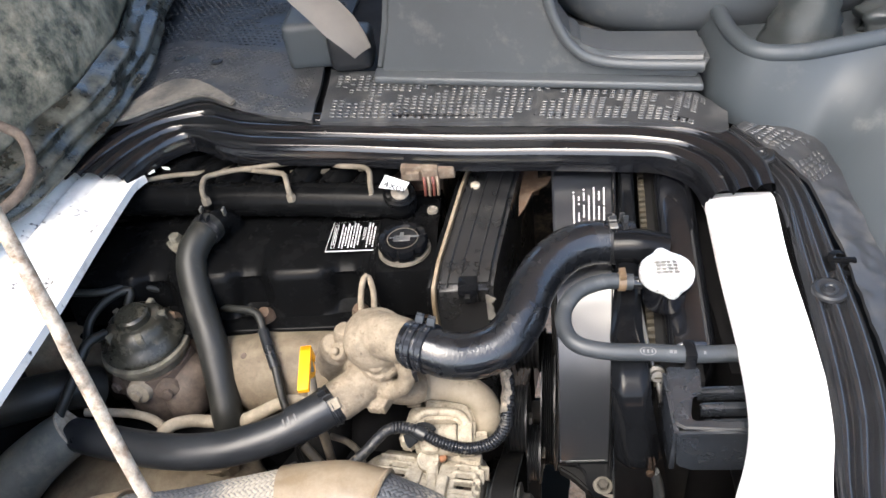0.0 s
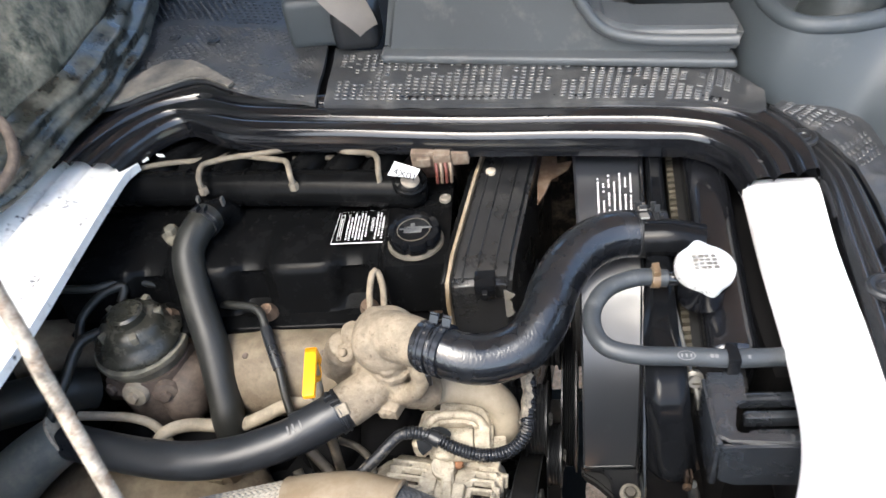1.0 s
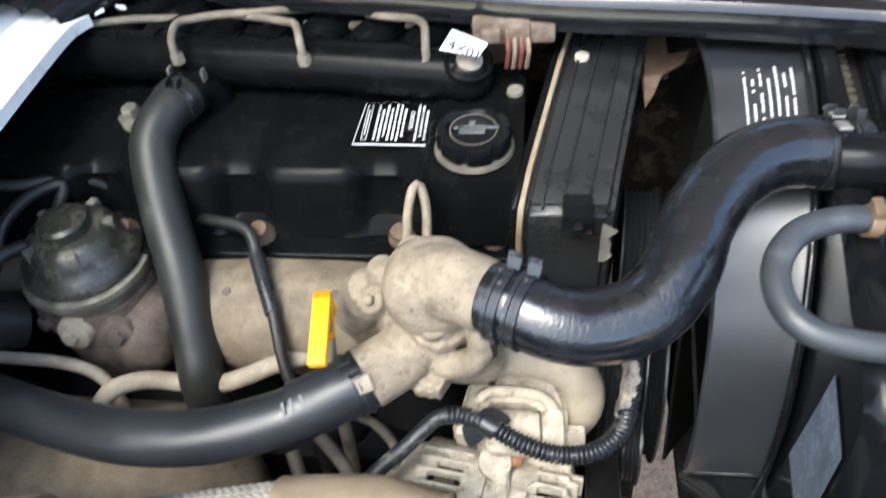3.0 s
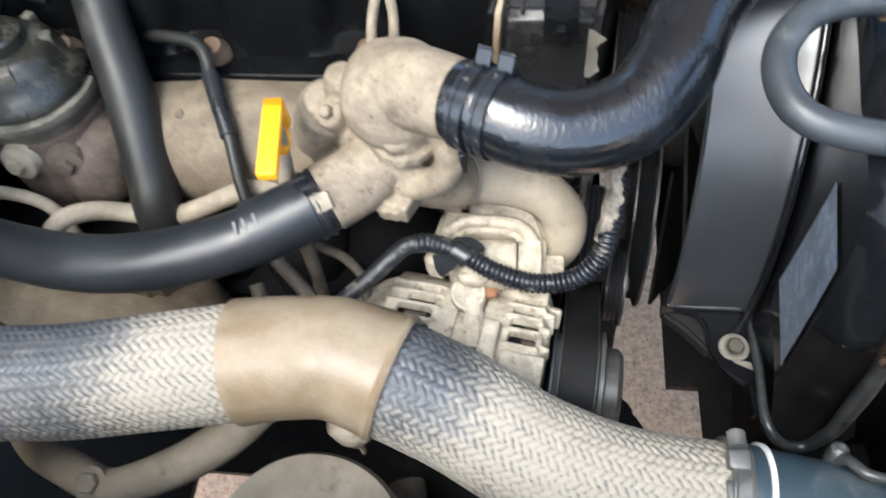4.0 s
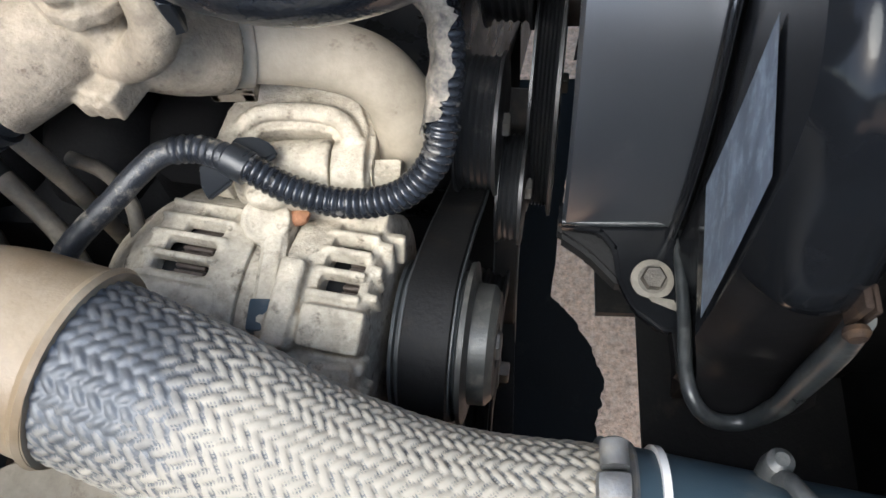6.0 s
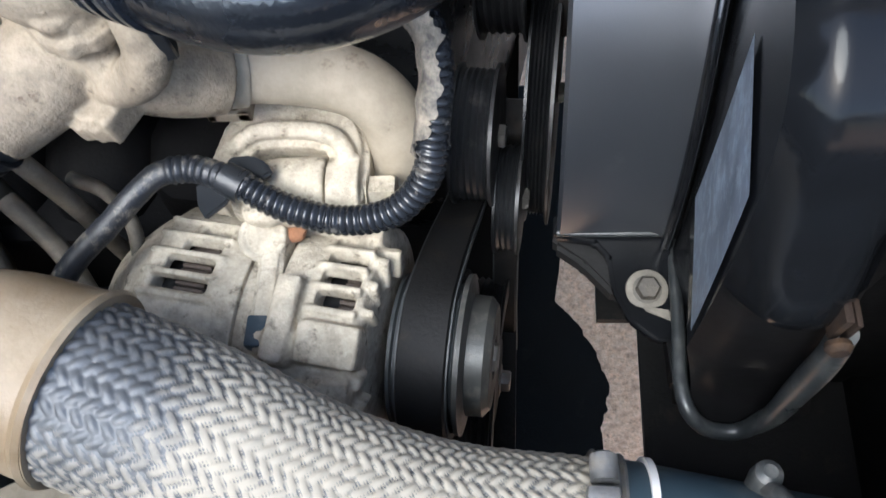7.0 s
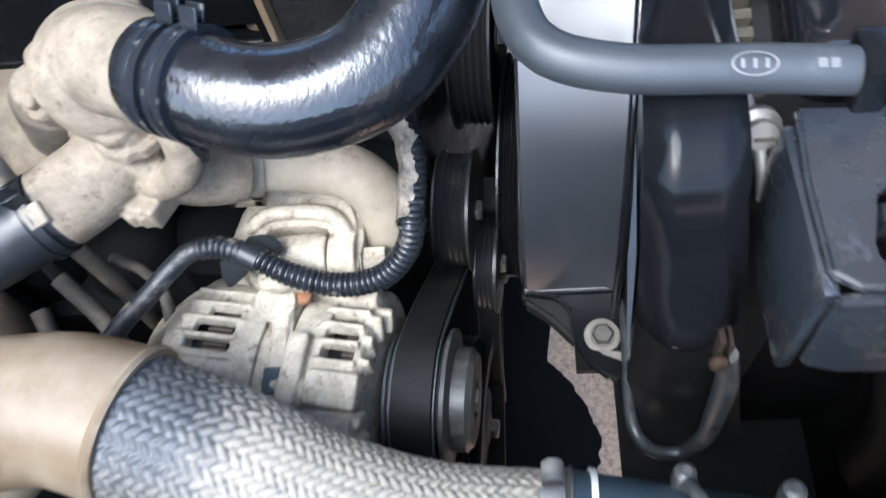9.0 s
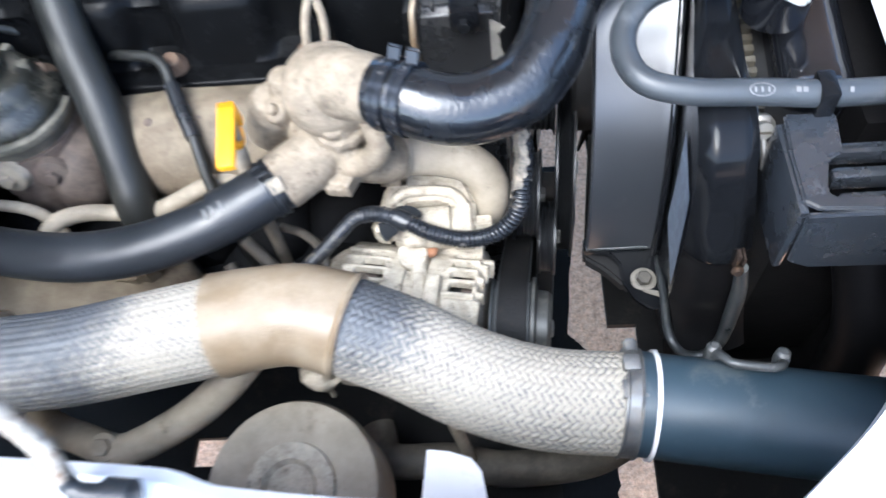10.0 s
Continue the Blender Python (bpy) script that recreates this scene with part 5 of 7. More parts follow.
def dipstick():
    base = thing("oil_dipstick", "yellow plastic dipstick handle on a thin tube", "dipstick", (-0.19, 0.80, 0.80))
    s = Shape()
    a, b = Vector((-0.179, 0.798, 0.935)), Vector((-0.1735, 0.744, 0.925))
    m = Matrix.Translation((a + b) / 2) @ Matrix.Rotation(math.atan2(-(a - b).x, (a - b).y), 4, "Z") @ Matrix.Rotation(radians(8), 4, "X")
    box(s, -0.0066, 0.0066, -0.029, 0.029, -0.004, 0.004, 0.002, 2, m)
    box(s, -0.0066, 0.0066, 0.020, 0.029, -0.020, 0.004, 0.002, 2, m)
    tube(s, [m @ Vector(q) for q in ((0.0, 0.0245, -0.017), (0.001, 0.020, -0.025), (0.002, 0.010, -0.026), (0.002, 0.002, -0.019), (0.001, -0.002, -0.008), (0.0, -0.003, 0.0))], 0.0034, 12)
    part("handle", s, M_YELLOW, base)
    s = Shape()
    tube(s, [(-0.178, 0.786, 0.926), (-0.181, 0.784, 0.89), (-0.189, 0.785, 0.83), (-0.195, 0.79, 0.74), (-0.20, 0.79, 0.66)], 0.0062, 12)
    part("guide_tube", s, M_TANPIPE, base, "dusty guide tube")


def thermostat():
    base = thing("thermostat_housing", "dusty cast aluminium thermostat housing with bolts", "engine part", (-0.11, 0.79, 0.82))
    s = Shape()
    # domed cover with its outlet elbow
    lump(s, (-0.101, 0.815, 0.926), (0.036, 0.036, 0.034), 1, 0.03, 4)
    tube(s, [(-0.102, 0.814, 0.934), (-0.080, 0.800, 0.946), (-0.048, 0.7820, 0.952)], lambda u, d: 0.0285 - 0.0035 * u, 32)
    # bolted flange
    prism(s, [(-0.152, 0.826), (-0.149, 0.840), (-0.137, 0.850), (-0.133, 0.866), (-0.122, 0.872), (-0.110, 0.864), (-0.074, 0.848), (-0.060, 0.816), (-0.070, 0.792), (-0.088, 0.774), (-0.104, 0.774), (-0.114, 0.784), (-0.140, 0.810)], "xy", 0.892, 0.910, 0.005, 3)
    # body below the flange, outlet to the heater hose, square foot
    lump(s, (-0.108, 0.818, 0.874), (0.040, 0.031, 0.032), 5, 0.10, 4)
    tube(s, [(-0.118, 0.800, 0.877), (-0.126, 0.787, 0.8750), (-0.138, 0.777, 0.8735), (-0.152, 0.767, 0.8715)], lambda u, d: 0.0245 + 0.0005 * u, 28)
    prism(s, [(-0.118, 0.792), (-0.120, 0.768), (-0.108, 0.760), (-0.094, 0.764), (-0.086, 0.786)], "xy", 0.850, 0.868, 0.004, 2)
    # rounded sender housing beside the flange
    lathe(s, (-0.172, 0.832, 0.862), (0.40, -0.14, 0.9), [(0, 0.020), (0.040, 0.0215), (0.052, 0.018), (0.056, 0.008), (0.056, 0)], 28)
    lump(s, (-0.160, 0.842, 0.860), (0.026, 0.030, 0.034), 7, 0.12, 3)
    # long boss that ends in a plug, round body wall, square web under the outlet
    tube(s, [(-0.112, 0.806, 0.916), (-0.1015, 0.7950, 0.897), (-0.0915, 0.7855, 0.879)], lambda u, d: 0.0130 - 0.0020 * u, 20)
    lathe(s, (-0.090, 0.822, 0.842), (0, 0, 1), [(0, 0), (0, 0.0285), (0.060, 0.0300), (0.060, 0)], 36)
    mm = Matrix.Translation((-0.1025, 0.7735, 0.862)) @ Matrix.Rotation(radians(-24), 4, "Z")
    box(s, -0.0125, 0.0115, -0.0085, 0.020, -0.010, 0.0065, 0.0015, 2, mm)
    tube(s, [(-0.072, 0.798, 0.915), (-0.0655, 0.785, 0.911), (-0.0640, 0.779, 0.899), (-0.0710, 0.777, 0.886), (-0.084, 0.779, 0.876), (-0.099, 0.785, 0.868)], lambda u, d: 0.0098 + 0.0015 * u, 20)
    prism(s, [(-0.080, 0.800), (-0.060, 0.797), (-0.0545, 0.785), (-0.0585, 0.779), (-0.068, 0.782)], "xy", 0.893, 0.909, 0.002, 2)
    tube(s, [(-0.098, 0.802, 0.862), (-0.078, 0.804, 0.850), (-0.062, 0.812, 0.838)], lambda u, d: 0.024 - 0.003 * u, 24)
    bolts = (((-0.123, 0.860, 0.921), (0, -0.1, 1), 0.0070), ((-0.0985, 0.7855, 0.919), (0, -0.40, 1), 0.0068), ((-0.150, 0.809, 0.914), (-0.3, -0.5, 0.8), 0.0055), ((-0.0905, 0.7835, 0.877), (0.2, -0.7, -0.1), 0.0052))
    for p, ax, r in bolts:
        a = Vector(ax).normalized()
        lathe(s, Vector(p) - a * 0.030, a, [(0, 0.0130), (0.026, 0.0112), (0.029, 0.0098), (0.029, 0.0)], 22)
    lathe(s, (-0.141, 0.830, 0.895), (0, 0, 1), [(0, 0.0150), (0.030, 0.0130), (0.036, 0.0100), (0.038, 0.0)], 22)
    part("casting", cast(s, 0.0013, 2), M_CAST, base, sharp=80)
    for p, ax, r in bolts:
        part("bolt", cast(lathe(Shape(), Vector(p) - Vector(ax).normalized() * 0.006, ax, [(0, 0), (0, r), (0.0095, r * 0.95), (0.0105, r * 0.7), (0.0105, 0)], 6), 0.0009, 4), M_CAST, base, sharp=80)
    s = Shape()
    tube(s, [(-0.130, 0.872, 0.898), (-0.130, 0.892, 0.920), (-0.1265, 0.910, 0.933), (-0.121, 0.914, 0.931), (-0.116, 0.902, 0.916), (-0.115, 0.878, 0.898)], 0.0040, 10)
    part("lifting_eye", s, M_CAST, base, "bent rod eye")
    s = Shape()
    mm = Matrix.Translation((-0.0545, 0.7810, 0.904)) @ Matrix.Rotation(radians(20), 4, "Z")
    box(s, -0.0045, 0.0015, -0.006, 0.004, -0.010, 0.009, 0.001, 1, mm)
    part("shim", s, M_GUNMETAL, base, "dark steel shim")
    b2 = thing("water_pipe", "dusty cast water pipe with a bend", "pipe", (-0.02, 0.83, 0.80))
    s = Shape()
    tube(s, [(-0.092, 0.806, 0.844), (-0.070, 0.817, 0.834), (-0.048, 0.824, 0.825), (-0.024, 0.828, 0.815), (0.000, 0.825, 0.807), (0.0150, 0.817, 0.794), (0.0175, 0.810, 0.776), (0.0100, 0.806, 0.756), (-0.010, 0.806, 0.738)], lambda u, d: 0.0182 + 0.0012 * max(0, 1 - abs(d - 0.030) / 0.012), 28, 0.003)
    part("pipe", s, M_PIPE, b2)
    s = Shape()
    lathe(s, (-0.0755, 0.8145, 0.8365), (0.0245, 0.0085, -0.0095), [(0, 0.0185), (0.0005, 0.0202), (0.011, 0.0206), (0.0115, 0.0196), (0.013, 0.0202), (0.023, 0.0199), (0.0235, 0.0185)], 36)
    part("joint_collar", cast(s, 0.0011, 2), M_PIPE, b2, "crusted joint collar", sharp=80)
    s = Shape()
    for x0, x1, y0, y1 in ((-0.081, -0.057, 0.8055, 0.8085), (-0.081, -0.057, 0.8145, 0.818), (-0.081, -0.076, 0.8055, 0.818), (-0.064, -0.057, 0.8055, 0.818)):
        box(s, x0, x1, y0, y1, 0.804, 0.811, 0.0008)
    part("bracket", s, M_CAST, b2)


def coolant_hoses():
    base = thing("radiator_top_hose", "glossy black fabric-wrapped rubber radiator hose", "hose", (0.05, 0.80, 0.92))
    s = Shape()
    tube(s, [(-0.056, 0.7855, 0.952), (-0.040, 0.7780, 0.9535), (-0.014, 0.7685, 0.949), (0.016, 0.7690, 0.945), (0.0480, 0.7815, 0.9480), (0.0700, 0.8080, 0.9580), (0.0835, 0.8430, 0.9690), (0.1090, 0.8770, 0.9790), (0.1450, 0.8970, 0.9840), (0.202, 0.9010, 0.9800)],
         lambda u, d: 0.0262 - 0.002 * min(1, abs(u - 0.5) * 2) ** 4 + 0.0012 * math.exp(-((u - 0.0) / 0.03) ** 2), 48, 0.003)
    part("hose", s, M_HOSE, base)
    for k in (0.004, 0.017):
        hose_clamp(base, (-0.050 + k, 0.7825 - k * 0.46, 0.9522 + k * 0.06), (1, -0.47, 0.06), 0.0258, 0.010, M_LOOM, (0.2, 0.5, 0.8))
    hose_clamp(base, (0.176, 0.9000, 0.9822), (1, 0.05, -0.03), 0.0246, 0.008, M_GUNMETAL, (0, 0.3, 1))
    hose_clamp(base, (0.191, 0.9006, 0.9812), (1, 0.05, -0.03), 0.0246, 0.006, M_GUNMETAL, (0, 0.3, 1))
    s = Shape()
    mm = Matrix.Translation((0.178, 0.908, 1.010)) @ Matrix.Rotation(radians(-20), 4, "X")
    box(s, -0.0045, 0.0045, -0.005, 0.016, -0.0012, 0.0012, 0.0006, 1, mm)
    box(s, -0.0045, 0.0045, -0.022, -0.008, -0.004, -0.0015, 0.0006, 1, mm)
    part("clamp_tongue", s, M_STEEL, base, "pale steel clamp tongue")
    base = thing("heater_hose", "black rubber coolant hose with printed marks", "hose", (-0.30, 0.74, 0.84))
    line = [(-0.148, 0.7690, 0.8715), (-0.178, 0.7525, 0.8665), (-0.216, 0.7360, 0.8590), (-0.276, 0.7235, 0.8490), (-0.342, 0.7245, 0.8405), (-0.418, 0.7415, 0.8305), (-0.505, 0.7680, 0.8190)]
    s = Shape()
    tube(s, line, 0.0215, 28)
    part("hose", s, M_RUBBERB, base)
    s = Shape()
    tube(s, [(-0.146, 0.7700, 0.8717), (-0.160, 0.7622, 0.8700), (-0.185, 0.7492, 0.8652), (-0.202, 0.7420, 0.8620)], 0.0232, 28)
    part("collar", s, M_RUBBERB, base, "glossy black collar")
    hose_clamp(base, (-0.158, 0.7632, 0.8702), (-1, -0.55, -0.13), 0.0236, 0.010, M_RUBBERB, (0, -0.2, 1))
    s = Shape()
    mm = Matrix.Translation((-0.1475, 0.7520, 0.8885)) @ Matrix.Rotation(radians(48), 4, "X") @ Matrix.Rotation(radians(25), 4, "Z")
    box(s, -0.0065, 0.0065, -0.0065, 0.0065, -0.003, 0.003, 0.001, 1, mm)
    part("clamp_tab", s, M_TANPIPE, base, "tan square clamp tab")
    # printed bars on the hose
    s = Shape()
    fine = spline(line, 0.002)
    fr = rings(fine)
    for k in (25, 29, 32):
        p, u, w = fr[k]
        q, u2, w2 = fr[k + 1]
        for a0, a1 in ((-0.25, 0.15),):
            pts = []
            for (pp, uu, ww), a in (((p, u, w), a0), ((q, u2, w2), a0), ((q, u2, w2), a1), ((p, u, w), a1)):
                n = -ww if ww.y > 0 else ww
                pts.append(pp + 0.0238 * (math.cos(a + 0.45) * uu + math.sin(a + 0.45) * n))
            s.add(pts, [(0, 1, 2, 3)])
    o = part("print", s, M_PALE, base, "faint printed bars")
    o["kind"] = "stuff"


def braid_mesh(pts, r0, count=78, pitch=0.0062, sub=4):
    """A sleeve of flat strands crossing two over, two under."""
    line = spline(pts, pitch / (2 * sub) * 1.3)
    fr = rings(line)
    dist = [0.0]
    for a, b in zip(line, line[1:]):
        dist.append(dist[-1] + (b - a).length)
    seg = count * sub
    vs, fs = [], []
    for j, (p, u, w) in enumerate(fr):
        for i in range(seg):
            th = i / seg
            a = dist[j] / pitch + th * count / 2
            b = dist[j] / pitch - th * count / 2
            ia, ib, fa, fb = math.floor(a), math.floor(b), a % 1.0, b % 1.0
            over = ((ia - ib) % 4) < 2
            if over:
                f, g = fa, (b - (ib if ((ia - ib) % 4) == 1 else ib - 1)) / 2
            else:
                f, g = fb, (a - (ia if ((ia - ib) % 4) == 2 else ia - 1)) / 2
            rad = r0 + 0.0016 * (1 - abs(2 * f - 1) ** 4) * (0.45 + 0.55 * math.sin(math.pi * min(1.0, max(0.0, g)))) + 0.0003 * noise.noise(Vector((ia * 0.7, ib * 0.9, j * 0.02)))
            an = 2 * math.pi * th
            vs.append(p + rad * (math.cos(an) * u + math.sin(an) * w))
    for j in range(len(fr) - 1):
        for i in range(seg):
            k = (i + 1) % seg
            fs.append((j * seg + i, j * seg + k, (j + 1) * seg + k, (j + 1) * seg + i))
    s = Shape()
    s.v, s.f = [tuple(v) for v in vs], fs
    return s




def boost_hose():
    base = thing("braided_boost_hose", "large hose in a dusty braided steel sleeve", "hose", (-0.1, 0.64, 0.8))
    left = [(-0.395, 0.634, 0.824), (-0.32, 0.6375, 0.829), (-0.25, 0.647, 0.8355), (-0.185, 0.657, 0.8405)]
    right = [(-0.100, 0.6535, 0.8375), (-0.050, 0.6365, 0.826), (0.0, 0.6155, 0.8105), (0.0558, 0.6015, 0.800), (0.118, 0.5975, 0.7935)]
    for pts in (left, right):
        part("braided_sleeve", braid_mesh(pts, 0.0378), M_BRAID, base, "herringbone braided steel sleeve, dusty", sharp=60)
    s = Shape()
    mid = [(-0.195, 0.6555, 0.8395), (-0.165, 0.6590, 0.8425), (-0.130, 0.6600, 0.8430), (-0.094, 0.6520, 0.8365)]
    tube(s, mid, lambda u, d: 0.0400 + 0.0022 * abs(2 * u - 1) ** 2, 56, 0.004)
    part("shrink_band", s, M_BAND, base, "smooth beige band")
    s = Shape()
    lathe(s, (-0.0985, 0.6533, 0.8373), (1, -0.30, -0.18), [(0, 0.0415), (0.004, 0.0438), (0.0065, 0.0425), (0.006, 0.039)], 56)
    part("band_edge", s, M_BAND, base, "pale rolled edge")
    s = Shape()
    tube(s, [(-0.385, 0.6345, 0.825), (-0.42, 0.630, 0.82), (-0.455, 0.610, 0.805), (-0.475, 0.57, 0.78)], 0.043, 36)
    part("elbow", s, M_BAND, base, "brown dusty rubber elbow")
    s = Shape()
    lathe(s, (-0.388, 0.6343, 0.8247), (1, 0.05, 0.08), [(0, 0.043), (0.006, 0.0448), (0.008, 0.043), (0.007, 0.039)], 56)
    part("band_edge", s, M_BAND, base)
    # clamp
    d = Vector((1, -0.12, -0.06)).normalized()
    s = Shape()
    lathe(s, (0.111, 0.5980, 0.797), d, [(0, 0.0392), (0.0, 0.0416), (0.0012, 0.0420), (0.0024, 0.0408), (0.0102, 0.0408), (0.0114, 0.0420), (0.0126, 0.0416), (0.0126, 0.0392)], 56)
    part("band_clamp", s, M_CLAMP, base, "worm-drive band clamp")
    s = Shape()
    box(s, 0.112, 0.125, 0.608, 0.621, 0.827, 0.838, 0.003)
    lathe(s, (0.119, 0.622, 0.834), (0, 1, -0.2), [(0, 0.0055), (0.010, 0.0055), (0.011, 0.004)], 12)
    box(s, 0.110, 0.128, 0.588, 0.602, 0.832, 0.836, 0.001)
    part("clamp_housing", s, M_CLAMP, base, "clamp screw housing")
    b2 = thing("intercooler_pipe", "blue-grey rubber intercooler pipe", "pipe", (0.25, 0.59, 0.77))
    part("pipe", tube(Shape(), [(0.122, 0.5970, 0.797), (0.18, 0.588, 0.796), (0.26, 0.577, 0.792), (0.36, 0.565, 0.785), (0.46, 0.55, 0.775)], 0.0395, 48), M_BLUEPIPE, b2)
    s = Shape()
    lathe(s, (0.132, 0.5955, 0.7965), d, [(0, 0.040), (0, 0.0418), (0.003, 0.0418), (0.003, 0.040)], 56)
    part("end_ring", s, M_WHITE, b2, "white worn end ring")
    s = Shape()
    tube(s, [(0.181, 0.625, 0.812), (0.182, 0.620, 0.832), (0.187, 0.611, 0.838), (0.200, 0.608, 0.838), (0.217, 0.606, 0.838), (0.224, 0.610, 0.834), (0.226, 0.615, 0.820)], 0.0034, 12)
    for q in ((0.181, 0.625, 0.808), (0.226, 0.615, 0.816)):
        lathe(s, q, (0, 0.2, 1), [(0, 0.0055), (0.010, 0.0062), (0.018, 0.0052), (0.020, 0.0028)], 18)
    part("hook", s, M_HOOK, b2, "dusty grey wire hook with capped ends")


M_ORANGE = material("orange_rust", (0.26, 0.12, 0.06), 0.85, 0.0, 0.3, 500, 40, 0.4)


def alternator():
    base = thing("alternator", "dusty grey alternator with vent slots", "alternator", (-0.04, 0.71, 0.66))
    c = Vector((0, 0.715, 0.690))

    def at(a, r):
        u = Vector((0, -math.cos(radians(a)), math.sin(radians(a))))
        t = Vector((0, math.sin(radians(a)), math.cos(radians(a))))
        return Matrix.Translation(c + u * r) @ Matrix(((1, 0, 0, 0), (0, t.y, u.y, 0), (0, t.z, u.z, 0), (0, 0, 0, 1)))
    # rear housing: domed end, slotted band, solid collar
    s = Shape()
    lathe(s, (-0.165, c.y, c.z), (1, 0, 0), [(0, 0.0), (0.0, 0.02), (0.003, 0.045), (0.025, 0.063), (0.044, 0.0700), (0.044, 0.0)], 56)
    lathe(s, (-0.087, c.y, c.z), (1, 0, 0), [(0, 0.0), (0, 0.072), (0.020, 0.0725), (0.020, 0.0)], 56)
    for a in list(range(-64, 82, 8)) + list(range(132, 248, 8)):
        box(s, -0.126, -0.084, -0.0062, 0.0062, -0.008, 0.0, 0.0, 1, at(a, 0.0718))
    for i in range(5):
        a = 82 + i * 10.4
        box(s, -0.128, -0.082, -0.0019, 0.0019, -0.007, 0.0026, 0.0008, 1, at(a, 0.0718))
        if i < 4:
            box(s, -0.126, -0.122 + 0.006 * i, -0.007, 0.007, -0.007, 0.0, 0.0, 1, at(a + 5.2, 0.0718))
    box(s, -0.085, -0.068, -0.016, 0.016, -0.01, 0.006, 0.003, 2, at(48, 0.0725))
    part("rear_housing", cast(s, 0.0012, 3), M_CASTG, base, sharp=80)
    s = Shape()
    lathe(s, (-0.130, c.y, c.z), (1, 0, 0), [(0, 0.058), (0.135, 0.058)], 40)
    part("core", s, M_DARK, base, "dark inner core behind the slots")
    for i in range(16):
        a = 84 + i * 3.6
        for x0 in (-0.112, -0.014):
            part("winding", box(Shape(), x0, x0 + 0.018, -0.0012, 0.0012, -0.003, 0.0015, 0.0005, 1, at(a, 0.0600)), M_RUST, base, "brown wire winding")
    s = Shape()
    lathe(s, (-0.074, c.y, c.z), (1, 0, 0), [(0, 0.068), (0.03, 0.068)], 48)
    part("stator", s, M_CASTG, base, "laminated stator ring")
    # front housing: solid collar, slotted band, finned nose
    s = Shape()
    lathe(s, (-0.046, c.y, c.z), (1, 0, 0), [(0, 0.0), (0, 0.0735), (0.022, 0.074), (0.022, 0.0)], 56)
    lathe(s, (-0.002, c.y, c.z), (1, 0, 0), [(0, 0.0), (0, 0.073), (0.004, 0.071), (0.007, 0.062), (0.008, 0.03), (0.008, 0)], 56)
    for a in list(range(-64, 84, 8)) + list(range(132, 248, 8)):
        box(s, -0.026, 0.000, -0.0062, 0.0062, -0.008, 0.0, 0.0, 1, at(a, 0.0735))
    for i in range(5):
        a = 86 + i * 10.4
        box(s, -0.028, 0.001, -0.0021, 0.0021, -0.008, 0.0030, 0.001, 1, at(a, 0.0735))
    fin = random.Random(8)
    for i in range(9):
        box(s, -0.001, 0.007 + fin.uniform(0, 0.006), -0.0026, 0.0018 + fin.uniform(0, 0.003), -0.020, fin.uniform(-0.003, 0.002), 0.001, 1, at(16 + i * 14 + fin.uniform(-3, 3), 0.0735))
    box(s, -0.026, 0.008, -0.013, 0.010, -0.010, 0.012, 0.003, 2, at(74, 0.0735))
    box(s, -0.020, 0.004, -0.014, 0.014, -0.010, 0.006, 0.003, 2, at(50, 0.0735))
    box(s, -0.040, -0.012, -0.016, 0.010, -0.006, 0.006, 0.003, 2, at(24, 0.0735))
    box(s, -0.044, -0.030, -0.030, 0.018, -0.008, 0.010, 0.003, 2, at(84, 0.0735))
    for a in (70, 134):
        q = at(a, 0.0735).translation
        lathe(s, (-0.050, q.y, q.z), (1, 0, 0), [(0, 0.0), (0, 0.009), (0.050, 0.009), (0.052, 0.0)], 16)
    part("front_housing", cast(s, 0.0012, 3), M_CASTG, base, sharp=80)
    turn_about(base, 0.0, 0.715, -9.0)
    # upper bracket and pivot bolt
    b2 = thing("alternator_bracket", "cast dusty alternator bracket with pivot bolt", "bracket", (-0.02, 0.78, 0.77))
    s = Shape()
    prism(s, [(-0.094, 0.772), (-0.0875, 0.792), (-0.082, 0.820), (-0.070, 0.836), (-0.016, 0.833), (-0.003, 0.820), (0.0035, 0.803), (0.0045, 0.785), (0.002, 0.764), (-0.0175, 0.762), (-0.0175, 0.797), (-0.026, 0.8022), (-0.056, 0.8030), (-0.066, 0.799), (-0.071, 0.788), (-0.074, 0.768)], "xy", 0.758, 0.787, 0.004, 3)
    tube(s, [(-0.074, 0.801, 0.783), (-0.062, 0.8085, 0.789), (-0.030, 0.8085, 0.790), (-0.014, 0.803, 0.789), (-0.006, 0.790, 0.787)], lambda u, d: 0.0048 + 0.001 * u, 14)
    lathe(s, (-0.0175, 0.7785, 0.7705), (1, 0.03, 0.02), [(0, 0), (0, 0.0205), (0.0185, 0.0210), (0.0185, 0)], 32)
    part("casting", cast(s, 0.0012, 3), M_CASTG, b2, sharp=80)
    s = Shape()
    lathe(s, (-0.072, 0.7785, 0.7705), (1, 0.03, 0.02), [(0, 0), (0, 0.0150), (0.012, 0.0185), (0.020, 0.0198), (0.0520, 0.0202), (0.0535, 0.0192), (0.0535, 0)], 36)
    lump(s, (-0.052, 0.770, 0.780), (0.014, 0.016, 0.008), 4, 0.10, 3)
    part("pivot_sleeve", cast(s, 0.0012, 2), M_CASTG, b2, "split pivot sleeve", sharp=80)
    # necked strut down to the housing, with a round boss at its head
    s = Shape()
    prism(s, [(-0.071, 0.768), (-0.063, 0.754), (-0.0575, 0.745), (-0.0575, 0.692), (-0.0420, 0.692), (-0.0430, 0.745), (-0.0440, 0.756), (-0.040, 0.768)], "xy", 0.748, 0.767, 0.0025, 2)
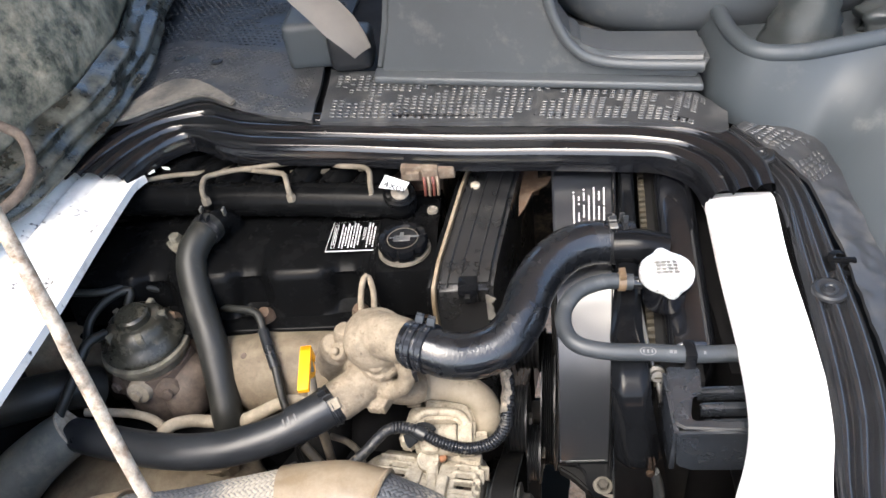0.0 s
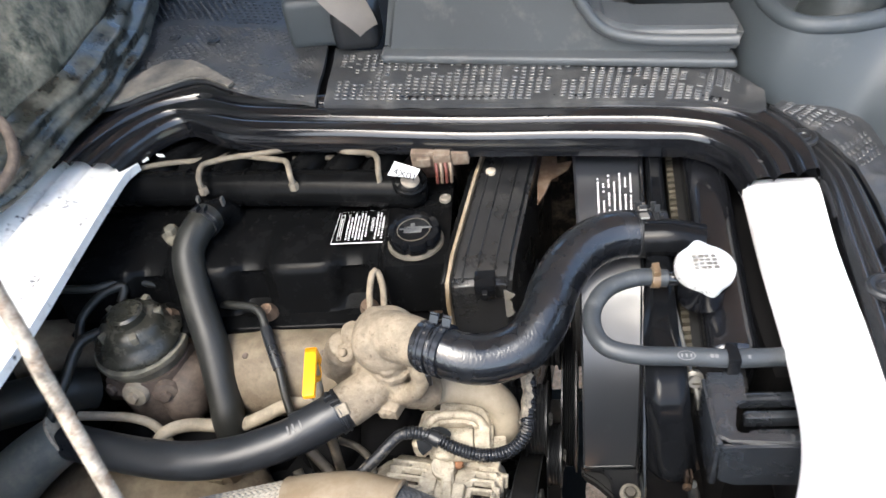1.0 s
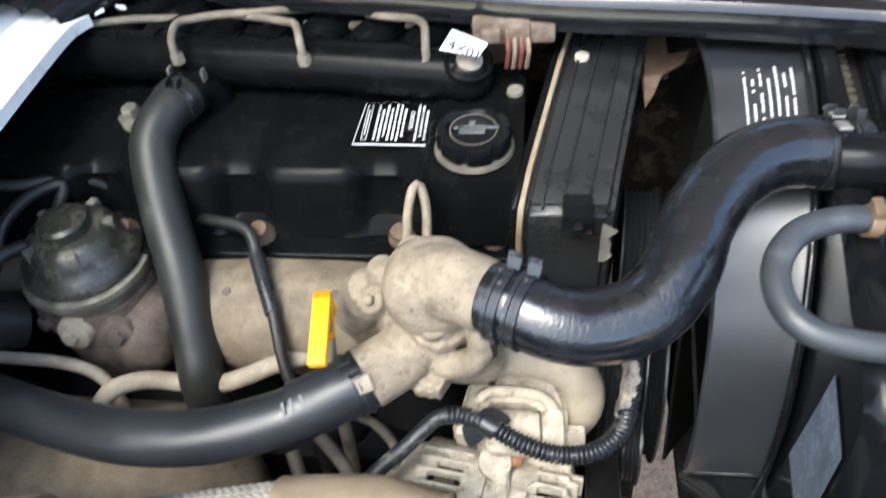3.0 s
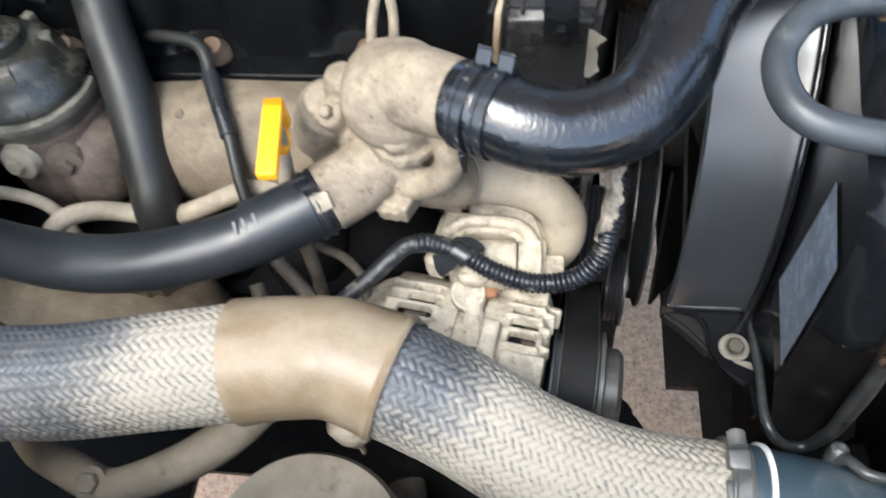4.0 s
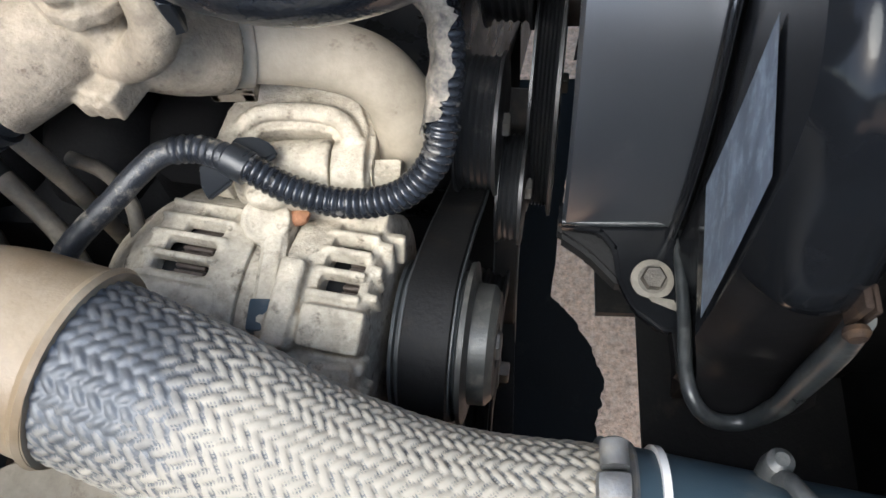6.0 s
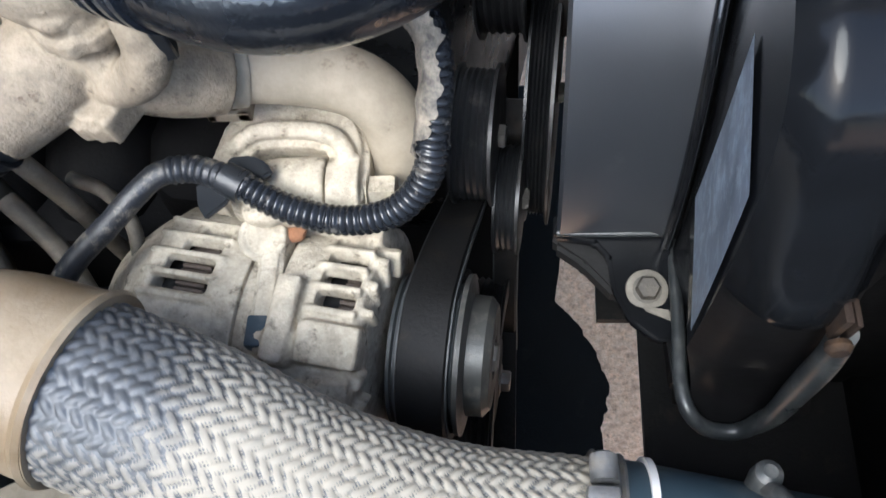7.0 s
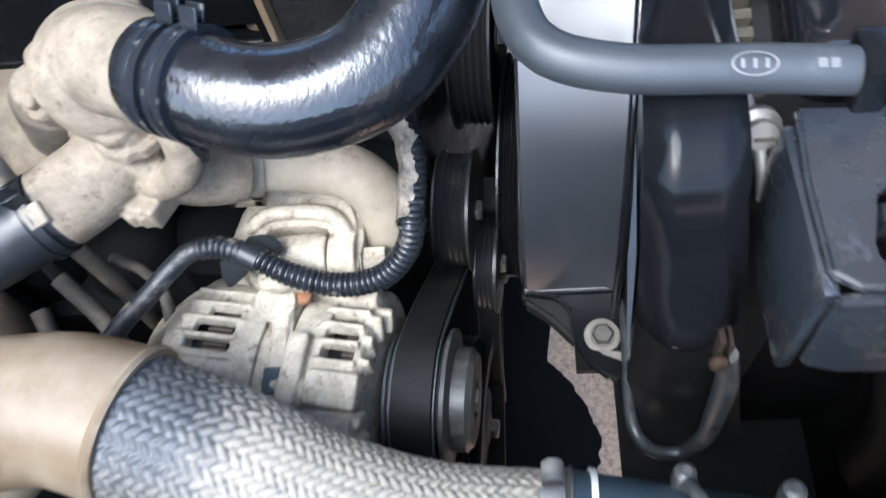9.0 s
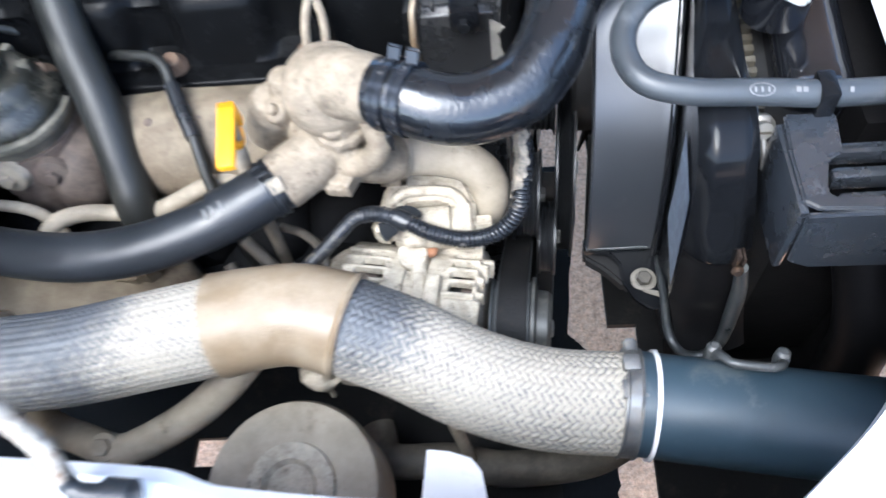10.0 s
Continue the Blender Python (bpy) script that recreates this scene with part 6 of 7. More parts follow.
    lathe(s, (-0.056, 0.7575, 0.754), (0, -0.25, 1), [(0, 0), (0, 0.0150), (0.016, 0.0140), (0.0165, 0.0110), (0.0150, 0.0105), (0.0150, 0.0)], 28)
    strut = part("strut", cast(s, 0.0011, 2), M_CASTG, b2, sharp=80)
    part("oil_stain", box(Shape(), -0.0580, -0.0415, 0.6914, 0.7090, 0.757, 0.7676, 0.002), M_BLUEPIPE, strut, "blue-grey grease patch")
    s = Shape()
    lathe(s, (0.0012, 0.7795, 0.7715), (1, 0.03, 0.0), [(0, 0), (0, 0.0125), (0.0022, 0.0125), (0.0026, 0.0098), (0.0026, 0)], 28)
    bolt(s, (0.0030, 0.7795, 0.7715), (1, 0.03, 0.0), 0.0100, 0.0150, False)
    part("pivot_bolt", s, M_CASTG, b2, "dusty hexagonal pivot bolt")
    s = Shape()
    lump(s, (-0.0385, 0.7590, 0.764), (0.006, 0.006, 0.004), 3, 0.3, 2)
    part("rust_spot", s, M_ORANGE, b2, "orange rust crust")


def turn_about(base, px, py, degrees=-5.0):
    """The engine's axis stands at an angle to the hatch: turns a thing's parts about an upright line."""
    c, k = math.cos(radians(degrees)), math.sin(radians(degrees))
    for ob in base.children_recursive:
        for v in ob.data.vertices:
            x, y = v.co.x - px, v.co.y - py
            v.co.x, v.co.y = px + c * x - k * y, py + k * x + c * y
    return base


M_CAPD = material("grey_pulley_cap", (0.060, 0.061, 0.058), 0.45, 0.3, 0.25, 600, 40, 0.1, (0.16, 0.15, 0.125), 0.25)
M_PULLEY = material("black_oxide_steel", (0.010, 0.0105, 0.0115), 0.5, 0.0, 0.3, 600, 30, 0.1, (0.035, 0.032, 0.028), 0.15, spec=0.3)
M_RIMD = material("dark_worn_rim", (0.045, 0.046, 0.048), 0.4, 0.5, 0.3, 600, 40, 0.1)


def pulley(name, label, centre, r, x0, x1, mat, grooves=0, hub=True):
    base = thing(name, label, "pulley", centre)
    s = Shape()
    prof = [(x0, r * 0.8), (x0, r * 1.06), (x0 + 0.002, r * 1.06), (x0 + 0.003, r)]
    n = max(1, grooves)
    for i in range(n):
        a = x0 + 0.003 + (x1 - x0 - 0.006) * i / n
        b = x0 + 0.003 + (x1 - x0 - 0.006) * (i + 1) / n
        if grooves:
            prof += [(a, r), ((a + b) / 2, r * 0.965), (b, r)]
        else:
            prof += [(b, r)]
    prof += [(x1 - 0.003, r), (x1 - 0.002, r * 1.06), (x1, r * 1.06), (x1, r * 0.86), (x1 - 0.008, r * 0.82), (x1 - 0.010, r * 0.5), (x1 - 0.004, r * 0.4), (x1 - 0.002, 0.0)]
    lathe(s, (0, centre[1], centre[2]), (1, 0, 0), prof, 48)
    part("wheel", s, mat, base)
    if mat is M_GUNMETAL:
        s = Shape()
        lathe(s, (x1 - 0.0015, centre[1], centre[2]), (1, 0, 0), [(0, r * 1.03), (0.0, r * 1.075), (0.0022, r * 1.075), (0.0026, r * 1.03)], 56)
        part("rim", s, M_RIMD, base, "worn rim")
    if hub:
        s = Shape()
        bolt(s, (x1 - 0.004, centre[1], centre[2]), (1, 0, 0), 0.009, 0.010)
        part("centre_bolt", s, M_STEEL, base)
    return base


def belt(label, path, x0, x1, mat, ribs=0):
    """A belt whose outer side follows a line in the y-z plane."""
    base = thing("drive_belt", label, "belt", (x0, path[0][0], path[0][1]))
    line = spline([(0, y, z) for y, z in path], 0.006)
    m = len(line)

    def frame_at(i):
        p = line[i]
        t = (line[min(i + 1, m - 1)] - line[max(i - 1, 0)]).normalized()
        return p, Vector((0, t.z, -t.y))
    vs = []
    for i in range(m):
        p, nn = frame_at(i)
        for x, o in ((x0, 0), (x1, 0), (x1, -0.004), (x0, -0.004)):
            vs.append((x, p.y + nn.y * o, p.z + nn.z * o))
    fs = [(i * 4 + j, i * 4 + (j + 1) % 4, (i + 1) * 4 + (j + 1) % 4, (i + 1) * 4 + j) for i in range(m - 1) for j in range(4)]
    part("band", Shape().add(vs, fs), mat, base)
    vs = []
    for i in range(m):
        p, nn = frame_at(i)
        for x, o in ((x0 + 0.001, -0.0042), (x1 - 0.001, -0.0042), (x1 - 0.002, -0.0065), (x0 + 0.002, -0.0065)):
            vs.append((x, p.y + nn.y * o, p.z + nn.z * o))
    part("ribbed_side", Shape().add(vs, fs), M_DARK, base)
    for k in range(ribs):
        x = x0 + (x1 - x0) * (k + 0.5) / ribs
        vs = []
        for i in range(m):
            p, nn = frame_at(i)
            for xx, o in ((x - 0.0011, -0.0002), (x + 0.0011, -0.0002), (x, 0.0016)):
                vs.append((xx, p.y + nn.y * o, p.z + nn.z * o))
        part("rib", Shape().add(vs, [(i * 3 + j, i * 3 + (j + 1) % 3, (i + 1) * 3 + (j + 1) % 3, (i + 1) * 3 + j) for i in range(m - 1) for j in range(3)]), mat, base)
    return base


def front_drive():
    cy, cz = 0.714, 0.686
    turn_about(pulley("alternator_pulley", "black alternator pulley behind the belt", (0.033, cy, cz), 0.044, 0.012, 0.052, M_BELT, 5, False), 0.033, cy)
    base = thing("pulley_cap", "dusty grey pulley cap disc", "pulley", (0.055, cy, cz))
    s = Shape()
    lathe(s, (0.0505, cy, cz), (1, 0, 0), [(0, 0.049), (0.003, 0.0495), (0.0045, 0.042), (0.005, 0.037), (0.015, 0.0365), (0.019, 0.032), (0.019, 0.014), (0.014, 0.012), (0.014, 0)], 56)
    part("cap", s, M_CAPD, base)
    part("centre_nut", bolt(Shape(), (0.064, cy, cz), (1, 0, 0), 0.009, 0.008, False), M_STEEL, base)
    turn_about(base, 0.033, cy)
    turn_about(pulley("idler_pulley", "smooth black steel idler pulley", (0.060, 0.872, 0.682), 0.0465, 0.040, 0.068, M_GUNMETAL, 5), 0.060, 0.872)
    turn_about(pulley("tensioner_pulley", "black ribbed tensioner pulley", (0.080, 0.851, 0.628), 0.040, 0.066, 0.084, M_GUNMETAL, 3), 0.076, 0.851)
    turn_about(pulley("crank_pulley", "large black crankshaft pulley", (0.07, 0.74, 0.515), 0.085, 0.030, 0.068, M_PULLEY, 6), 0.05, 0.74)
    turn_about(pulley("fan_pulley", "black ribbed fan pulley", (0.110, 0.950, 0.622), 0.100, 0.092, 0.112, M_GUNMETAL, 5), 0.110, 0.950)
    turn_about(pulley("water_pump_pulley", "black water pump pulley", (0.085, 1.0, 0.745), 0.072, 0.060, 0.094, M_PULLEY, 5), 0.085, 1.0)
    path = [(0.77, 0.50), (0.722, 0.602)] + [(cy + 0.048 * math.cos(radians(a)), cz + 0.048 * math.sin(radians(a))) for a in (225, 200, 175, 145, 115, 85, 62)] + [(0.780, 0.696), (0.822, 0.658), (0.850, 0.636), (0.877, 0.632), (0.905, 0.645)]
    turn_about(belt("worn black belt over the alternator pulley", path, 0.018, 0.048, M_BELT), 0.033, cy)
    turn_about(belt("black ribbed belt on the fan side", [(0.785, 0.46), (0.80, 0.54), (0.822, 0.59), (0.840, 0.630), (0.868, 0.645), (0.900, 0.63), (0.925, 0.65)], 0.064, 0.084, M_BELT, 4), 0.074, 0.85)


def loom():
    base = thing("wiring_loom", "black corrugated wiring sleeve with torn tape", "wiring", (0, 0.75, 0.80))
    s = Shape()
    pts = [(-0.0590, 0.7675, 0.806), (-0.0340, 0.7560, 0.800), (-0.0040, 0.7490, 0.798), (0.0240, 0.7495, 0.806), (0.0410, 0.7590, 0.820), (0.0475, 0.7705, 0.836)]
    tube(s, pts, lambda u, d: 0.0062 + 0.0018 * abs(math.sin(d * math.pi / 0.0040)) ** 0.7, 20, 0.0005)
    part("corrugated_sleeve", s, M_LOOM, base)
    up_run = [(0.045, 0.766, 0.832), (0.050, 0.785, 0.854), (0.049, 0.803, 0.868), (0.040, 0.818, 0.872), (0.020, 0.830, 0.866)]
    s = Shape()
    tube(s, up_run, lambda u, d: 0.0060 + 0.0016 * abs(math.sin(d * math.pi / 0.0040)) ** 0.7, 18, 0.0006)
    part("corrugated_sleeve", s, M_LOOM, base)
    # tape that has split open along the run, with uneven edges
    line = spline([Vector(q) for q in up_run], 0.0012)
    rows, m = [], 10
    for j, p in enumerate(line):
        t = (line[min(j + 1, len(line) - 1)] - line[max(j - 1, 0)]).normalized()
        e = Vector((-0.75, -0.30, 0.45))
        e = (e - t * e.dot(t)).normalized()
        g = t.cross(e)
        k = j / len(line)
        a0 = -1.25 + 0.7 * noise.noise(Vector((j * 0.16, 0, 3))) + 0.25 * noise.noise(Vector((j * 0.9, 5, 3)))
        a1 = 1.15 + 1.0 * noise.noise(Vector((j * 0.13, 9, 1))) + 0.3 * noise.noise(Vector((j * 0.9, 2, 8))) - 0.9 * max(0.0, 0.25 - k) * 4
        for o in (0.0, 0.0007):
            rows.append([p + (e * math.cos(a0 + (a1 - a0) * i / m) + g * math.sin(a0 + (a1 - a0) * i / m)) * (0.0082 + o + 0.0014 * noise.noise(Vector((i * 0.5, j * 0.12, 7))) + 0.0022 * max(0.0, abs(2 * i / m - 1) - 0.7)) for i in range(m + 1)])
    vs = [q for row in rows for q in row]
    w = m + 1
    fs = []
    for j in range(len(line) - 1):
        for i in range(m):
            for o, fl in ((1, False), (0, True)):
                f = [(2 * j + o) * w + i, (2 * j + o) * w + i + 1, (2 * j + 2 + o) * w + i + 1, (2 * j + 2 + o) * w + i]
                fs.append(tuple(f[::-1] if fl else f))
        for i in (0, m):
            fs.append((2 * j * w + i, (2 * j + 1) * w + i, (2 * j + 3) * w + i, (2 * j + 2) * w + i))
    part("torn_tape", Shape().add(vs, fs), M_STICKD, base, "dusty torn wrapping tape", sharp=70)
    s = Shape()
    tube(s, [(-0.0590, 0.7675, 0.806), (-0.0700, 0.7715, 0.806), (-0.0850, 0.7755, 0.806), (-0.1020, 0.7725, 0.806), (-0.1135, 0.7620, 0.804), (-0.1265, 0.7500, 0.798), (-0.1500, 0.7320, 0.786), (-0.170, 0.715, 0.770)], lambda u, d: 0.0066 + (0.0011 * abs(math.sin(d * math.pi / 0.0044)) if d < 0.040 else 0.0004 * noise.noise(Vector((d * 120, 3, 1)))), 16, 0.0007)
    part("taped_branch", s, M_TAPED, base, "taped black branch")
    s = Shape()
    lathe(s, (-0.0660, 0.7700, 0.8065), (0.9, -0.42, -0.2), [(0, 0.006), (0, 0.0088), (0.0125, 0.0090), (0.0130, 0.0075)], 24)
    prism(s, [(-0.0690, 0.7790), (-0.0680, 0.7855), (-0.0560, 0.7865), (-0.0470, 0.7820), (-0.0425, 0.7755), (-0.0480, 0.7715), (-0.0600, 0.7740)], "xy", 0.797, 0.802, 0.0015)
    prism(s, [(-0.0835, 0.7690), (-0.0800, 0.7560), (-0.0745, 0.7490), (-0.0690, 0.7540), (-0.0640, 0.7590), (-0.0650, 0.7690)], "xy", 0.798, 0.8015, 0.001)
    part("clip", s, M_RUBBERB, base, "black plastic clip")


M_TAPED = material("dusty_black_tape", (0.014, 0.016, 0.020), 0.38, 0.0, 0.2, 900, 60, 0.25, (0.33, 0.29, 0.23), 0.20)
M_STICKD = material("torn_dusty_tape", (0.05, 0.047, 0.042), 0.5, 0.0, 0.25, 500, 60, 0.5, (0.34, 0.295, 0.235), 0.36)


# ---- radiator side ----
M_AMBER = material("dusty_amber_plastic", (0.13, 0.085, 0.048), 0.45, 0.0, 0.3, 500, 40, 0.1, (0.30, 0.24, 0.165), 0.25)
M_FIN = material("dusty_khaki_fin", (0.055, 0.048, 0.033), 0.6, 0.2, 0.3, 500, 60, 0.2, (0.105, 0.092, 0.068), 0.3)
M_FBOLT = material("dusty_grey_tan_bolt", (0.050, 0.045, 0.038), 0.6, 0.2, 0.3, 600, 60, 0.3, (0.12, 0.108, 0.09), 0.30)
M_CLIP = material("dark_brown_rust", (0.016, 0.010, 0.007), 0.8, 0.0, 0.4, 500, 60, 0.3, (0.060, 0.034, 0.016), 0.22, spec=0.2)
M_WASH = material("pale_dusty_washer", (0.125, 0.115, 0.096), 0.75, 0.0, 0.3, 600, 80, 0.2, (0.09, 0.08, 0.066), 0.25)
M_RING = material("satin_dusty_black_plastic", (0.018, 0.0205, 0.0255), 0.36, 0.0, 0.2, 900, 10, 0.05, (0.075, 0.080, 0.088), 0.12, coat=0.45, spec=0.9)
M_RING.node_tree.nodes["Principled BSDF"].inputs["Coat Roughness"].default_value = 0.34
M_LOWWALL = material("dull_black_plastic", (0.005, 0.005, 0.0055), 0.5, 0.0, 0.3, 600, 20, 0.08, (0.030, 0.028, 0.025), 0.15, spec=0.12)


def shroud():
    base = thing("fan_shroud", "glossy black plastic fan shroud with silver sticker", "fan shroud", (0.15, 1.02, 0.60))
    s = Shape()
    cy, cz, R = 1.020, 0.722, 0.242
    n = 72
    sect = [(0.106, 0.0), (0.108, 0.0025), (0.158, 0.0015), (0.1655, 0.0035), (0.1685, 0.009), (0.1695, 0.012)]
    vs = []
    for i in range(n + 1):
        a = math.pi - math.pi * i / n
        for x, o in sect:
            vs.append((x, cy + (R + o) * math.cos(a), cz + (R + o) * math.sin(a)))
        for x, o in ((0.166, -0.003), (0.106, -0.004)):
            vs.append((x, cy + (R + o) * math.cos(a), cz + (R + o) * math.sin(a)))
    w = len(sect) + 2
    s.add(vs, [(i * w + j, i * w + (j + 1) % w, (i + 1) * w + (j + 1) % w, (i + 1) * w + j) for i in range(n) for j in range(w)])
    part("ring", s, M_RING, base, "satin dusty black ring")
    s = Shape()
    tube(s, [(0.1675, cy + (R + 0.009) * math.cos(math.pi - math.pi * i / 40), cz + (R + 0.009) * math.sin(math.pi - math.pi * i / 40)) for i in range(41)], 0.0032, 10)
    part("ring_edge", s, M_BLACK, base, "rounded glossy edge")

    def face_x(y, z):
        far = math.hypot(y - cy, z - cz) - 0.245
        low = 0.011 * min(1.0, max(0.0, (0.785 - z) / 0.05)) * min(1.0, max(0.0, (0.76 - y) / 0.05))
        return 0.173 - (0.11 * far if y < cy else 0.05 * far) + low
    edge = [(q.y, q.z) for q in spline([(0, y, z) for y, z in ((0.675, 0.724), (0.682, 0.738), (0.687, 0.760), (0.689, 0.80), (0.688, 0.86), (0.690, 0.910), (0.692, 0.938), (0.697, 0.957), (0.707, 0.970), (0.732, 0.979), (0.79, 0.978), (0.88, 0.972), (1.02, 0.970), (1.18, 0.962), (1.33, 0.95), (1.36, 0.90), (1.36, 0.735))], 0.004)]
    # face plate from the ring out to the edge
    s = Shape()
    vs, k = [], 8
    for i, (y, z) in enumerate(edge):
        a = math.atan2(z - cz, y - cy)
        a = min(math.pi, max(0.0, a))
        y0, z0 = cy + (R + 0.011) * math.cos(a), cz + (R + 0.011) * math.sin(a)
        for j in range(k + 1):
            t = j / k
            yy, zz = y0 + (y - y0) * t, z0 + (z - z0) * t
            vs.append((face_x(yy, zz), yy, zz))
    s.add(vs, [(i * (k + 1) + j, i * (k + 1) + j + 1, (i + 1) * (k + 1) + j + 1, (i + 1) * (k + 1) + j) for i in range(len(edge) - 1) for j in range(k)])
    part("face", s, M_SHROUD, base, sharp=60)
    # rounded wall from the edge forward to the radiator, with a bulge on the near side
    s = Shape()
    vs, k = [], 18
    for i, (y, z) in enumerate(edge):
        d = Vector((y - cy, z - 0.80)).normalized()
        x0 = face_x(y, z)
        near = 1.0 if y < 0.71 else 0.0
        rise = min(1.0, max(0.0, (z - 0.863) / 0.010)) * math.exp(-(max(0.0, z - 0.880) / 0.030) ** 2)
        bulge = near * 0.013 * rise
        for j in range(k + 1):
            t = j / k
            x = x0 + (0.193 + 0.18 * max(0.0, 0.955 - z) - x0) * t
            o = 0.008 * math.sin(math.pi * min(1, t / 0.30) / 2) - 0.006 * max(0, (t - 0.75) / 0.25) ** 1.5 + bulge * math.sin(math.pi * min(1.0, max(0.0, t * 1.15 - 0.02))) ** 0.6
            vs.append((x, y + d.x * o, z + d.y * o))
    quads = [(i, (i * (k + 1) + j, i * (k + 1) + j + 1, (i + 1) * (k + 1) + j + 1, (i + 1) * (k + 1) + j)) for i in range(len(edge) - 1) for j in range(k)]
    low = [i for i, (y, z) in enumerate(edge) if y < 0.71 and z < 0.866]
    part("side_wall", s.add(vs, [q for i, q in quads if i not in low]), M_SHROUD, base, sharp=70)
    part("lower_wall", Shape().add(vs, [q for i, q in quads if i in low]), M_LOWWALL, base, "dull black wall below the bulge", sharp=70)
    # rolled lip round the foot of the wall, highlight put into its paler colour, broad where it climbs the front edge
    s = Shape()
    tube(s, [(0.1745, 0.775, 0.712), (0.1725, 0.755, 0.722), (0.1705, 0.722, 0.732), (0.1690, 0.700, 0.735), (0.1685, 0.684, 0.735), (0.1710, 0.671, 0.735), (0.1790, 0.6640, 0.728), (0.1900, 0.6620, 0.725), (0.2000, 0.6630, 0.728), (0.2065, 0.6660, 0.745)], lambda u, d: 0.0030 + 0.0016 * u, 16)
    part("rolled_lip", s, M_LIP, base, "rolled lip, paler for its highlight")
    s = Shape()
    tube(s, [(0.2045, 0.6645, 0.735), (0.2080, 0.6660, 0.752), (0.2080, 0.6690, 0.785), (0.2045, 0.670, 0.835), (0.1975, 0.669, 0.872)], lambda u, d: 0.0048 + 0.0012 * math.sin(math.pi * u), 14)
    part("front_edge", s, M_LIP, base, "broad paler front edge")
    s = Shape()
    prism(s, [(0.166, 0.720), (0.168, 0.684), (0.180, 0.674), (0.200, 0.671), (0.210, 0.676), (0.212, 0.735)], "xy", 0.700, 0.722, 0.006, 3)
    part("foot", s, M_LOWWALL, base)
    s = Shape()
    box(s, 0.1905, 0.1935, 0.666, 0.674, 0.874, 0.892, 0.001)
    box(s, 0.1955, 0.1975, 0.666, 0.676, 0.872, 0.888, 0.0008)
    part("wall_clip", s, M_CLIP, base, "rusty clip")
    s = Shape()
    lathe(s, (0.1915, 0.663, 0.880), (0, -1, 0.15), [(0, 0.0042), (0.002, 0.0046), (0.004, 0.003), (0.004, 0)], 12)
    part("clip_bolt", s, M_CLIP, base, "rusty bolt head")
    # split flange with bolt
    s = Shape()
    prism(s, [(0.104, 0.792), (0.104, 0.776), (0.128, 0.772), (0.136, 0.762), (0.138, 0.742), (0.146, 0.724), (0.160, 0.712), (0.172, 0.712), (0.172, 0.786)], "xy", 0.712, 0.720, 0.002)
    part("split_flange", s, M_SHROUD, base)
    # pale bead imitates light along the joint edge
    s = Shape()
    tube(s, [(0.106, 0.7770, 0.7225), (0.125, 0.7765, 0.7225), (0.164, 0.7765, 0.7225)], 0.0022, 10)
    part("flange_bead", s, M_LIP, base, "bead along the joint, pale for its lit edge")
    s = Shape()
    prism(s, [(0.104, 0.790), (0.104, 0.775), (0.122, 0.762), (0.140, 0.742), (0.172, 0.740), (0.176, 0.70), (0.182, 0.70), (0.182, 0.786)], "xy", 0.694, 0.710, 0.003)
    part("lower_half", s, M_DARK, base)
    s = Shape()
    bolt(s, (0.157, 0.742, 0.720), (0, -0.15, 1), 0.0070, 0.008)
    part("bolt", s, M_FBOLT, base, "dusty grey flange bolt with worn paint round it")
    s = Shape()
    lathe(s, (0.157, 0.742, 0.7195), (0, -0.15, 1), [(0, 0), (0, 0.0122), (0.0018, 0.0118), (0.0024, 0.0100), (0.0024, 0)], 32)
    part("washer", s, M_WASH, base, "broad dusty washer")
    s = Shape()
    prism(s, [(0.154, 0.732), (0.162, 0.731), (0.1680, 0.730), (0.1700, 0.7265), (0.1690, 0.7235), (0.162, 0.7265), (0.156, 0.729)], "xy", 0.7196, 0.7206, 0.0)
    part("bare_patch", s, M_WASH, base, "bare worn metal patch")
    # sticker on the face plate
    s = Shape()
    q = [(0.691, 0.804), (0.755, 0.808), (0.745, 0.936), (0.696, 0.922)]
    m = 6
    vs = []
    for i in range(m + 1):
        for j in range(m + 1):
            u, v = i / m, j / m
            y = (q[0][0] * (1 - u) + q[1][0] * u) * (1 - v) + (q[3][0] * (1 - u) + q[2][0] * u) * v
            z = (q[0][1] * (1 - u) + q[1][1] * u) * (1 - v) + (q[3][1] * (1 - u) + q[2][1] * u) * v
            vs.append((face_x(y, z) - 0.0012, y, z))
    s.add(vs, [(i * (m + 1) + j, i * (m + 1) + j + 1, (i + 1) * (m + 1) + j + 1, (i + 1) * (m + 1) + j) for i in range(m) for j in range(m)])
    part("sticker", s, M_STICK, base, "scuffed silver sticker")
    # white printed panel on top of the ring
    s = Shape()
    rnd = random.Random(3)
    for i in range(7):
        x = 0.1265 + i * 0.0050
        y = 0.956 + 0.0015 * (i % 3)
        while y < (1.020, 1.004, 1.022, 1.010, 1.021, 1.016, 1.022)[i]:
            ln = rnd.uniform(0.0012, 0.0034)
            if rnd.random() < 0.9:
                z = cz + math.sqrt((R + 0.0036) ** 2 - (y - cy) ** 2)
                z2 = cz + math.sqrt((R + 0.0036) ** 2 - (y + ln - cy) ** 2)
                s.add([(x, y, z), (x + 0.0016, y, z), (x + 0.0016, y + ln, z2), (x, y + ln, z2)], [(0, 1, 2, 3)])
            y += ln + 0.0012
    o = part("print", s, M_LABELW, base, "small white warning print")
    o["kind"] = "stuff"
    # fan blades, still
    fan = thing("radiator_fan", "dark plastic radiator fan", "fan", (0.13, 1.02, 0.72))
    s = Shape()
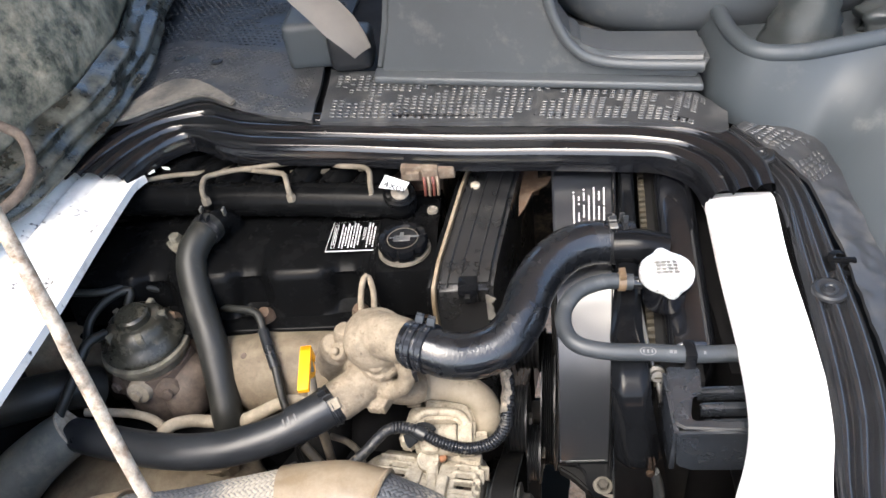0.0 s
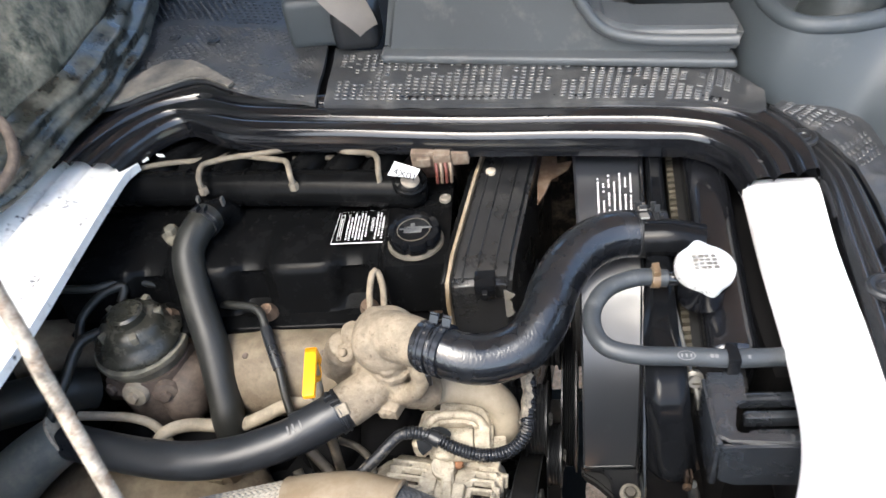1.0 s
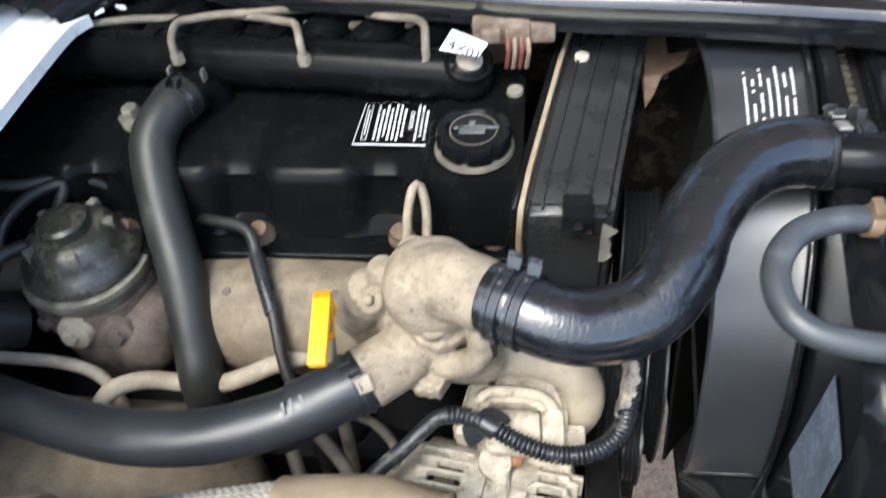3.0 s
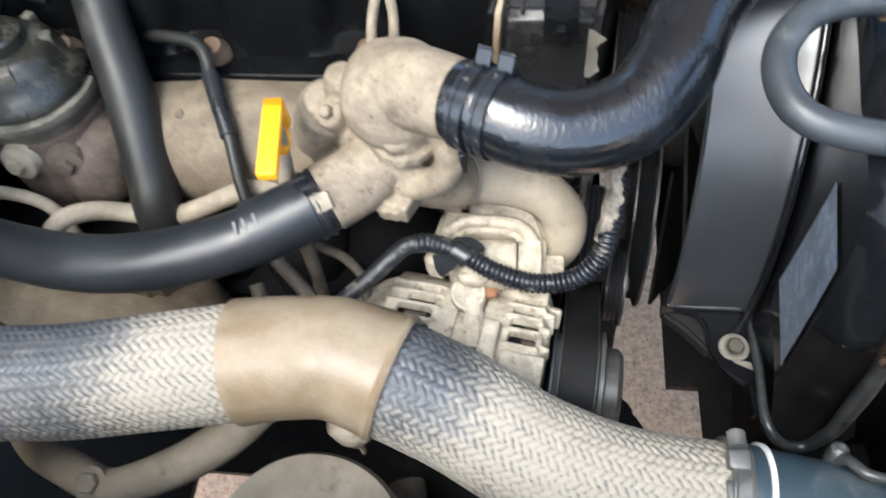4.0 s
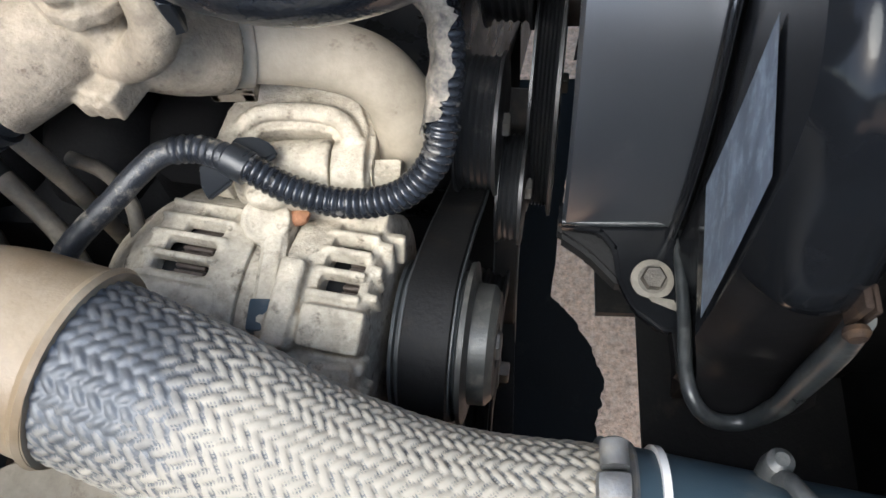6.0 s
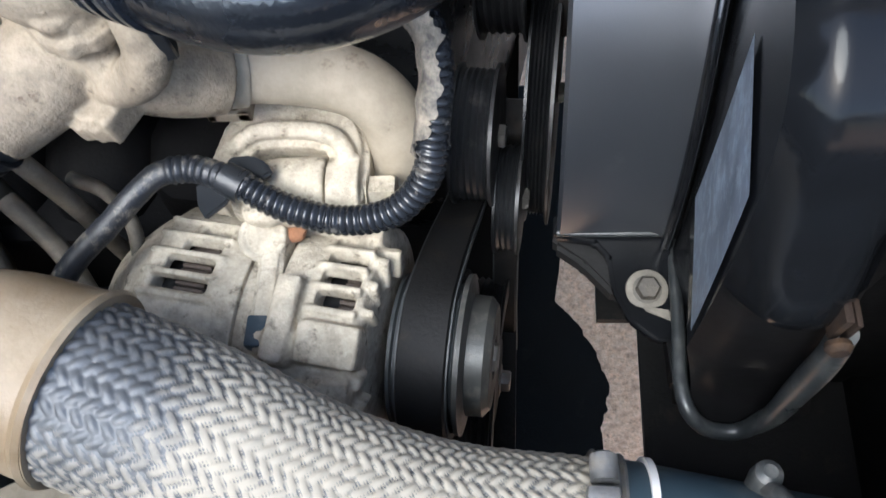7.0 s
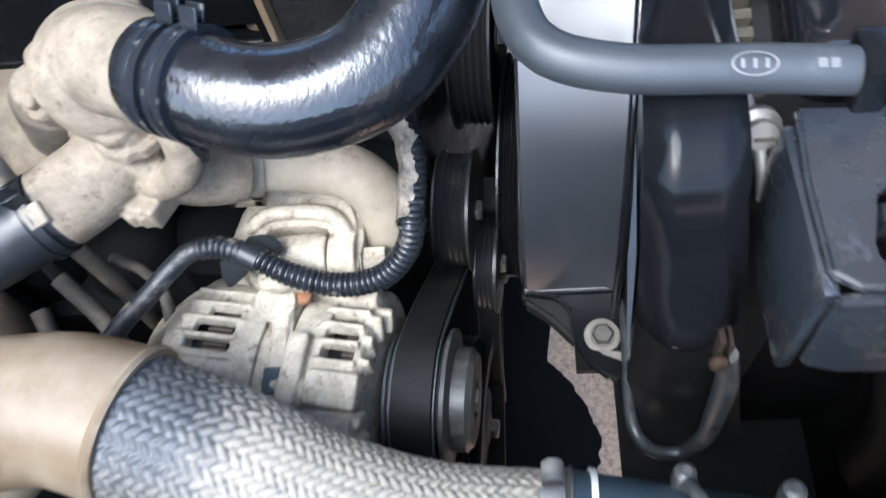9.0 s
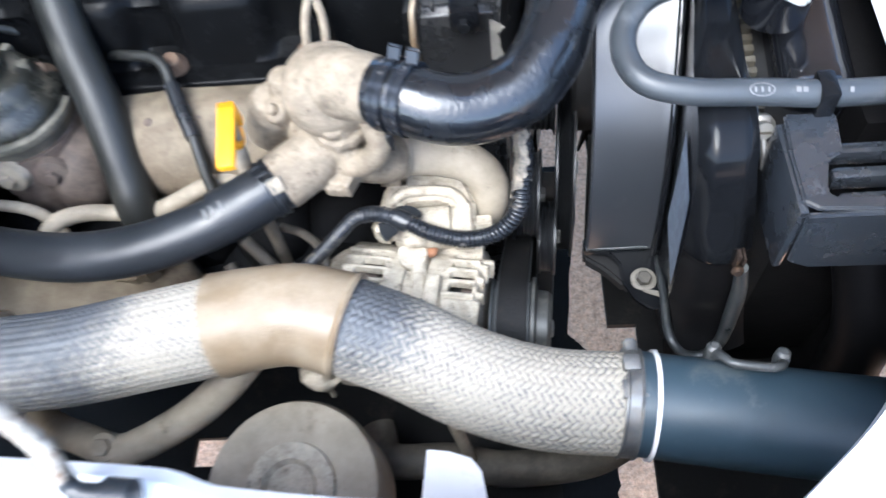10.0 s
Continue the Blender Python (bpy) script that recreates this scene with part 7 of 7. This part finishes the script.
    lathe(s, (0.10, cy, cz), (1, 0, 0), [(0, 0.07), (0.004, 0.075), (0.05, 0.075), (0.05, 0.0)], 32)
    part("hub", s, M_DARK, fan)
    for i in range(7):
        a = 2 * math.pi * i / 7 + 0.55
        u = Vector((0, math.cos(a), math.sin(a)))
        t = Vector((0, -math.sin(a), math.cos(a)))
        vs = []
        for k in range(6):
            rr = 0.07 + 0.160 * k / 5
            for w_, xo in ((-0.045, -0.018), (0.0, 0.0), (0.045, 0.020)):
                for th in (0, 0.003):
                    vs.append(Vector((0.135 + xo + th, cy, cz)) + u * rr + t * (w_ + 0.02 * k / 5))
        fs = []
        for k in range(5):
            for c in range(2):
                for th in (0, 1):
                    b0 = k * 6 + c * 2 + th
                    fs.append((b0, b0 + 2, b0 + 8, b0 + 6))
            fs += [(k * 6, k * 6 + 1, k * 6 + 7, k * 6 + 6), (k * 6 + 4, k * 6 + 5, k * 6 + 11, k * 6 + 10)]
        part("blade", Shape().add(vs, fs), M_DARK, fan)
    turn_far(base)
    turn_far(fan)


def turn_far(base, keep=()):
    """The radiator side stands at a slight angle: its far end lies further forward."""
    for ob in base.children_recursive:
        if ob.name.split(".")[0] not in keep:
            for v in ob.data.vertices:
                k = min(1.0, max(0.0, (v.co.x - 0.106) / 0.058))
                v.co.x += (0.036 + 0.064 * k) * max(0.0, v.co.y - 0.76)


def radiator():
    base = thing("radiator", "black painted radiator with aluminium fin core", "radiator", (0.24, 1.0, 0.55))
    s = Shape()
    box(s, 0.202, 0.250, 0.72, 1.36, 0.52, 0.950, 0.002)
    part("core", s, M_DARK, base)
    for i in range(60):
        s = Shape()
        y = 0.722 + i * 0.0105
        box(s, 0.2000, 0.2075, y, y + 0.0055, 0.942, 0.956, 0.0, 1)
        part("fin", s, M_FIN, base)
    s = Shape()
    box(s, 0.2165, 0.268, 0.742, 1.30, 0.896, 0.974, 0.022, 6)
    part("top_tank", s, M_BLACK, base)
    s = Shape()
    lathe(s, (0.222, 0.812, 0.975), (0, 0, 1), [(0, 0.022), (0.026, 0.022), (0.028, 0.026), (0.036, 0.026)], 32)
    part("filler_neck", s, M_BLACK, base)
    s = Shape()
    tube(s, [(0.18, 0.888, 0.986), (0.205, 0.884, 0.988), (0.235, 0.88, 0.982)], 0.020, 24)
    part("inlet", s, M_SHROUD, base)
    s = Shape()
    tube(s, [(0.205, 0.812, 1.0), (0.195, 0.812, 1.002), (0.180, 0.812, 1.004)], 0.007, 14)
    part("overflow_spigot", s, M_BLACK, base)
    s = Shape()
    n = 64
    prof = [(0.0, 0.0250), (0.0, 0.0275), (0.007, 0.0280), (0.009, 0.0268), (0.010, 0.020), (0.0085, 0.018), (0.0095, 0.0)]
    vs = []
    for h, r in prof:
        for i in range(n):
            a = 2 * math.pi * i / n
            e = max(0, math.cos(2 * (a - 1.62))) ** 8 * (0.007 if 0.0255 < r < 0.03 else 0)
            vs.append((0.222 + (r + e) * math.cos(a), 0.812 + (r + e) * math.sin(a), 1.010 + h))
    s.add(vs, [(j * n + i, j * n + (i + 1) % n, (j + 1) * n + (i + 1) % n, (j + 1) * n + i) for j in range(len(prof) - 1) for i in range(n)])
    cap = part("cap", s, M_CHROME, base, "bright pressed steel cap with two ears")
    s = Shape()
    rnd = random.Random(8)
    for i in range(4):
        for k in range(4):
            x, y = 0.212 + k * 0.0058, 0.806 + i * 0.005
            box(s, x, x + rnd.uniform(0.003, 0.005), y, y + 0.0028, 1.0192, 1.0202, 0.0, 1)
    part("stamped_marks", s, M_STEEL, cap, "stamped marks")
    turn_far(base, ("cap", "filler_neck", "inlet", "overflow_spigot", "stamped_marks"))
    # overflow hose
    b2 = thing("overflow_hose", "thin dark grey rubber overflow hose with white print", "hose", (0.15, 0.72, 0.99))
    s = Shape()
    tube(s, [(0.188, 0.812, 1.003), (0.161, 0.8115, 1.0065), (0.132, 0.800, 1.0065), (0.1155, 0.778, 1.0035), (0.1135, 0.754, 1.000), (0.124, 0.7355, 0.997), (0.152, 0.7275, 0.994), (0.196, 0.727, 0.990), (0.236, 0.727, 0.985), (0.30, 0.735, 0.975)], 0.0086, 20)
    part("hose", s, M_RUBBERC, b2)
    s = Shape()
    lathe(s, (0.173, 0.8118, 1.0052), (1, 0, -0.1), [(0, 0.0086), (0, 0.0102), (0.0075, 0.0102), (0.0075, 0.0086)], 20)
    box(s, 0.174, 0.181, 0.805, 0.819, 1.0125, 1.0185, 0.001)
    part("clamp", s, M_AMBER, b2, "amber plastic clamp")
    s = Shape()
    box(s, 0.2265, 0.2375, 0.7165, 0.7375, 0.974, 0.9955, 0.002)
    part("clip", s, M_SHROUD, b2, "black retaining clip")
    s = Shape()
    def on_hose(x, v):
        # v: metres round the hose from its crest towards the door
        a = v / 0.0090
        cy, cz = 0.7270 + (x - 0.19) * 0.01, 0.9906 - (x - 0.19) * 0.11
        return (x, cy - 0.0096 * math.sin(a), cz + 0.0096 * math.cos(a))
    for k in range(24):
        a0, a1 = 2 * math.pi * k / 24, 2 * math.pi * (k + 1) / 24
        s.add([on_hose(0.191 + rr * 0.0080 * math.cos(t), 0.005 + rr * 0.0040 * math.sin(t)) for rr, t in ((1, a0), (1, a1), (0.86, a1), (0.86, a0))], [(0, 1, 2, 3)])
    for x, wd in ((0.187, 0.0007), (0.191, 0.0007), (0.195, 0.0007), (0.213, 0.0015), (0.217, 0.0015), (0.245, 0.0012)):
        s.add([on_hose(x - wd, 0.0065), on_hose(x + wd, 0.0065), on_hose(x + wd, 0.0035), on_hose(x - wd, 0.0035)], [(0, 1, 2, 3)])
    o = part("print", s, M_PALE, b2, "pale oval emblem and marks")
    o["kind"] = "stuff"


def front_support():
    base = thing("radiator_support_bracket", "black stamped steel support with slots", "bracket", (0.26, 0.66, 0.95))
    s = Shape()
    prism(s, [(0.210, 0.722), (0.207, 0.690), (0.207, 0.656), (0.215, 0.650), (0.37, 0.640), (0.37, 0.650), (0.224, 0.6585), (0.2225, 0.664), (0.2285, 0.686), (0.2375, 0.689), (0.241, 0.720)], "xy", 0.970, 0.975, 0.0015, 2)
    part("top_plate", s, M_SUPPORT, base)
    s = Shape()
    prism(s, [(0.208, 0.972), (0.211, 0.918), (0.225, 0.910), (0.37, 0.905), (0.37, 0.972)], "xz", 0.646, 0.650, 0.0015, 2)
    part("front_plate", s, M_SUPPORT, base)
    s = Shape()
    box(s, 0.205, 0.211, 0.650, 0.718, 0.905, 0.970, 0.0025)
    part("side_plate", s, M_SUPPORT, base)
    # black panel added where only a dark void shows
    s = Shape()
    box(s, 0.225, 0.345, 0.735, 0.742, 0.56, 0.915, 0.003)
    part("lower_panel", s, M_VOID, base, "black panel that stands for shade below the slots")
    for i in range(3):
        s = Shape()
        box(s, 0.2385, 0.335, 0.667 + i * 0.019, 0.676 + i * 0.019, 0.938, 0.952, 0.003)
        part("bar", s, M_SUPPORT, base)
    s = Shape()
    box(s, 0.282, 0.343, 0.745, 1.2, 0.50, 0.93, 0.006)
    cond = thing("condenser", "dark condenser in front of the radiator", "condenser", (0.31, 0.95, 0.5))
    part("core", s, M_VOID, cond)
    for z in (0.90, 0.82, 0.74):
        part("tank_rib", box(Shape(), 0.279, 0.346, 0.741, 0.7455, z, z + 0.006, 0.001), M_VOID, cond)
    s = Shape()
    tube(s, [(0.300, 0.745, 0.84), (0.310, 0.712, 0.815), (0.322, 0.685, 0.770), (0.332, 0.672, 0.72), (0.336, 0.668, 0.66)], lambda u, d: 0.021 + 0.006 * u, 24)
    duct = thing("air_duct", "black rubber air duct below the support", "duct", (0.336, 0.668, 0.66))
    part("sleeve", s, M_LOWWALL, duct)
    s = Shape()
    lathe(s, (0.3085, 0.718, 0.820), (0.3, -0.72, -0.62), [(0, 0.0205), (0, 0.0235), (0.007, 0.0240), (0.007, 0.0205)], 28)
    part("band", s, M_PULLEY, duct, "dark clamp band")
    s = Shape()
    tube(s, [(0.199, 0.92, 0.968), (0.197, 0.80, 0.966), (0.199, 0.745, 0.960), (0.204, 0.722, 0.948), (0.207, 0.712, 0.930)], 0.0026, 10)
    lathe(s, (0.203, 0.732, 0.952), (0, -1, 0.5), [(0, 0.009), (0.004, 0.009), (0.006, 0.006), (0.010, 0.006)], 14)
    single("core_strap", s, M_STEEL, "dusty metal strap between shroud and radiator", "strap")


def low_parts():
    # oil filter, brackets, chassis rails and under-cover
    base = thing("oil_filter", "dusty tan oil filter with grey centre", "oil filter", (-0.19, 0.59, 0.62))
    ax = Vector((0.0, -0.12, 0.99)).normalized()
    s = Shape()
    lathe(s, (-0.160, 0.566, 0.632), ax, [(0, 0.074), (0.085, 0.077), (0.094, 0.074), (0.097, 0.066), (0.094, 0.036)], 48)
    part("can", s, M_PIPE, base)
    s = Shape()
    lathe(s, Vector((-0.160, 0.566, 0.632)) + ax * 0.090, ax, [(0, 0.040), (0.010, 0.038), (0.012, 0.024), (0.006, 0.020), (0.006, 0)], 32)
    part("centre", s, M_CASTG, base, "grey stepped centre")
    base = thing("engine_mount_arm", "dusty tan bracket arm", "bracket", (-0.33, 0.63, 0.66))
    s = Shape()
    tube(s, [(-0.185, 0.672, 0.775), (-0.225, 0.640, 0.745), (-0.267, 0.620, 0.720), (-0.315, 0.604, 0.700), (-0.345, 0.601, 0.690), (-0.385, 0.615, 0.680), (-0.43, 0.633, 0.660), (-0.48, 0.66, 0.62)], lambda u, d: 0.0165 - 0.001 * u, 16)
    part("arm", s, M_PIPE, base)
    part("bolt", bolt(Shape(), (-0.350, 0.600, 0.704), (0, -0.3, 1), 0.009, 0.008), M_TANPIPE, base)
    s = Shape()
    lump(s, (-0.132, 0.640, 0.765), (0.017, 0.013, 0.016), 6, 0.4, 2, freq=3)
    box(s, -0.128, -0.125, 0.630, 0.634, 0.735, 0.762, 0.0005, 1)
    single("band_tie", s, M_CASTG, "crumpled foil tie under the hose band", "tie")
    s = Shape()
    prism(s, [(-0.035, 0.564), (-0.018, 0.562), (-0.002, 0.557), (0.006, 0.547), (0.010, 0.525), (-0.038, 0.527)], "xy", 0.799, 0.8015, 0.0)
    single("hanging_tag", s, M_WHITE, "white plastic tag near the sill", "tag")
    base = thing("lower_pipe", "dusty tan-grey pipe low under the braided hose", "pipe", (0, 0.60, 0.62))
    part("pipe", tube(Shape(), [(-0.110, 0.640, 0.615), (-0.095, 0.606, 0.618), (-0.034, 0.603, 0.620), (0.022, 0.594, 0.620), (0.098, 0.601, 0.620), (0.150, 0.630, 0.60)], 0.0175, 20), M_LINE, base)
    part("strut", tube(Shape(), [(-0.026, 0.620, 0.735), (-0.022, 0.611, 0.70), (-0.013, 0.600, 0.635)], 0.006, 12), M_TANPIPE, base, "pale thin strut")
    # rails
    s = Shape()
    box(s, -0.8, 0.8, 0.47, 0.54, 0.40, 0.56, 0.01)
    box(s, -0.8, 0.8, 1.35, 1.45, 0.40, 0.56, 0.01)
    single("chassis_rail", s, M_DARK, "dark dusty chassis rail", "chassis", "structure")
    # under-cover with openings
    base = thing("under_cover", "dark engine bay under-cover with gaps", "under cover", (0, 0.9, 0.5), kind="structure")
    for x0, x1, y0, y1, z in ((-0.75, -0.355, 0.54, 1.35, 0.49), (-0.355, -0.288, 0.54, 0.634, 0.49), (-0.355, -0.288, 0.668, 1.35, 0.49), (-0.288, 0.078, 0.54, 1.35, 0.49), (0.149, 0.42, 0.802, 1.35, 0.478), (0.184, 0.42, 0.54, 0.802, 0.478)):
        part("cover_plate", box(Shape(), x0, x1, y0, y1, z, z + 0.01, 0.0), M_DARK, base)
    # added low dark sheet, hung below the cover, that draws a ragged dark edge
    part("guard_web", box(Shape(), -0.030, -0.020, 0.60, 1.30, 0.150, 0.495, 0.0), M_DARK, base)
    rnd = random.Random(2)
    edge = [(0.166, 1.30), (0.164, 1.265), (0.145, 1.115), (0.136, 1.062), (0.121, 0.940), (0.140, 0.922), (0.158, 0.900), (0.174, 0.868), (0.189, 0.832), (0.190, 0.810), (0.181, 0.770), (0.186, 0.72), (0.180, 0.66), (0.176, 0.54)]
    fine = []
    for (xa, ya), (xb, yb) in zip(edge, edge[1:]):
        for k in range(5):
            t = k / 5
            fine.append((xa + (xb - xa) * t + rnd.uniform(-0.003, 0.003), ya + (yb - ya) * t + rnd.uniform(-0.002, 0.002)))
    part("torn_edge", prism(Shape(), [(-0.03, 1.30)] + fine + [(-0.03, 0.54)], "xy", 0.140, 0.152, 0.0), M_VOID, base, "added dark sheet with a ragged edge")


ground()
cab()
seat_box()
mats()
trims()
seat()
prop_rod()
head_cover()
timing_cover()
intake()
scrap()
breather_hose()
exhaust_side()
dipstick()
thermostat()
coolant_hoses()
boost_hose()
alternator()
front_drive()
loom()
shroud()
radiator()
front_support()
low_parts()
